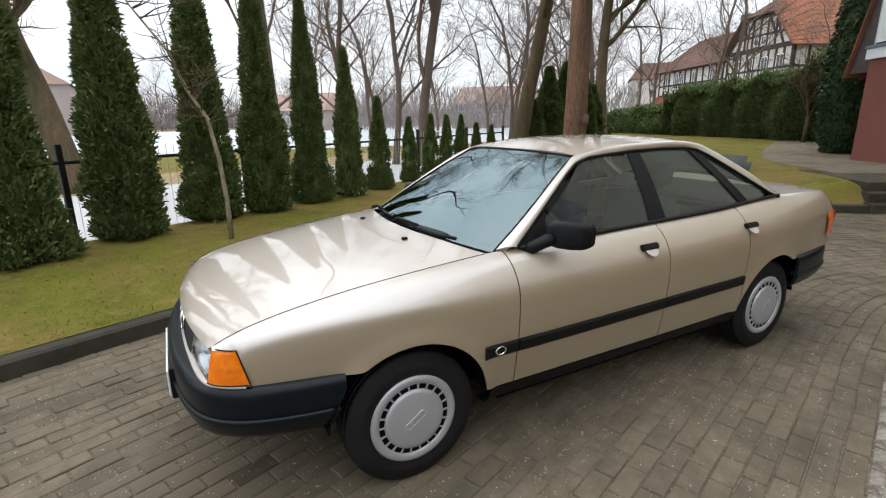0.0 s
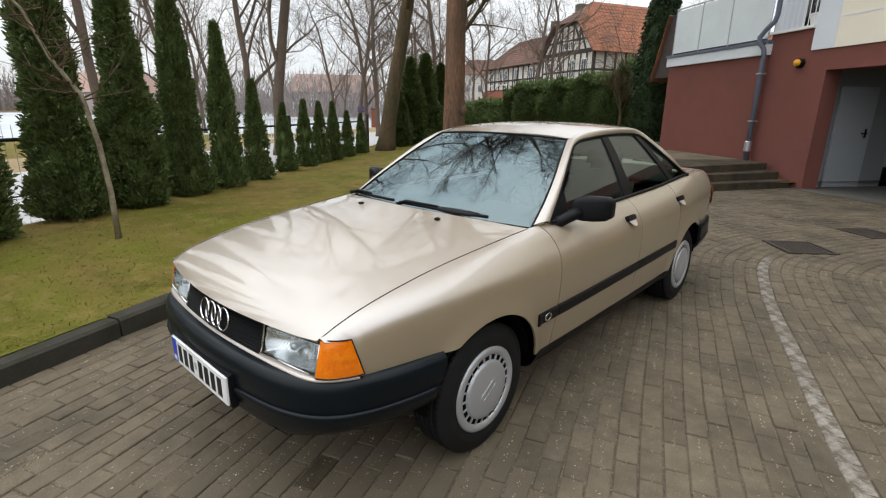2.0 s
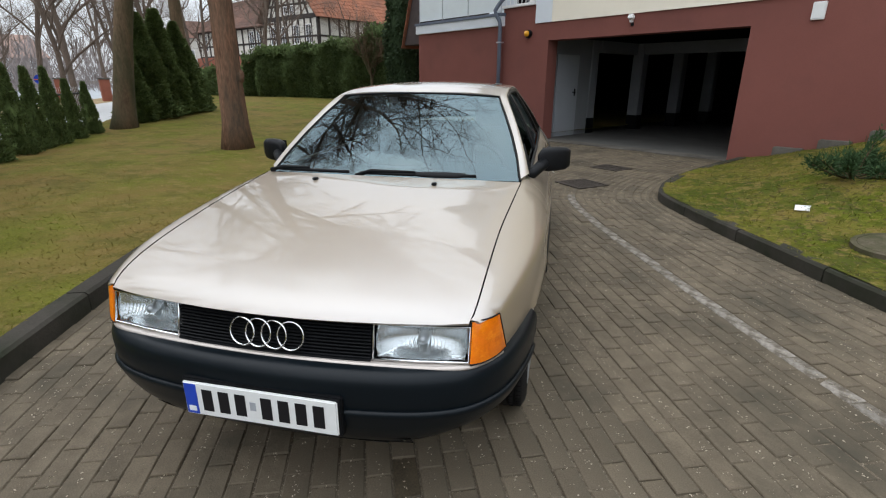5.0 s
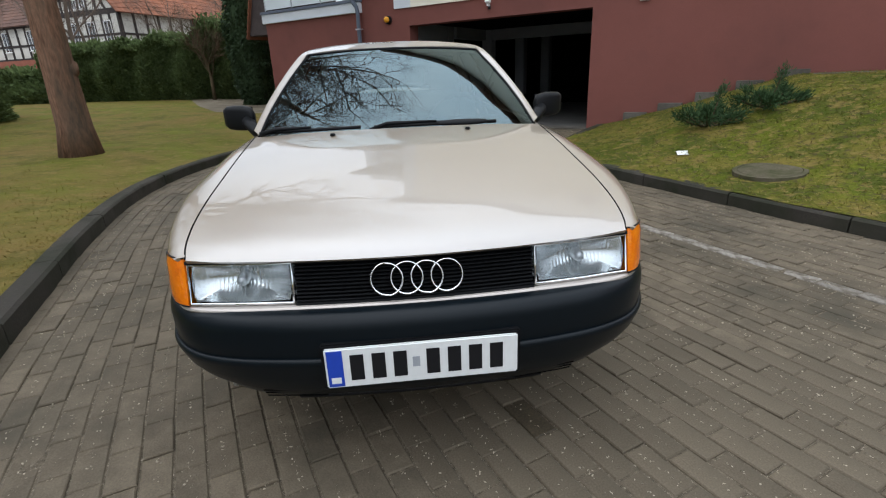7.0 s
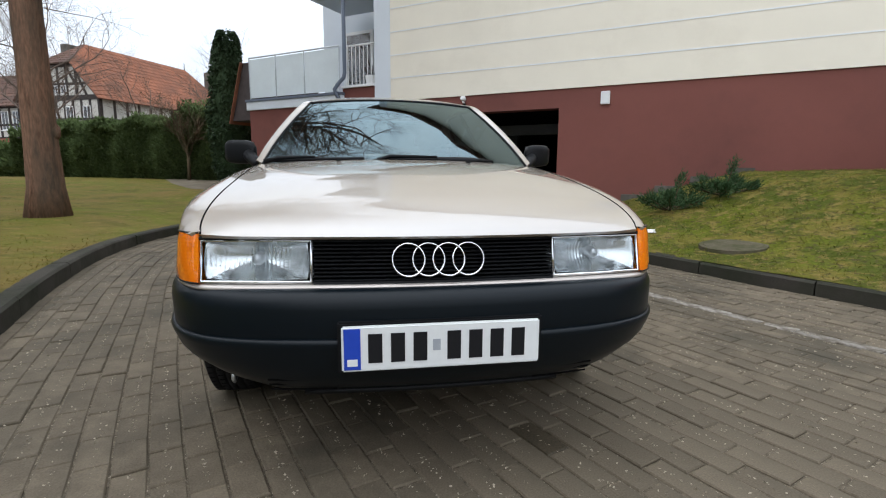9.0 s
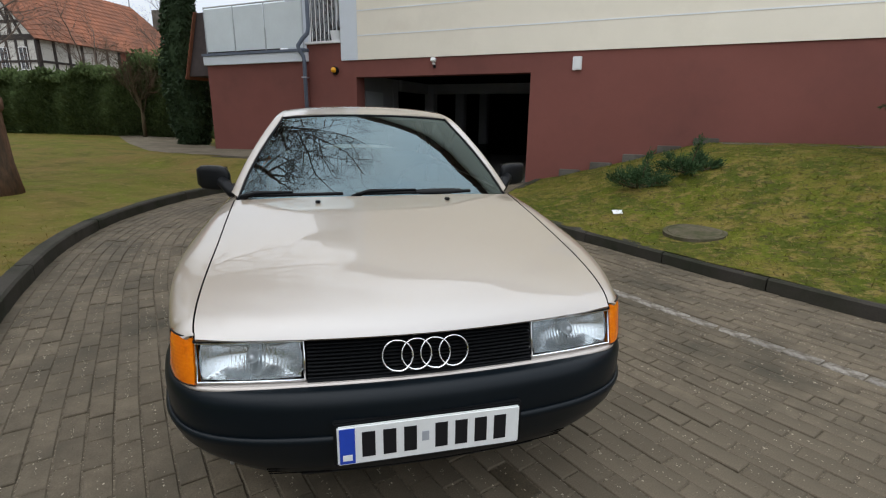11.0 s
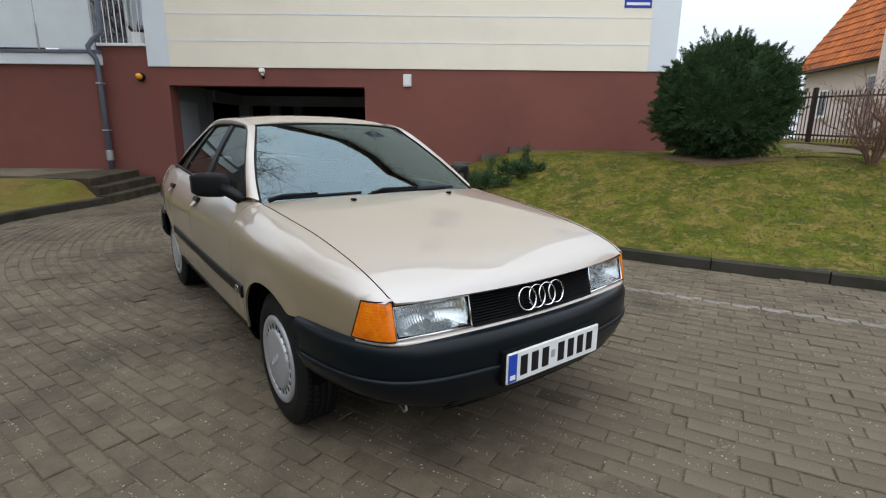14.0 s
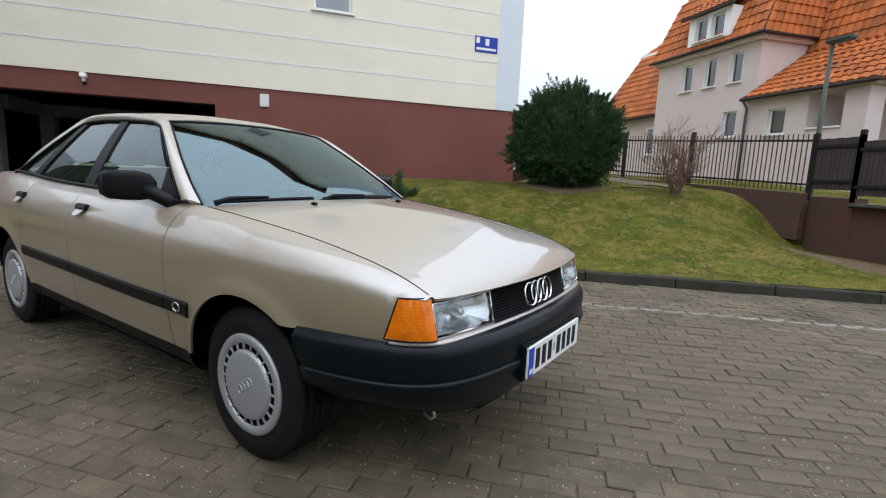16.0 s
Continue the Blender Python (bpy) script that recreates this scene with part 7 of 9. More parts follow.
def leaf_mesh(name, pos, axis, length, width, mat, parent, droop=0.0, label="", flat=False):
    """Many small kite-shaped leaves, each a folded pair of triangles, in one mesh."""
    n = len(pos)
    axis = axis / np.linalg.norm(axis, axis=1)[:, None]
    rnd = RNG.normal(size=(n, 3))
    side = np.cross(axis, rnd * 0.22 + np.array([0, 0, 1.0]) if flat else rnd)
    side /= np.linalg.norm(side, axis=1)[:, None]
    length = np.broadcast_to(length, n)[:, None]
    width = np.broadcast_to(width, n)[:, None]
    tip = pos + axis * length - np.array([0, 0, 1.0]) * droop * length
    mid = pos + axis * length * 0.5
    verts = np.empty((n * 4, 3))
    verts[0::4] = pos
    verts[1::4] = mid + side * width
    verts[2::4] = tip
    verts[3::4] = mid - side * width
    me = bpy.data.meshes.new(name)
    me.vertices.add(n * 4)
    me.vertices.foreach_set("co", verts.ravel())
    me.loops.add(n * 4)
    me.loops.foreach_set("vertex_index", np.arange(n * 4, dtype=np.int32))
    me.polygons.add(n)
    me.polygons.foreach_set("loop_start", np.arange(0, n * 4, 4, dtype=np.int32))
    me.update(calc_edges=True)
    me.materials.append(mat)
    ob = new(name, me)
    if parent:
        ob.parent = parent
    if label:
        ob["label"] = label
    return ob


def lumps(a, z, seed, amount):
    return 1 + amount * np.array([noise.noise(Vector((math.cos(t) * 1.6 + seed, math.sin(t) * 1.6, h * 2.1))) for t, h in zip(a, z)])


def thuja_mesh(seed, h, r, count, mat=THUJA):
    """A slim conifer about h tall: trunk, dark core, crown of upright sprays."""
    t = thing("thuja", "dense dark green columnar thuja in the lakeside hedge row", "conifer", pose(0, 0, 0), group="thuja row")
    part("trunk", tube(bmesh.new(), [(0, 0, -0.15), (0.01, 0, 0.1), (0.0, 0.01, h * 0.6)], [0.06, 0.05, 0.02], 8), BARK, t, smooth=True)

    def rad(u):
        return r * np.minimum(1.0, (u / 0.03) ** 0.5 * 0.3 + 0.72) * np.clip(1.02 - u, 0, 1) ** 0.78 * (1.0 + 0.10 * np.sin(u * 11 + seed))

    tufts = count // 34
    tz = np.repeat(RNG.random(tufts) ** 1.15, 34)
    ta = np.repeat(RNG.random(tufts) * 2 * np.pi, 34)
    count = len(tz)
    z = np.clip(tz + RNG.normal(size=count) * 0.050 / h, 0, 1)
    a = ta + RNG.normal(size=count) * 0.12
    rr = rad(z) * lumps(a, z * h, seed, 0.30) * (0.72 + 0.36 * np.repeat(RNG.random(tufts), 34) - 0.22 * RNG.random(count) ** 2 - 0.5 * np.abs(a - ta))
    pos = np.stack([rr * np.cos(a), rr * np.sin(a), 0.03 + z * h * 0.97], 1)
    ax = np.stack([np.cos(a) * 0.9, np.sin(a) * 0.9, np.full(count, 0.75)], 1) + RNG.normal(size=(count, 3)) * 0.45
    leaf_mesh("crown", pos, ax, RNG.uniform(0.05, 0.12, count), RNG.uniform(0.009, 0.020, count), mat, t, 0.1)
    bm = bmesh.new()
    lathe(bm, [(0.02, 0.02)] + [(float(rad(np.array(u))) * 0.58, 0.04 + u * h * 0.95) for u in np.linspace(0.0, 0.98, 16)] + [(0.005, h)], 14, "z")
    part("core", bm, mat, t, "shaded inner growth", True)
    return t


THUJAS = [(0.45, -4.65, 4.1, 1.0), (-0.5, -4.25, 4.1, 1.0), (-1.54, -3.90, 4.05, 1.0), (-2.62, -3.64, 4.1, 1.02), (-3.74, -3.29, 3.9, 0.94), (-4.37, -2.81, 3.7, 0.88), (-5.26, -2.49, 3.45, 0.80),
          (-5.92, -2.07, 2.55, 0.74), (-6.80, -1.77, 1.78, 0.64), (-8.02, -1.44, 1.40, 0.58), (-8.74, -1.10, 1.46, 0.58), (-9.34, -0.82, 1.42, 0.56), (-9.83, -0.53, 1.42, 0.56), (-10.47, -0.21, 1.18, 0.52), (-11.1, 0.15, 1.1, 0.48)]
proto = [thuja_mesh(1.3, 3.9, 0.56, 36000), thuja_mesh(4.1, 3.7, 0.54, 36000), thuja_mesh(8.7, 1.6, 0.40, 9000)]
protoh = [3.9, 3.7, 1.6]
protor = [0.56, 0.54, 0.40]
used = set()
for i, (x, y, h, w) in enumerate(THUJAS):
    k = 2 if h < 2.6 else i % 2
    sc = (w * 0.82 / 2 / protor[k], w * 0.82 / 2 / protor[k], h * 0.95 / protoh[k])
    m = pose(x, y, lawn_z(x, y) - 0.02, 0, 0, i * 67) @ Matrix.Diagonal((*sc, 1))
    if k not in used:
        used.add(k)
        proto[k].matrix_basis = m
    else:
        c = copy_thing(proto[k], pose(0, 0, 0))
        c.matrix_basis = m

# clump of taller thujas past the trees
for i, (x, y, h, w) in enumerate(((-13.3, 1.75, 2.6, 1.3), (-13.9, 2.3, 2.75, 1.3), (-14.6, 2.9, 2.5, 1.25), (-12.7, 1.3, 1.7, 1.0), (-15.4, 3.3, 2.1, 1.2))):
    c = copy_thing(proto[i % 2], pose(0, 0, 0))
    c["label"] = "broad dark thuja in the clump behind the trees"
    c["group"] = "thuja clump"
    c.matrix_basis = pose(x, y, lawn_z(x, y) - 0.02, 0, 0, i * 50) @ Matrix.Diagonal((w / 1.1, w / 1.1, h / protoh[i % 2], 1))


# ivy-clad column by the terrace
iv = thing("ivy_column", "tall narrow conifer smothered in dark ivy", "conifer", pose(-12.6, 9.55, lawn_z(-12.6, 9.5) - 0.05))
part("trunk", tube(bmesh.new(), [(0, 0, 0), (0.02, 0, 2.0), (0, 0, 4.6)], [0.18, 0.14, 0.04], 8), BARK, iv, smooth=True)
n = 9000
z = RNG.random(n)
a = RNG.random(n) * 2 * np.pi
rr = 0.72 * np.minimum(1, 0.55 + z * 1.2) * np.clip(1.03 - z, 0, 1) ** 0.35 * lumps(a, z * 5, 3.3, 0.35) * (0.75 + 0.3 * RNG.random(n))
pos = np.stack([rr * np.cos(a), rr * np.sin(a), 0.05 + z * 4.85], 1)
ax = np.stack([np.cos(a), np.sin(a), -0.3 + 0 * a], 1) + RNG.normal(size=(n, 3)) * 0.6
leaf_mesh("crown", pos, ax, RNG.uniform(0.07, 0.13, n), RNG.uniform(0.03, 0.05, n), IVY, iv, 0.3)
part("core", lathe(bmesh.new(), [(0.3, 0.02), (0.5, 0.8), (0.55, 2.5), (0.42, 4.0), (0.02, 4.8)], 14, "z"), IVY, iv, "shaded inner growth", True)

# ball-shaped yew on the bank
BX, BY = 4.68, 5.86
bush = thing("yew_bush", "large rounded dark green yew bush on the grass bank", "bush", pose(BX, BY, bank_z(BX, BY) - 0.06) @ Matrix.Diagonal((0.94, 0.94, 0.95, 1)))
for i in range(5):
    a = i * 1.3
    part("stem", tube(bmesh.new(), [(0.05 * math.cos(a), 0.05 * math.sin(a), 0), (0.2 * math.cos(a), 0.2 * math.sin(a), 0.3), (0.6 * math.cos(a), 0.6 * math.sin(a), 0.9)], [0.05, 0.04, 0.02], 7), BARK, bush, smooth=True)
def yew_radius(v):
    """Lumpy outline: full at the shoulders, drawn in towards the foot."""
    q = Vector(v)
    foot = 1.16 * (1 - 0.03 * smooth01((-q.z - 0.35) / 0.6))
    return foot * (1 + 0.10 * noise.noise(q * 2.3) + 0.10 * noise.noise(q * 5.0 + Vector((3, 1, 2))))


n = 9000
d = RNG.normal(size=(n, 3))
d /= np.linalg.norm(d, axis=1)[:, None]
shell = (0.74 + 0.13 * RNG.random(n)) * np.array([yew_radius(v) for v in d])
pos = d * shell[:, None] * np.array([1.01, 1.01, 0.97]) + np.array([0, 0, 0.95])
pos[:, 2] = np.maximum(pos[:, 2], 0.08 + 0.1 * RNG.random(n))
ax = d * np.array([0.8, 0.8, 0.5]) + np.array([0, 0, 0.45]) + RNG.normal(size=(n, 3)) * 0.4
leaf_mesh("crown", pos, ax, RNG.uniform(0.06, 0.14, n), RNG.uniform(0.008, 0.016, n), YEW, bush)
# feathery sprays standing out and up, each a tapering plume of needles
n, per = 1300, 100
d = RNG.normal(size=(n, 3))
d /= np.linalg.norm(d, axis=1)[:, None]
d = d[d[:, 2] > -0.95]
n = len(d)
root = d * (np.array([yew_radius(v) for v in d]) * RNG.uniform(0.72, 0.86, n))[:, None] * np.array([1.01, 1.01, 0.97]) + np.array([0, 0, 0.95])
way = d * np.array([0.85, 0.85, 0.55]) + np.outer(np.where(d[:, 2] < -0.3, 0.15, 0.50), [0, 0, 1]) + RNG.normal(size=(n, 3)) * 0.22
way /= np.linalg.norm(way, axis=1)[:, None]
reach = RNG.uniform(0.13, 0.26, n) + 0.10 * (RNG.random(n) > 0.9)
u = RNG.random((n, per)) ** 0.9
wide = (0.030 * (1 - u) + 0.004)[:, :, None]
pos = (root[:, None, :] + way[:, None, :] * (u * reach[:, None])[:, :, None] + RNG.normal(size=(n, per, 3)) * wide).reshape(-1, 3)
ax = np.repeat(way, per, axis=0) * 0.9 + RNG.normal(size=(n * per, 3)) * 0.42
keep = pos[:, 2] > 0.06
leaf_mesh("young_growth", pos[keep], ax[keep], RNG.uniform(0.035, 0.065, int(keep.sum())), RNG.uniform(0.0032, 0.0062, int(keep.sum())), YEW, bush, label="tufted dark green shoots")["kind"] = "stuff"
bm = bmesh.new()
bmesh.ops.create_icosphere(bm, subdivisions=4, radius=1.0)
for v in bm.verts:
    q = v.co.copy()
    v.co = Vector((q.x * 0.72, q.y * 0.72, max(q.z * 0.74, -0.78))) * yew_radius(q) + Vector((0, 0, 0.95))
part("core", bm, YEW, bush, "shaded inner growth", True)


# bare earth under the yew
rows = []
for i in range(9):
    r = [(BX + (0.12 * i) * (1 + 0.22 * noise.noise(Vector((math.cos(a) * 1.6, math.sin(a) * 1.6, 4)))) * math.cos(a), BY + (0.12 * i) * (1 + 0.22 * noise.noise(Vector((math.cos(a) * 1.6, math.sin(a) * 1.6, 4)))) * math.sin(a)) for a in [2 * math.pi * q / 48 for q in range(49)]]
    rows.append(r)
soil = grid_mesh("soil", rows, lambda x, y: bank_z(x, y) + 0.016 - 0.018 * smooth01((math.hypot(x - BX, y - BY) - 0.7) / 0.3), SOIL)
tagged(soil, "bare brown earth under the yew bush", "soil", kind="structure")

# earth washed down to the retaining wall
LX, LY = 6.75, 1.75
rows = []
for i in range(9):
    rows.append([(LX + 0.085 * i * (1 + 0.35 * noise.noise(Vector((math.cos(a) * 1.4, math.sin(a) * 1.4, 8)))) * math.cos(a), LY + 0.19 * i * (1 + 0.35 * noise.noise(Vector((math.cos(a) * 1.4, math.sin(a) * 1.4, 8)))) * math.sin(a)) for a in [2 * math.pi * q / 40 for q in range(41)]])
litter = grid_mesh("soil", rows, lambda x, y: bank_z(x, y) + 0.016 - 0.03 * smooth01((math.hypot((x - LX) / 0.68, (y - LY) / 1.5) - 0.7) / 0.3), SOIL)
tagged(litter, "bare earth and leaf litter beside the retaining wall", "soil", kind="structure")


# pale trodden ground below the fence
PX, PY = 6.66, 6.0
rows = []
for i in range(8):
    rows.append([(PX + 0.035 * i * (1 + 0.4 * noise.noise(Vector((math.cos(a) * 1.7, math.sin(a) * 1.7, 2)))) * math.cos(a) - 0.14 * 0.20 * i * math.sin(a), PY + 0.20 * i * (1 + 0.3 * noise.noise(Vector((math.cos(a) * 1.7, math.sin(a) * 1.7, 2)))) * math.sin(a)) for a in [2 * math.pi * q / 40 for q in range(41)]])
trod = grid_mesh("trodden_path", rows, lambda x, y: bank_z(x, y) + 0.020 - 0.03 * smooth01((math.hypot((x - PX) / 0.26, (y - PY) / 1.4) - 0.7) / 0.3), PATH_MAT)
tagged(trod, "pale trodden strip of bare ground below the fence", "path", kind="structure")
tw = thing("fallen_twig", "dark fallen twig lying on the grass bank", "twig", pose(5.72, 4.85, bank_z(5.72, 4.85) + 0.05, 0, 0, -40))
part("stem", tube(bmesh.new(), [(-0.35, 0, 0), (-0.1, 0.03, 0.012), (0.15, 0.0, 0.008), (0.38, 0.05, 0.0)], [0.012, 0.014, 0.010, 0.005], 6), BARK, tw, smooth=True)


# the clipped conifer hedge beyond the lawn
def hedge_block(name, label, a, b, h0, h1, depth, count, mat, leaf=(0.12, 0.26)):
    a, b = Vector(a), Vector(b)
    L = (b - a).length
    t = thing(name, label, "hedge", pose(a.x, a.y, 0, 0, 0, math.degrees(math.atan2(b.y - a.y, b.x - a.x))))

    def base(u):
        p = a + (b - a) * u
        return lawn_z(p.x, p.y) - 0.05

    u = RNG.random(count)
    def height(x):
        return (h0 + (h1 - h0) * x) * (1 + 0.30 * noise.noise(Vector((x * L * 0.45, 3.1, 0))) + 0.20 * noise.noise(Vector((x * L * 1.3, 7.7, 0))))

    hh = np.array([height(x) for x in u])
    v = RNG.random(count)
    top = RNG.random(count) < 0.3
    bulge = np.array([noise.noise(Vector((x * L * 1.3, z * 1.6, 9.0))) for x, z in zip(u, v)])
    y = np.where(top, RNG.uniform(-0.5, 0.5, count) * depth, -depth / 2 * (0.92 + 0.60 * bulge) * np.sin(np.clip(v * 2.4 + 0.6, 0, 2.6)) ** 0.4)
    back = RNG.random(count) < 0.12
    y = np.where(back & ~top, -y, y)
    z = np.where(top, hh * (0.90 + 0.1 * bulge + 0.16 * RNG.random(count) ** 3), hh * v)
    zb = np.array([base(x) for x in u])
    pos = np.stack([u * L, y, z + zb], 1)
    ax = np.stack([RNG.normal(size=count) * 0.5, np.where(top, 0, -0.8) + RNG.normal(size=count) * 0.4, 0.7 + RNG.normal(size=count) * 0.4], 1)
    leaf_mesh("crown", pos, ax, RNG.uniform(*leaf, count), RNG.uniform(leaf[0] * 0.25, leaf[1] * 0.28, count), mat, t)
    rows = []
    for i in range(40):
        x = i / 39
        hq = height(x) * 0.86
        zb0 = base(x)
        rows.append([(x * L, -depth * 0.20, zb0), (x * L, -depth * 0.20, zb0 + hq * 0.88), (x * L, -depth * 0.12, zb0 + hq), (x * L, depth * 0.35, zb0 + hq), (x * L, depth * 0.4, zb0)])
    part("core", sheet(bmesh.new(), rows), mat, t, "shaded inner growth", True)
    return t


hedge_block("hedge", "tall clipped dark green conifer hedge behind the lawn", (-22.5, 8.2), (-14.6, 12.4), 1.75, 2.9, 1.9, 52000, HEDGE_GREEN, (0.08, 0.18))
hedge_block("hedge", "low olive-green hedge behind the lawn", (-33.0, 4.6), (-22.5, 8.2), 0.95, 1.2, 1.6, 9000, HEDGE_GREEN)


# ---- bare trees ----
def tree_mesh(seed, height, radius, levels=5, lean=(0, 0), spread=0.75, fork=0.34, twigs=True, first=0.3, sides=9, wob=0.06, limbs=6, stout=1.0):
    """A leafless tree as two meshes: the trunk with its limbs, and the fine twigs."""
    rnd = random.Random(seed)
    trunk, fine = bmesh.new(), bmesh.new()

    def grow(p, d, length, r, lvl):
        n = 16 if lvl == 0 else 5 if lvl < 2 else 3
        pts, rs = [p], [r * (1.5 if lvl == 0 else 1)]
        for i in range(n):
            k = (i + 1) / n
            j = wob * (1 + lvl * 0.9) * (0.5 if lvl == 0 else 1)
            d = (d + Vector((rnd.gauss(0, j), rnd.gauss(0, j), rnd.gauss(0, j * 0.6) + (0.05 if lvl else 0.02)))).normalized()
            p = p + d * length / n
            pts.append(p)
            rs.append(r * (1 - (0.40 if lvl == 0 else 0.55) * k) + (0.4 * r * math.exp(-length * k / 0.45) if lvl == 0 else 0))
        tube(trunk if lvl < 3 else fine, pts, rs, max(3, sides - 2 * lvl), lvl == 0)
        if lvl >= levels:
            return
        kids = {0: limbs, 1: 6, 2: 5, 3: 5, 4: 4}.get(lvl, 3)
        for c in range(kids):
            f = (first if lvl == 0 else 0.22) + (1 - (first if lvl == 0 else 0.22)) * (c + rnd.random()) / kids
            i = min(int(f * n), n - 1)
            q = pts[i].lerp(pts[i + 1], f * n - i)
            rr = rs[i] + (rs[i + 1] - rs[i]) * (f * n - i)
            dd = (pts[i + 1] - pts[i]).normalized()
            side = dd.cross(Vector((rnd.gauss(0, 1), rnd.gauss(0, 1), rnd.gauss(0, 1)))).normalized()
            nd = (dd * (1 - spread * rnd.uniform(0.6, 1.1)) + side * spread * rnd.uniform(0.75, 1.15) + Vector((0, 0, 0.22))).normalized()
            grow(q, nd, length * rnd.uniform(0.42, 0.66) * (1.0 if lvl else 0.8), max(0.0035 * stout, rr * rnd.uniform(0.42, 0.62) * stout), lvl + 1)
        grow(pts[-1], d, length * 0.55, rs[-1] * 0.9, lvl + 1)

    grow(Vector((0, 0, -0.15)), Vector((lean[0], lean[1], 1)).normalized(), height * fork * 1.6, radius, 0)
    return trunk, fine


def bare_tree(name, label, m, group="", mat=BARK, **kw):
    t = thing(name, label, "tree", m, group)
    trunk, fine = tree_mesh(**kw)
    part("trunk", trunk, mat, t, "", True)
    tw = part("twig_growth", fine, mat, t, "bare winter twigs")
    tw["kind"] = "stuff"
    return t


red_tree = bare_tree("bare_tree", "stout leafless tree with reddish ridged bark on the lawn", pose(-7.4, 1.9, lawn_z(-7.4, 1.9), 0, 0, 40), seed=5, height=17, radius=0.215, lean=(0.038, 0.017), first=0.46, spread=0.8, levels=5, sides=14, wob=0.025, mat=RED_BARK, limbs=10, stout=1.28)
bm = bmesh.new()
bmesh.ops.create_icosphere(bm, subdivisions=3, radius=0.12)
for v in bm.verts:
    v.co *= 1 + 0.35 * noise.noise(v.co * 9)
    v.co.z *= 1.3
bm.transform(pose(0.135, 0.03, 1.25))
part("burl", bm, RED_BARK, red_tree, "knotty burl", True)
bare_tree("bare_tree", "leaning leafless tree with mossy bark on the lawn", pose(-11.65, 0.8, lawn_z(-11.65, 0.8), 0, 0, 0), seed=11, height=13, radius=0.215, lean=(0.05, 0.16), first=0.45, levels=5, sides=12, wob=0.03)
bare_tree("bare_tree", "tall leafless tree behind the hedge clump", pose(-18.5, 4.2, 0.5, 0, 0, 200), seed=23, height=13, radius=0.24, lean=(0.0, 0.10), first=0.5, levels=5, sides=10)
bare_tree("bare_tree", "leaning leafless lakeside tree with smooth brown trunk", pose(-8.2, -9.8, -0.1, 0, 0, 0), seed=31, height=12, radius=0.32, lean=(-0.12, -0.34), first=0.4, levels=4, sides=10)

# the leaning sapling
sp = thing("sapling", "thin crooked leafless sapling in the lawn", "tree", pose(-2.6, -2.37, lawn_z(-2.6, -2.37)))
L0 = Vector((0.147, -0.985, 0))
trunk_pts = [Vector((0, 0, -0.05)), L0 * 0.0 + Vector((0, 0, 0.45)), L0 * 0.03 + Vector((0, 0, 0.9)), L0 * 0.10 + Vector((0, 0, 1.32)), L0 * 0.28 + Vector((0, 0, 1.62)), L0 * 0.42 + Vector((0, 0, 2.0)), L0 * 0.75 + Vector((0, 0, 2.45)), L0 * 1.0 + Vector((0, 0, 2.95))]
part("trunk", tube(bmesh.new(), trunk_pts, [0.032, 0.026, 0.024, 0.022, 0.017, 0.013, 0.009, 0.005], 8), YOUNG_BARK, sp, smooth=True)
bm = bmesh.new()
rnd = random.Random(3)
for i in range(46):
    k = rnd.uniform(2.6, 6.9)
    j = int(k)
    p = trunk_pts[j].lerp(trunk_pts[j + 1], k - j)
    d = Vector((rnd.gauss(0, 1), rnd.gauss(0, 1), rnd.uniform(-0.1, 0.7))).normalized()
    pts = [p]
    ln = rnd.uniform(0.25, 0.75)
    for q in range(4):
        d = (d + Vector((rnd.gauss(0, 0.25), rnd.gauss(0, 0.25), rnd.gauss(0.05, 0.2)))).normalized()
        pts.append(pts[-1] + d * ln / 4)
    tube(bm, pts, [0.008, 0.006, 0.004, 0.003, 0.002], 4, False)
    for _ in range(3):
        d2 = (d + Vector((rnd.gauss(0, 0.7), rnd.gauss(0, 0.7), rnd.gauss(0, 0.5)))).normalized()
        tube(bm, [pts[2], pts[2] + d2 * 0.12, pts[2] + d2 * 0.22 + Vector((0, 0, 0.02))], [0.004, 0.003, 0.0015], 3, False)
tw = part("twig_growth", bm, BARK, sp, "fine bare twigs")
tw["kind"] = "stuff"

# leafless shrub by the fence
sh = thing("bare_shrub", "leafless reddish shrub in front of the fence", "shrub", pose(6.2, 4.55, bank_z(6.2, 4.55)) @ Matrix.Diagonal((0.84, 0.84, 0.84, 1)))
bm = bmesh.new()
rnd = random.Random(9)


def shrub_branch(bm, p, d, ln, r, lvl):
    pts = [p]
    for q in range(4):
        d = (d + Vector((rnd.gauss(0, 0.14), rnd.gauss(0, 0.14), rnd.gauss(0.03, 0.1)))).normalized()
        pts.append(pts[-1] + d * ln / 4)
    tube(bm, pts, [r, r * 0.85, r * 0.7, r * 0.55, r * 0.4], 4 if lvl else 6, False)
    if lvl < 3:
        for _ in range(5):
            q = rnd.randint(1, 4)
            nd = (d + Vector((rnd.gauss(0, 0.7), rnd.gauss(0, 0.7), rnd.gauss(0.1, 0.4)))).normalized()
            shrub_branch(bm, pts[q], nd, ln * rnd.uniform(0.4, 0.65), r * 0.5, lvl + 1)


for i in range(15):
    a = i * 0.7 + rnd.random()
    shrub_branch(bm, Vector((0.06 * math.cos(a), 0.06 * math.sin(a), -0.03)), Vector((0.30 * math.cos(a), 0.30 * math.sin(a), 1)).normalized(), rnd.uniform(0.75, 1.05), 0.015, 0)
part("branch_growth", bm, TWIG, sh, "tangled bare branches")["kind"] = "stuff"

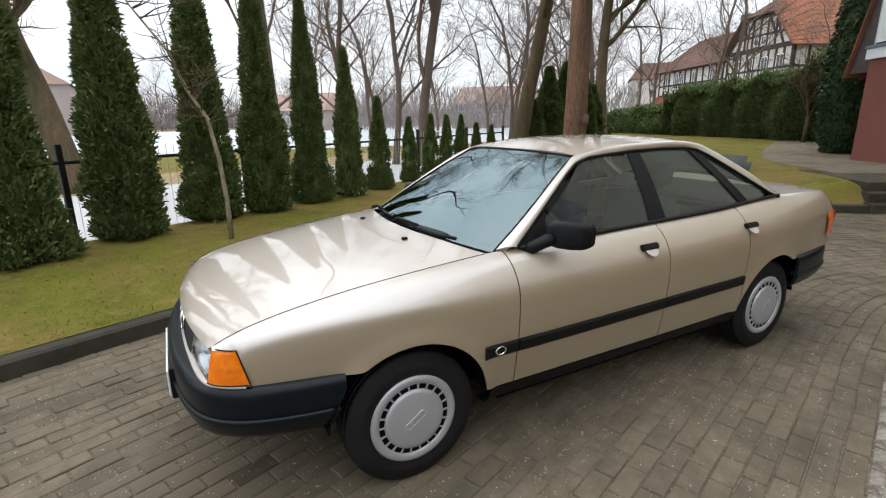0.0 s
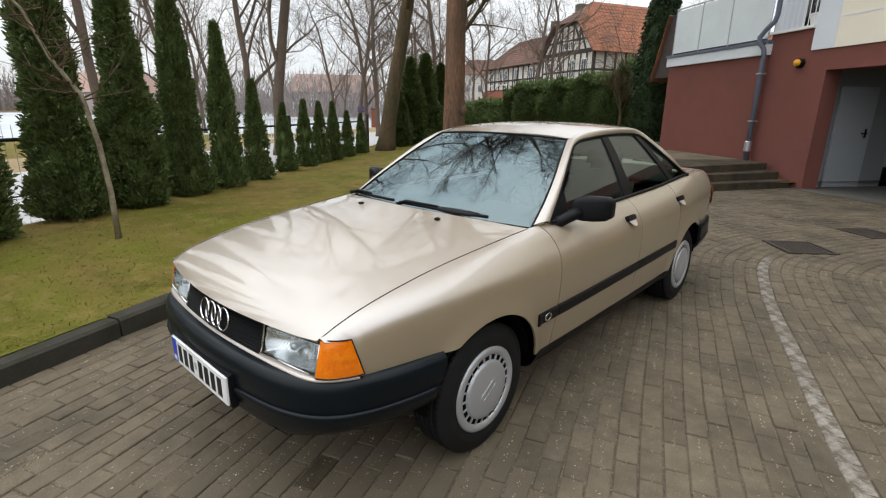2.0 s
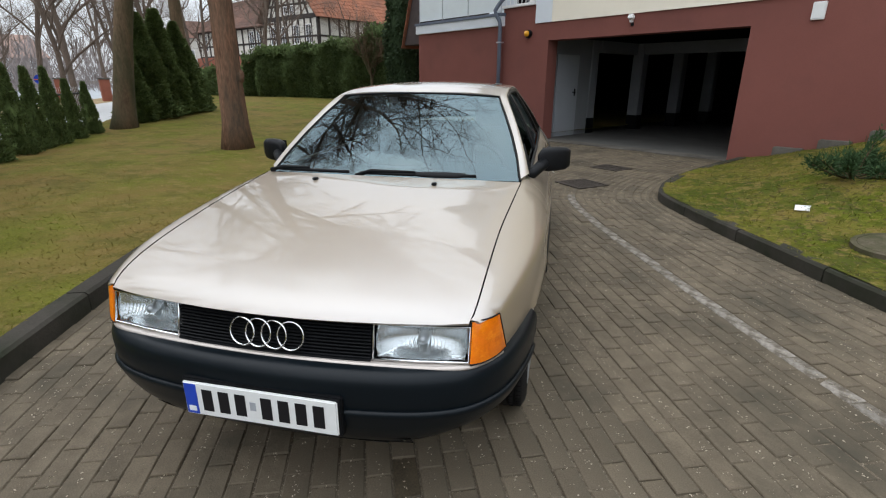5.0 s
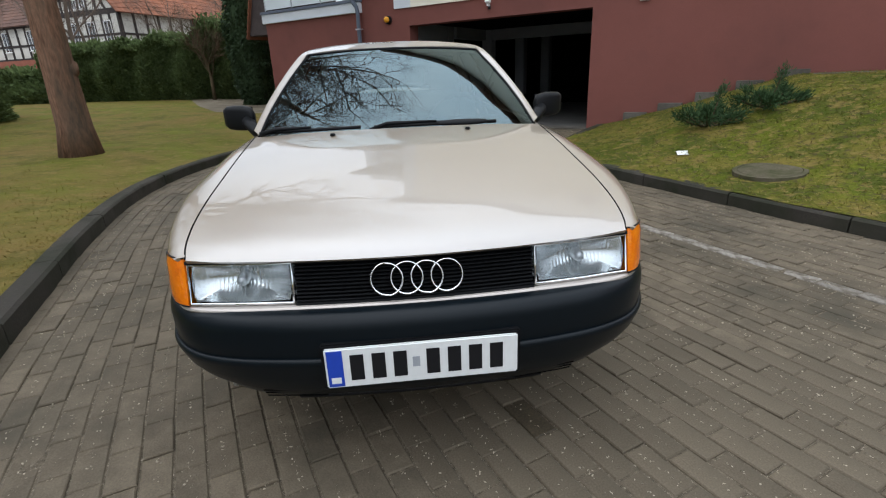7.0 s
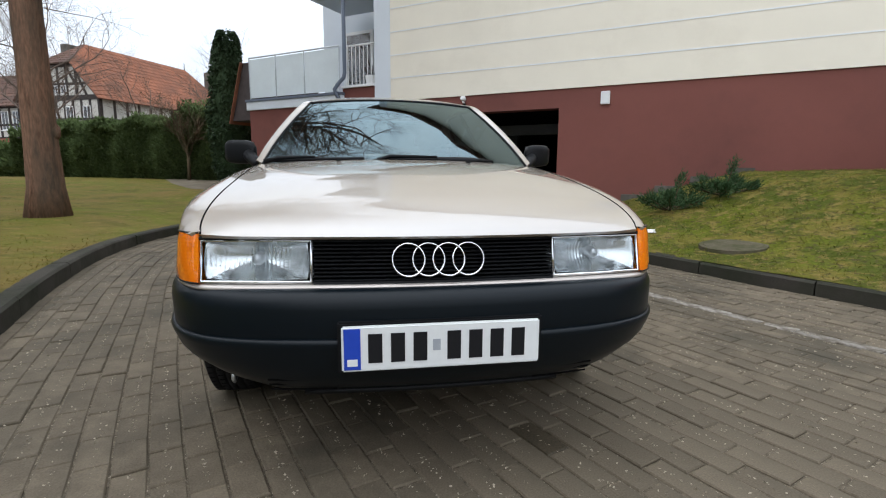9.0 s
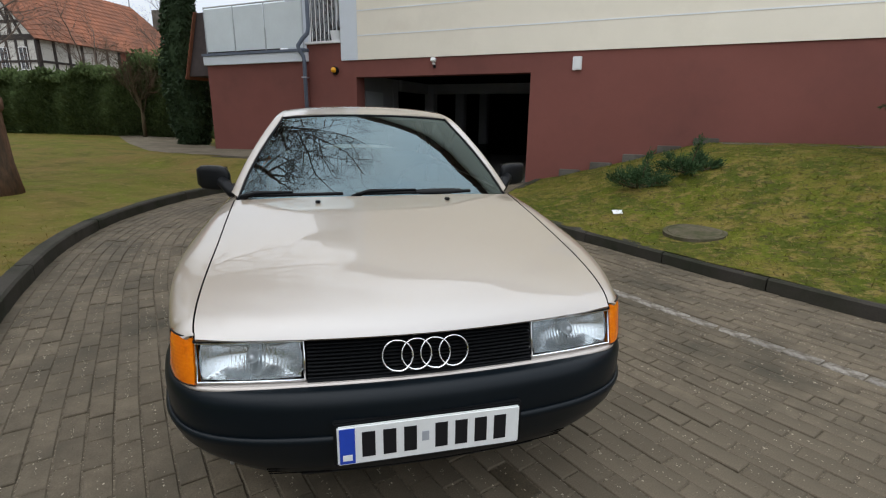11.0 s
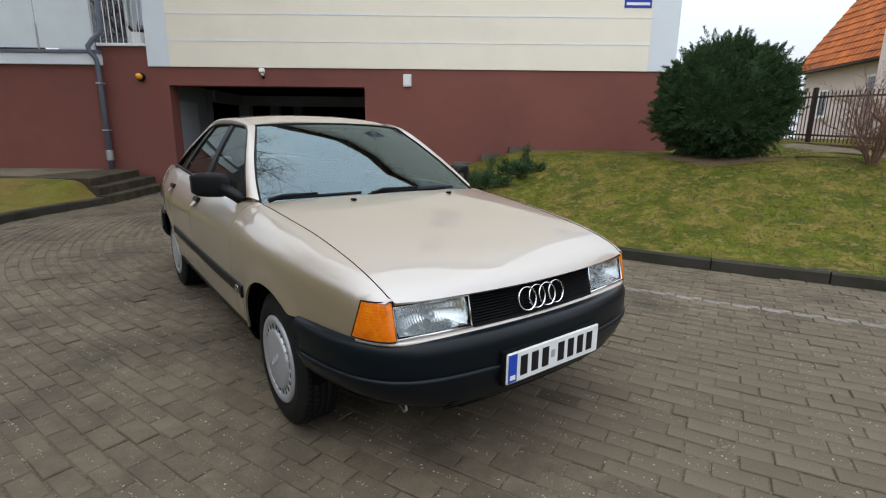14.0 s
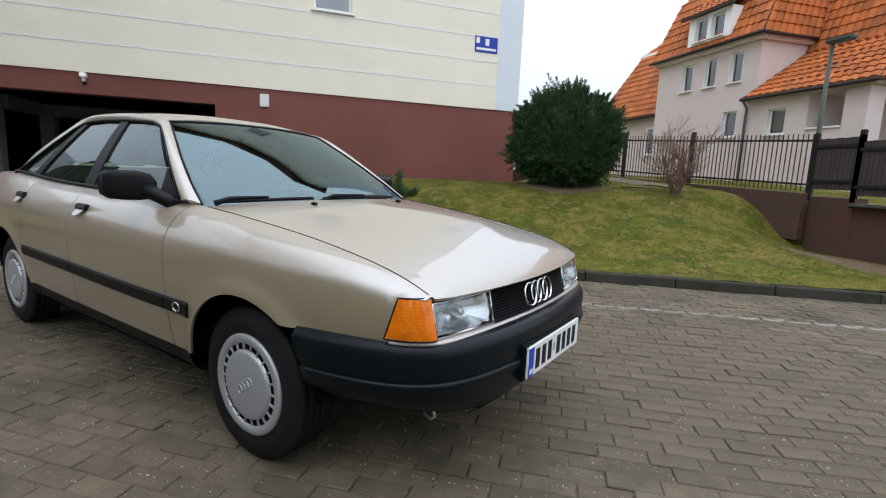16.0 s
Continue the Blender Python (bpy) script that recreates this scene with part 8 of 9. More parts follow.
# leafless ornamental tree before the hedge
shrub2 = thing("bare_shrub", "leafless thin brown ornamental tree before the hedge", "shrub", pose(-16.0, 10.35, lawn_z(-16.0, 10.35)))
part("trunk", tube(bmesh.new(), [(0, 0, -0.05), (0.02, 0.01, 0.5), (0.0, 0.03, 1.0)], [0.075, 0.06, 0.055], 8), BARK, shrub2, smooth=True)
bm = bmesh.new()
for i in range(7):
    a = i * 0.9
    shrub_branch(bm, Vector((0.0, 0.03, 0.75 + 0.04 * i)), Vector((0.42 * math.cos(a), 0.42 * math.sin(a), 1)).normalized(), rnd.uniform(1.0, 1.5), 0.030, 0)
part("branch_growth", bm, BARK, shrub2, "upright bare branches")["kind"] = "stuff"

# two dwarf pines on the bank
for (x, y, rx, hz) in ((0.80, 5.55, 0.44, 0.36), (1.42, 5.95, 0.42, 0.34)):
    pn = thing("dwarf_pine", "low spreading dwarf pine on the grass bank", "shrub", pose(x, y, bank_z(x, y)), group="dwarf pines")
    bm = bmesh.new()
    P, A = [], []
    for i in range(15):
        a = i * 2.4 + rnd.uniform(-0.5, 0.5)
        up = rnd.uniform(0.25, 0.7) if i else 1.25
        tip = Vector((rx * math.cos(a) * (1.15 - 0.7 * up), rx * math.sin(a) * (1.15 - 0.7 * up), hz * up))
        tube(bm, [(0, 0, -0.02), tip * 0.5 + Vector((0, 0, -0.03)), tip], [0.014, 0.011, 0.006], 5, False)
        for k in range(260):
            q = tip * rnd.uniform(0.45, 1.06) + Vector((rnd.gauss(0, 0.030), rnd.gauss(0, 0.030), rnd.gauss(0, 0.028)))
            P.append(q)
            A.append((q - tip * 0.6).normalized() + Vector((rnd.gauss(0, 0.6), rnd.gauss(0, 0.6), 0.5 + rnd.gauss(0, 0.5))))
    part("branch_growth", bm, BARK, pn)["kind"] = "stuff"
    leaf_mesh("needles", np.array(P), np.array(A), RNG.uniform(0.035, 0.075, len(P)), RNG.uniform(0.004, 0.008, len(P)), YEW, pn, label="dark green needles")

def on_paths(x, y):
    """True on the footpath, the steps and past the building's line."""
    if y > 6.3 and x > -8.4:
        return True
    for (x0, y0), (x1, y1) in zip(PATH_LINE, PATH_LINE[1:]):
        d = Vector((x1 - x0, y1 - y0))
        u = min(1.0, max(0.0, (Vector((x - x0, y - y0))).dot(d) / d.length_squared))
        if (Vector((x - x0, y - y0)) - d * u).length < 1.1:
            return True
    return False


# turf: short blades near the drive, one mesh
def blades(name, pts, zs, size, label, mat=BLADES):
    n = len(pts)
    pos = np.column_stack([pts, zs - 0.004])
    ax = RNG.normal(size=(n, 3)) * np.array([0.9, 0.9, 0.12]) + np.array([0, 0, 0.22])
    ob = leaf_mesh(name, pos, ax, RNG.uniform(size * 0.5, size * 1.4, n), RNG.uniform(0.0016, 0.0040, n), mat, None, 0.2, flat=True)
    return tagged(ob, label, "grass", kind="stuff")


pts, zs = [], []
while len(pts) < 80000:
    s0 = RNG.uniform(5.5, 20.5)
    n0 = ROAD_L + 0.13 + 4.5 * RNG.random() ** 1.5
    x, y = on_course(s0, n0)
    if beyond_hedge(x, y) > 0.6:
        continue
    pts.append((x, y))
    zs.append(lawn_z(x, y))
for _ in range(110000):
    x, y = RNG.uniform(-16, 1.5), RNG.uniform(-4.6, 8.5)
    if off_course(x, y)[1] > ROAD_L + 0.13 and beyond_hedge(x, y) < 0.6 and not on_paths(x, y):
        pts.append((x, y))
        zs.append(lawn_z(x, y))
blades("grass", np.array(pts), np.array(zs), 0.035, "short patchy winter grass on the lawn", LAWN_BLADES)
pts, zs = [], []
for _ in range(330000):
    x, y = RNG.uniform(-1.6, 11.5), RNG.uniform(0.0, WALL_Y - 0.1)
    if off_course(x, y)[1] < ROAD_R - 0.055 and math.hypot(x - BX, y - BY) > 0.35 + 0.5 * RNG.random() and math.hypot(x - 1.48, y - 3.9) > 0.325:
        pts.append((x, y))
        zs.append(bank_z(x, y))
blades("grass", np.array(pts), np.array(zs), 0.055, "short mossy grass on the bank")


# ---- lake side and the far west ----
lf = thing("lakeside_fence", "black metal fence with thin upright wires behind the thujas", "fence", pose(0, 0, 0))
for k in np.arange(-4.0, 13.0, 2.35):
    p = HEDGE_A + HEDGE_D * k + HEDGE_N * 0.62
    part("post", boxed((-0.03, -0.03, -0.1), (0.03, 0.03, 1.30), 0.006, pose(p.x, p.y, 0, 0, 0, math.degrees(math.atan2(HEDGE_D.y, HEDGE_D.x)))), BLACK_METAL, lf)
for z in (0.12, 1.10):
    a, b = HEDGE_A - HEDGE_D * 4.0 + HEDGE_N * 0.62, HEDGE_A + HEDGE_D * 12.3 + HEDGE_N * 0.62
    part("rail", rod(bmesh.new(), (a.x, a.y, z), (b.x, b.y, z), 0.022, n=6), BLACK_METAL, lf)
for k in np.arange(-4.0, 12.3, 0.10):
    p = HEDGE_A + HEDGE_D * k + HEDGE_N * 0.62
    part("bar", rod(bmesh.new(), (p.x, p.y, 0.0), (p.x, p.y, 1.25), 0.0032, n=4, caps=False), STEEL, lf)

# bare trees further off: a few kinds, repeated
kinds = []
for i, (h, r, lv) in enumerate(((13, 0.125, 4), (11, 0.10, 4), (15, 0.15, 4))):
    t = bare_tree("bare_tree", "distant leafless grey-brown tree", pose(0, 0, 0), "distant bare trees", seed=60 + i, height=h, radius=r, first=0.25, levels=lv, sides=7, spread=0.62, wob=0.09)
    for c in t.children:
        c.data.materials[0] = BARK_FAR
    kinds.append(t)
rnd = random.Random(44)
spots = [(-14.0, -7.2), (-21.7, -5.9), (-24.0, -2.5), (-27.5, 1.5), (-31.0, -9.0), (-20.5, 0.5)]
for i in range(13):
    d = rnd.uniform(28, 66)
    ang = math.radians(rnd.uniform(170, 203))
    spots.append((2 + d * math.cos(ang), d * math.sin(ang)))
for i in range(26):
    q = rnd.uniform(98, 122)
    k = rnd.uniform(-30, 170)
    p = HEDGE_A + HEDGE_D * k + HEDGE_N * q
    spots.append((p.x, p.y))
for i in range(10):
    spots.append((rnd.uniform(-52, -36), rnd.uniform(12, 36)))
for i in range(6):
    p = HEDGE_A + HEDGE_D * rnd.uniform(11, 42) + HEDGE_N * rnd.uniform(2.5, 9)
    spots.append((p.x, p.y))
# an open stretch of sky over the water
spots = [p for p in spots if not (radians(182.0) < math.atan2(p[1], p[0] - 2.5) % (2 * math.pi) < radians(187.5) and math.hypot(p[0] - 2.5, p[1]) < 75)]
for i, (x, y) in enumerate(spots):
    s = rnd.uniform(0.85, 1.25)
    m = pose(x, y, -0.12 if beyond_hedge(x, y) > 1.5 else 0.2, rnd.uniform(-4, 4), rnd.uniform(-4, 4), rnd.uniform(0, 360)) @ Matrix.Diagonal((s, s, s, 1))
    if i < 3:
        kinds[i].matrix_basis = m
    else:
        c = copy_thing(kinds[i % 3], pose(0, 0, 0))
        c.matrix_basis = m

# thin brush of the far shore
n = 60000
k = RNG.uniform(-60, 230, n)
q = RNG.uniform(97, 128, n)
base = np.array([HEDGE_A.x, HEDGE_A.y]) + np.outer(k, np.array(HEDGE_D)) + np.outer(q, np.array(HEDGE_N))
hgt = 1.0 + 13.0 * RNG.random(n) ** 1.4
pos = np.column_stack([base, np.full(n, -0.2) + hgt * RNG.random(n) * 0.6])
ax = RNG.normal(size=(n, 3)) * np.array([0.35, 0.35, 0.1]) + np.array([0, 0, 1.0])
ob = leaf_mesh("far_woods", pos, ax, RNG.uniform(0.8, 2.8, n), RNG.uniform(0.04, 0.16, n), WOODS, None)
tagged(ob, "brown leafless woods on the far shore, haze mixed into their colour", "woods", kind="stuff")
n = 9000
ang = np.radians(RNG.uniform(166, 198, n))
dist = RNG.uniform(60, 90, n)
pos = np.column_stack([dist * np.cos(ang), dist * np.sin(ang), 5.0 * RNG.random(n) ** 1.6])
ax = RNG.normal(size=(n, 3)) * np.array([0.35, 0.35, 0.1]) + np.array([0, 0, 1.0])
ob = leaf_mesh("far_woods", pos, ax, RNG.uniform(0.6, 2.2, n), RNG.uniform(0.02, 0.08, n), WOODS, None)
tagged(ob, "brown leafless trees of the far park, haze mixed into their colour", "woods", kind="stuff")


# distant buildings across the park
def far_block(x, y, rot, w, d, h, wall, roof, label, floors=2, cols=5):
    t = thing("far_house", label, "house", pose(x, y, 0, 0, 0, rot), group="distant houses")
    part("wall", boxed((-w / 2, -d / 2, -0.3), (w / 2, d / 2, h)), wall, t)
    bm = bmesh.new()
    v = [bm.verts.new(p) for p in ((-w / 2 - 0.4, -d / 2 - 0.4, h), (w / 2 + 0.4, -d / 2 - 0.4, h), (w / 2 + 0.4, d / 2 + 0.4, h), (-w / 2 - 0.4, d / 2 + 0.4, h), (-w / 2 + 1.5, 0, h + d * 0.36), (w / 2 - 1.5, 0, h + d * 0.36))]
    for f in ((0, 1, 5, 4), (2, 3, 4, 5), (1, 2, 5), (3, 0, 4)):
        bm.faces.new([v[i] for i in f])
    part("roof", bm, roof, t)
    for f in range(floors):
        for c in range(cols):
            u = -w / 2 + w * (c + 0.5) / cols
            z = 1.0 + f * (h - 0.6) / floors
            for yy in (-d / 2,):
                wn_ = part("window", boxed((u - 0.5, yy - 0.05, z), (u + 0.5, yy + 0.02, z + 1.4)), WHITE_PAINT, t)
                part("pane", boxed((u - 0.4, yy - 0.07, z + 0.1), (u + 0.4, yy - 0.045, z + 1.3)), PANE, wn_)
    return t


far_block(-92, -40, 68, 18, 9, 3.4, HAZE_BRICK, HAZE_TILE, "distant long red brick house across the park")
far_block(-96, -3, 88, 16, 9, 4.2, HAZE_BRICK, HAZE_TILE, "distant red brick house in the park")
far_block(-92, 26.0, 82, 11, 8, 7.6, INFILL, TILE_OLD, "distant pale house with orange roof")
far_block(-40, -95, 20, 30, 10, 6.5, INFILL, TILE_OLD, "distant pale house across the lake", 2, 8)
far_block(-75, -80, 40, 26, 10, 7.5, HAZE_BRICK, HAZE_TILE, "distant red house across the lake", 2, 7)

# half-timbered house behind the hedge: its near corner at the origin, one side runs to -x, the other to +y
TH = thing("timber_house", "half-timbered house with pale infill and red tiled roofs", "house", pose(-49.9, 25.8, 0.6, 0, 0, 11))
part("ground_storey", boxed((-27, 0.02, -0.6), (-0.02, 36, 3.6)), RED_BRICK, TH, "red brick ground storey")
part("upper_storey", boxed((-10, 0.0, 3.6), (0.0, 19, 7.3)), INFILL, TH, "pale upper storey")
bm = bmesh.new()
rim = [(-10, 7.3), (0, 7.3), (-2.75, 10.4), (-7.25, 10.4)]
near, far = [bm.verts.new((x, 0.0, z)) for x, z in rim], [bm.verts.new((x, 0.3, z)) for x, z in rim]
bm.faces.new(near)
bm.faces.new(far[::-1])
for i in range(4):
    bm.faces.new((near[i], near[(i + 1) % 4], far[(i + 1) % 4], far[i]))
bmesh.ops.recalc_face_normals(bm, faces=bm.faces)
part("gable_wall", bm, INFILL, TH, "pale timbered gable")
part("west_wing", boxed((-27, 0.6, 3.6), (-10, 9, 6.9)), INFILL, TH, "pale wing with timber posts")
part("rear_wing", boxed((-9, 19, 3.6), (-0.3, 36, 7.0)), INFILL, TH, "pale rear wing")


def timber(x0, z0, x1, z1, y=-0.02, w=0.24):
    """A beam on the side that faces -y."""
    d = Vector((x1 - x0, 0, z1 - z0))
    part("beam", boxed((0, -0.05, -w / 2), (d.length, 0.03, w / 2), 0, pose(x0, y, z0, 0, -math.degrees(math.atan2(d.z, d.x)), 0)), TIMBER, TH)


def side_timber(y0, z0, y1, z1, x=0.02, w=0.24):
    """A beam on the side that faces +x."""
    d = Vector((y1 - y0, 0, z1 - z0))
    part("beam", boxed((0, -0.05, -w / 2), (d.length, 0.03, w / 2), 0, pose(x, y0, z0, 0, 0, 90) @ pose(0, 0, 0, 0, -math.degrees(math.atan2(d.z, d.x)), 0)), TIMBER, TH)


for z, w in ((3.7, 0.3), (5.3, 0.2), (7.3, 0.45)):
    timber(-10, z, 0, z, -0.03, w)
    side_timber(0, z, 19, z, 0.03, min(w, 0.3))
for x in np.linspace(-9.9, -0.1, 10):
    timber(x, 3.6, x, 7.3)
for y in np.linspace(0.1, 8.4, 7):
    side_timber(y, 3.6, y, 7.3)
for y in np.linspace(11.5, 18.9, 6):
    side_timber(y, 3.6, y, 7.3)
part("brick_bay", boxed((-0.2, 8.6, -0.5), (0.06, 11.2, 7.2)), RED_BRICK, TH, "red brick bay")
for x0, z0, x1, z1 in ((-9.8, 7.4, -7.3, 10.3), (-0.2, 7.4, -2.7, 10.3), (-7.3, 10.3, -2.7, 10.3), (-8.9, 8.6, -1.1, 8.6), (-7.3, 7.3, -7.3, 10.3), (-6.1, 7.3, -6.1, 10.3), (-5.0, 7.3, -5.0, 10.3),
                       (-3.9, 7.3, -3.9, 10.3), (-2.7, 7.3, -2.7, 10.3), (-8.6, 7.3, -7.4, 9.6), (-1.4, 7.3, -2.6, 9.6), (-7.2, 8.6, -6.2, 10.2), (-2.8, 8.6, -3.8, 10.2)):
    timber(x0, z0, x1, z1)
for z in (3.7, 5.0, 6.8):
    timber(-27, z, -10, z, 0.57, 0.22)
for x in np.linspace(-26.9, -10.2, 13):
    timber(x, 3.6, x, 6.9, 0.57)
for y in np.linspace(19.5, 35.5, 12):
    side_timber(y, 3.6, y, 7.0, -0.28)
for x in (-8.7, -6.5, -4.3, -2.1):
    small_window(TH, x, x + 0.95, 4.6, 6.5, -0.04)
for x in (-5.9, -4.8):
    small_window(TH, x + 0.1, x + 0.8, 7.7, 8.5, -0.04)
for x in (-25.6, -22.6, -21.2, -18.2, -14.2, -12.6):
    small_window(TH, x, x + 1.0, 4.5, 6.4, 0.56)
# roofs: the half-hipped main roof, the west wing, the rear wing with its small dormers
tiled_slope(TH, [(0.55, 3.0, 7.05), (0.55, 19.4, 7.05), (-5.0, 16.0, 13.0), (-5.0, 3.0, 13.0)], TILE_MID, 0.6, 0.5)
tiled_slope(TH, [(0.55, -0.6, 7.05), (0.55, 3.0, 7.05), (-5.0, 3.0, 13.0), (-2.6, -0.6, 10.43)], TILE_MID, 0.6, 0.5)
tiled_slope(TH, [(-10.55, 19.4, 7.05), (-10.55, 3.0, 7.05), (-5.0, 3.0, 13.0), (-5.0, 16.0, 13.0)], TILE_OLD, 0.6, 0.5)
tiled_slope(TH, [(-10.55, 3.0, 7.05), (-10.55, -0.6, 7.05), (-7.4, -0.6, 10.43), (-5.0, 3.0, 13.0)], TILE_OLD, 0.6, 0.5)
tiled_slope(TH, [(-7.4, -0.6, 10.43), (-2.6, -0.6, 10.43), (-4.9, 3.0, 13.0), (-5.1, 3.0, 13.0)], TILE_OLD, 0.6, 0.5)
tiled_slope(TH, [(0.55, 19.4, 7.05), (-10.55, 19.4, 7.05), (-5.1, 16.0, 13.0), (-4.9, 16.0, 13.0)], TILE_MID, 0.6, 0.5)
tiled_slope(TH, [(-27.6, -0.1, 6.8), (-8.0, -0.1, 6.8), (-8.0, 4.8, 10.9), (-24.5, 4.8, 10.9)], TILE_OLD, 0.6, 0.5)
tiled_slope(TH, [(-27.6, 9.6, 6.8), (-27.6, -0.1, 6.8), (-24.5, 4.7, 10.9), (-24.5, 4.9, 10.9)], TILE_OLD, 0.6, 0.5)
tiled_slope(TH, [(0.3, 18.0, 6.9), (0.3, 36.5, 6.9), (-4.6, 36.5, 11.3), (-4.6, 16.0, 11.3)], TILE_MID, 0.6, 0.5)
for y in (20.5, 25.0, 29.5):
    d = part("dormer", boxed((-2.4, y, 7.7), (-0.5, y + 1.5, 9.1), 0.02), WHITE_PAINT, TH, "small white dormer")
    part("dormer_pane", boxed((-0.52, y + 0.25, 7.95), (-0.47, y + 1.25, 8.9)), PANE, d)
    part("dormer_roof", boxed((-3.4, y - 0.2, 9.1), (-0.3, y + 1.7, 9.25), 0.02), TILE_OLD, d)
for x, y, z in ((-7.6, 2.5, 10.5), (-16.0, 4.6, 10.0), (-4.4, 18.6, 10.6), (-4.8, 33.0, 10.6)):
    part("chimney", boxed((x, y, z), (x + 0.9, y + 1.3, z + 2.6), 0.02), CONCRETE, TH, "grey rendered chimney")
for y in (3.0, 16.0):
    part("finial", rod(bmesh.new(), (-5, y, 12.9), (-5, y, 13.9), 0.06, 0.02), TIMBER, TH)

# low white railing beyond the lakeside fence
wf = thing("white_railing", "low white metal railing with upright bars in the park", "railing", pose(-22.25, -4.6, -0.1, 0, 0, 97))
for z in (0.12, 1.02):
    part("rail", boxed((0, -0.02, z), (3.2, 0.02, z + 0.05), 0.004), WHITE_PAINT, wf)
for i in range(17):
    part("bar", boxed((0.2 * i - 0.015, -0.015, 0.0), (0.2 * i + 0.015, 0.015, 1.10), 0), WHITE_PAINT, wf)

# round blue road sign and brick gate posts in the park
sg = thing("road_sign", "round blue road sign with a red cross on a grey pole", "sign", pose(-37.6, 0.74, -0.1))
part("pole", rod(bmesh.new(), (0, 0, 0), (0, 0, 1.7), 0.03), STEEL, sg)
part("disc", lathe(bmesh.new(), [(0.001, 0.0), (0.28, 0.0), (0.28, 0.02), (0.001, 0.02)], 24), SIGN_BLUE, sg).matrix_basis = pose(0.05, 0, 1.5, 0, 0, -90)
part("cross_bar", boxed((0.072, -0.25, 1.48), (0.08, 0.25, 1.52)), RED_LENS, sg)
gp = thing("gate_post", "red brick gate post in the park", "post", pose(-42.0, 2.0, -0.1), group="gate posts")
part("shaft", boxed((-0.3, -0.3, 0), (0.3, 0.3, 1.5), 0.01), RED_BRICK, gp)
part("cap", boxed((-0.36, -0.36, 1.5), (0.36, 0.36, 1.6), 0.02), CONCRETE, gp)
copy_thing(gp, pose(-42.3, 4.6, -0.1))


# ---- the paving blocks, last ----
def block_mesh(name, mat, l=0.1935, w=0.0940, h=0.03):
    bm = bmesh.new()
    e = 0.0042
    lo = [bm.verts.new((x, y, -h)) for x, y in ((-l / 2, -w / 2), (l / 2, -w / 2), (l / 2, w / 2), (-l / 2, w / 2))]
    mid = [bm.verts.new((x, y, -0.0045)) for x, y in ((-l / 2, -w / 2), (l / 2, -w / 2), (l / 2, w / 2), (-l / 2, w / 2))]
    top = [bm.verts.new((x, y, 0.0)) for x, y in ((-l / 2 + e, -w / 2 + e), (l / 2 - e, -w / 2 + e), (l / 2 - e, w / 2 - e), (-l / 2 + e, w / 2 - e))]
    for a, b in ((lo, mid), (mid, top)):
        for i in range(4):
            bm.faces.new((a[i], a[(i + 1) % 4], b[(i + 1) % 4], b[i]))
    bm.faces.new(top)
    me = bpy.data.meshes.new(name)
    bm.to_mesh(me)
    bm.free()
    me.materials.append(mat)
    return me


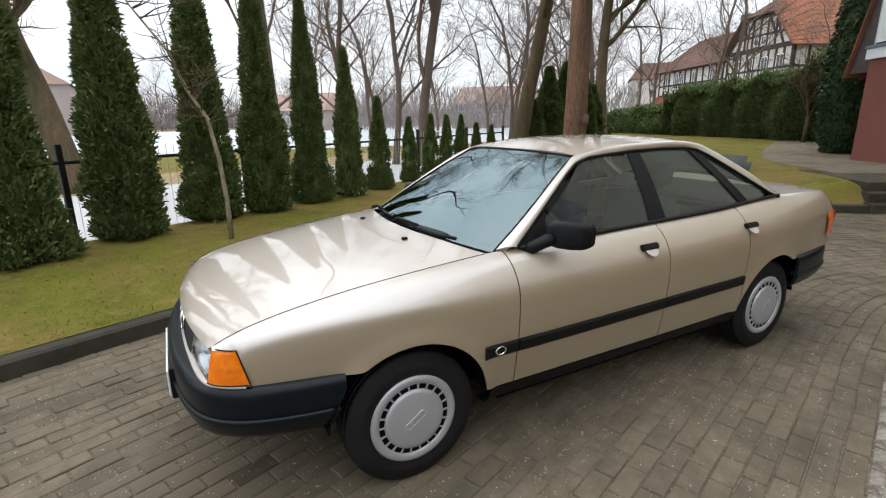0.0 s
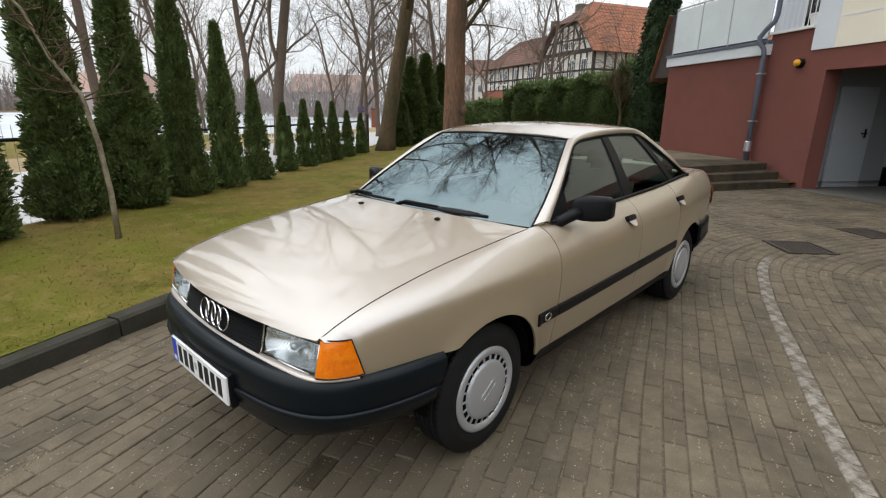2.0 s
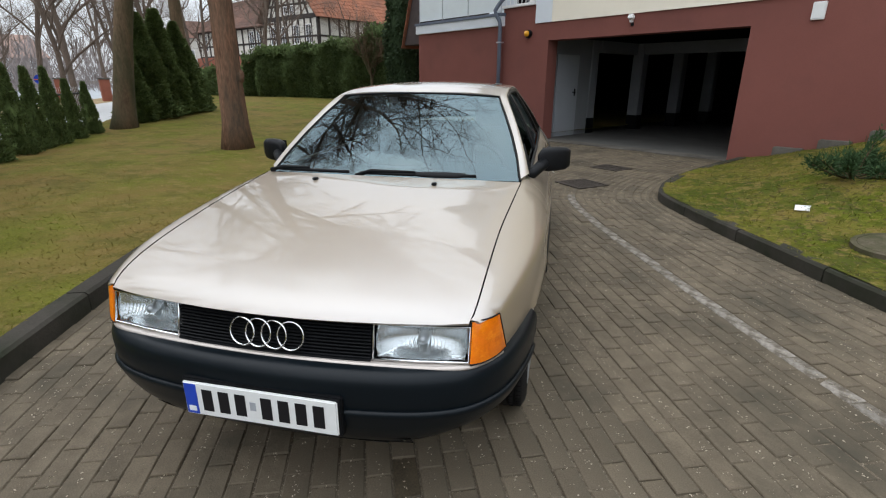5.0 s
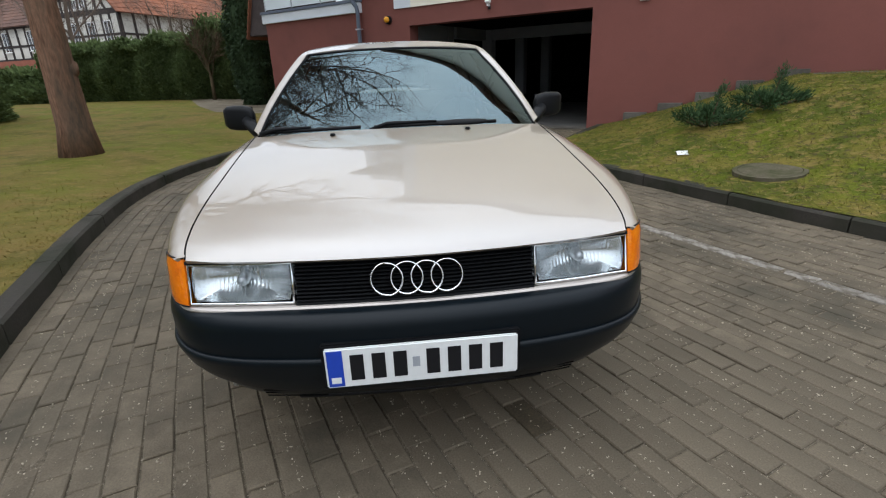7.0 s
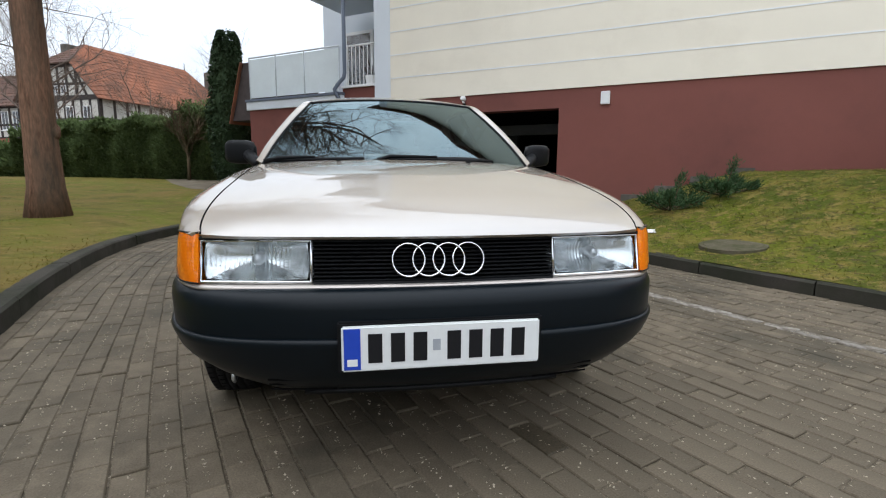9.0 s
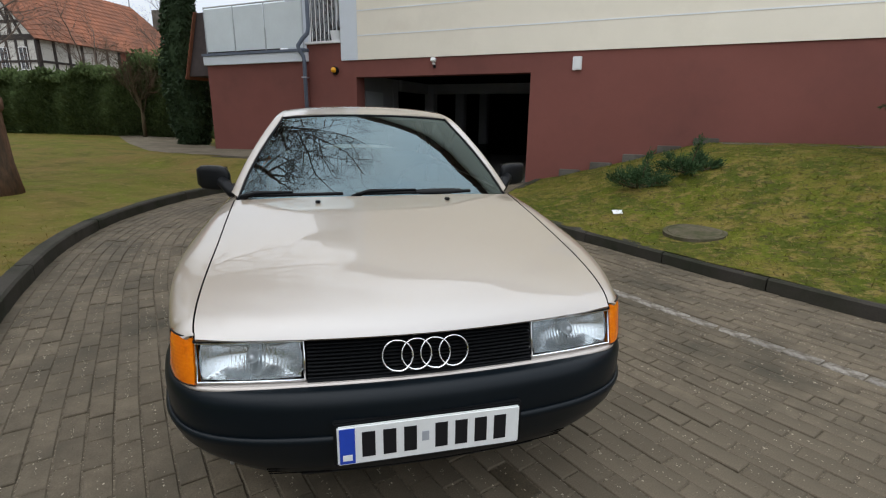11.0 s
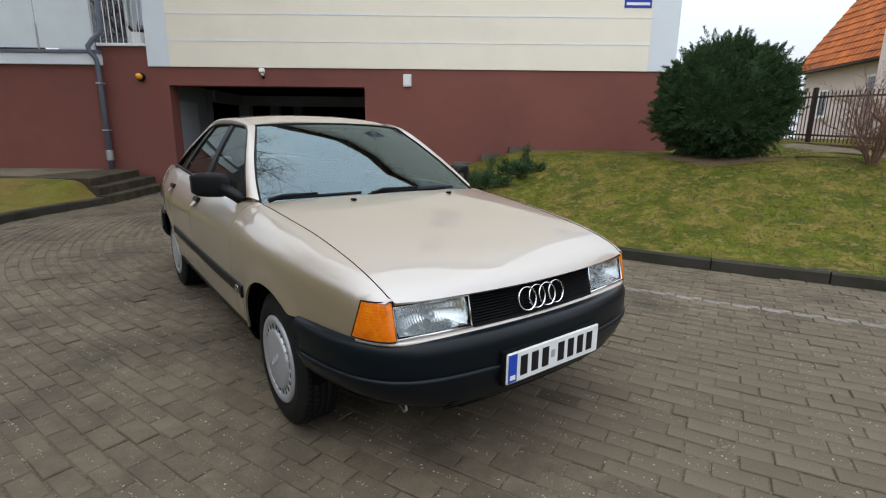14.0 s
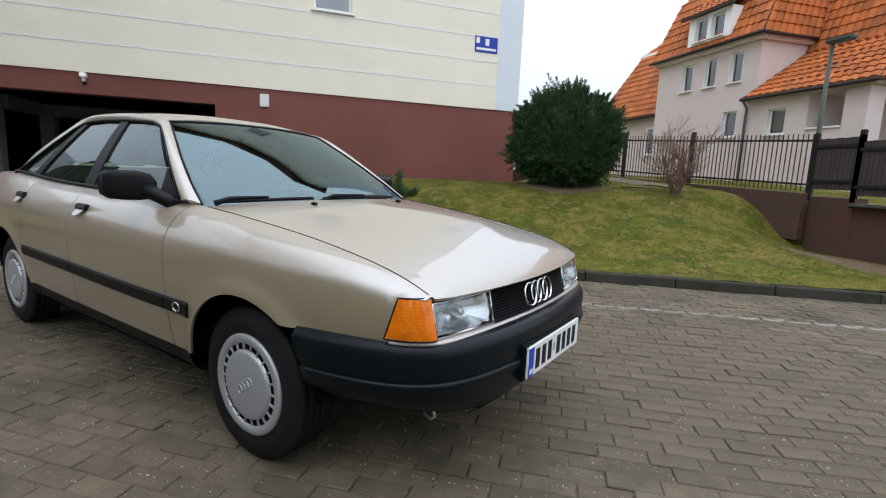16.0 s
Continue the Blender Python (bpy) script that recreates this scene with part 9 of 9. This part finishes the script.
BLOCK = block_mesh("paving_block", BRICK)
BLOCK_PALE = block_mesh("pale_paving_block", BRICK_PALE)
OILY = material("oil_soaked_paver", (0.062, 0.049, 0.031), rough=0.6, vary=0.5, scale=14, fine=120, bump=0.002, spec=0.3)
BLOCK_OILY = block_mesh("oil_stained_block", OILY)
rnd = random.Random(12)
verts, faces = [], []
near_left = 300
pale_left = 120
rows_n = int((ROAD_L - ROAD_R) / 0.1003)
for r in range(rows_n + 1):
    n = ROAD_R + 0.05 + r * 0.1003
    pale = abs(n) < 0.051
    step_s = np.linspace(S_END, S_GARAGE - 0.05, 400)
    xy = np.array([on_course(s, n) for s in step_s])
    seg = np.concatenate([[0], np.cumsum(np.hypot(*np.diff(xy, axis=0).T))])
    k = -0.1 * (r % 2) + rnd.uniform(-0.02, 0.02)
    while k < seg[-1] - 0.1:
        c = k + 0.1
        k += 0.2
        if c < 0:
            continue
        x, y = np.interp(c, seg, xy[:, 0]), np.interp(c, seg, xy[:, 1])
        x2, y2 = np.interp(c + 0.08, seg, xy[:, 0]), np.interp(c + 0.08, seg, xy[:, 1])
        if (abs(x + 2.09) < 0.26 and abs(y - 4.89) < 0.26) or (abs(x + 2.56) < 0.26 and abs(y - 6.42) < 0.21):
            continue
        ang = math.degrees(math.atan2(y2 - y, x2 - x)) + rnd.gauss(0, 0.5)
        m = pose(x, y, rnd.gauss(0, 0.0022), rnd.gauss(0, 0.8), rnd.gauss(0, 0.8), ang)
        near = 0.2 < x < 3.2 and -2.4 < y < 0.6
        is_pale = pale and y < 4.25 and x > -2.0
        if math.hypot(x - 0.68, y + 0.34) < 0.072:
            ob = new("paving_block", BLOCK_OILY)
            ob.parent = bed
            ob.matrix_basis = m
            ob["label"] = "paving block darkened by dripped oil"
        elif is_pale and pale_left > 0:
            pale_left -= 1
            ob = new("pale_paving_block", BLOCK_PALE)
            ob.parent = bed
            ob.matrix_basis = m
        elif near and near_left > 0 and not is_pale:
            near_left -= 1
            ob = new("paving_block", BLOCK)
            ob.parent = bed
            ob.matrix_basis = m
        else:
            base = len(verts)
            verts += [m @ v.co for v in BLOCK.vertices]
            faces += [[base + i for i in p.vertices] for p in BLOCK.polygons]
rest = raw("paving", verts, faces, BRICK_JOINED, bed)
rest["kind"] = "stuff"

# grit and leaf crumbs lying in the joints
n = 55000
s = RNG.uniform(6, S_GARAGE - 0.3, n)
o = ROAD_R + 0.1 + 0.1003 * RNG.integers(0, rows_n, n) - 0.05 + RNG.normal(size=n) * 0.006
pos = np.array([(*on_course(a, b), 0.0005) for a, b in zip(s, o)])
ob = leaf_mesh("grit", pos, RNG.normal(size=(n, 3)) * np.array([1, 1, 0.1]) + np.array([0, 0, 0.05]), RNG.uniform(0.004, 0.013, n), RNG.uniform(0.0018, 0.0042, n), GRIT, None)
tagged(ob, "pale grit and crumbs in the paving joints", "grit", kind="stuff")
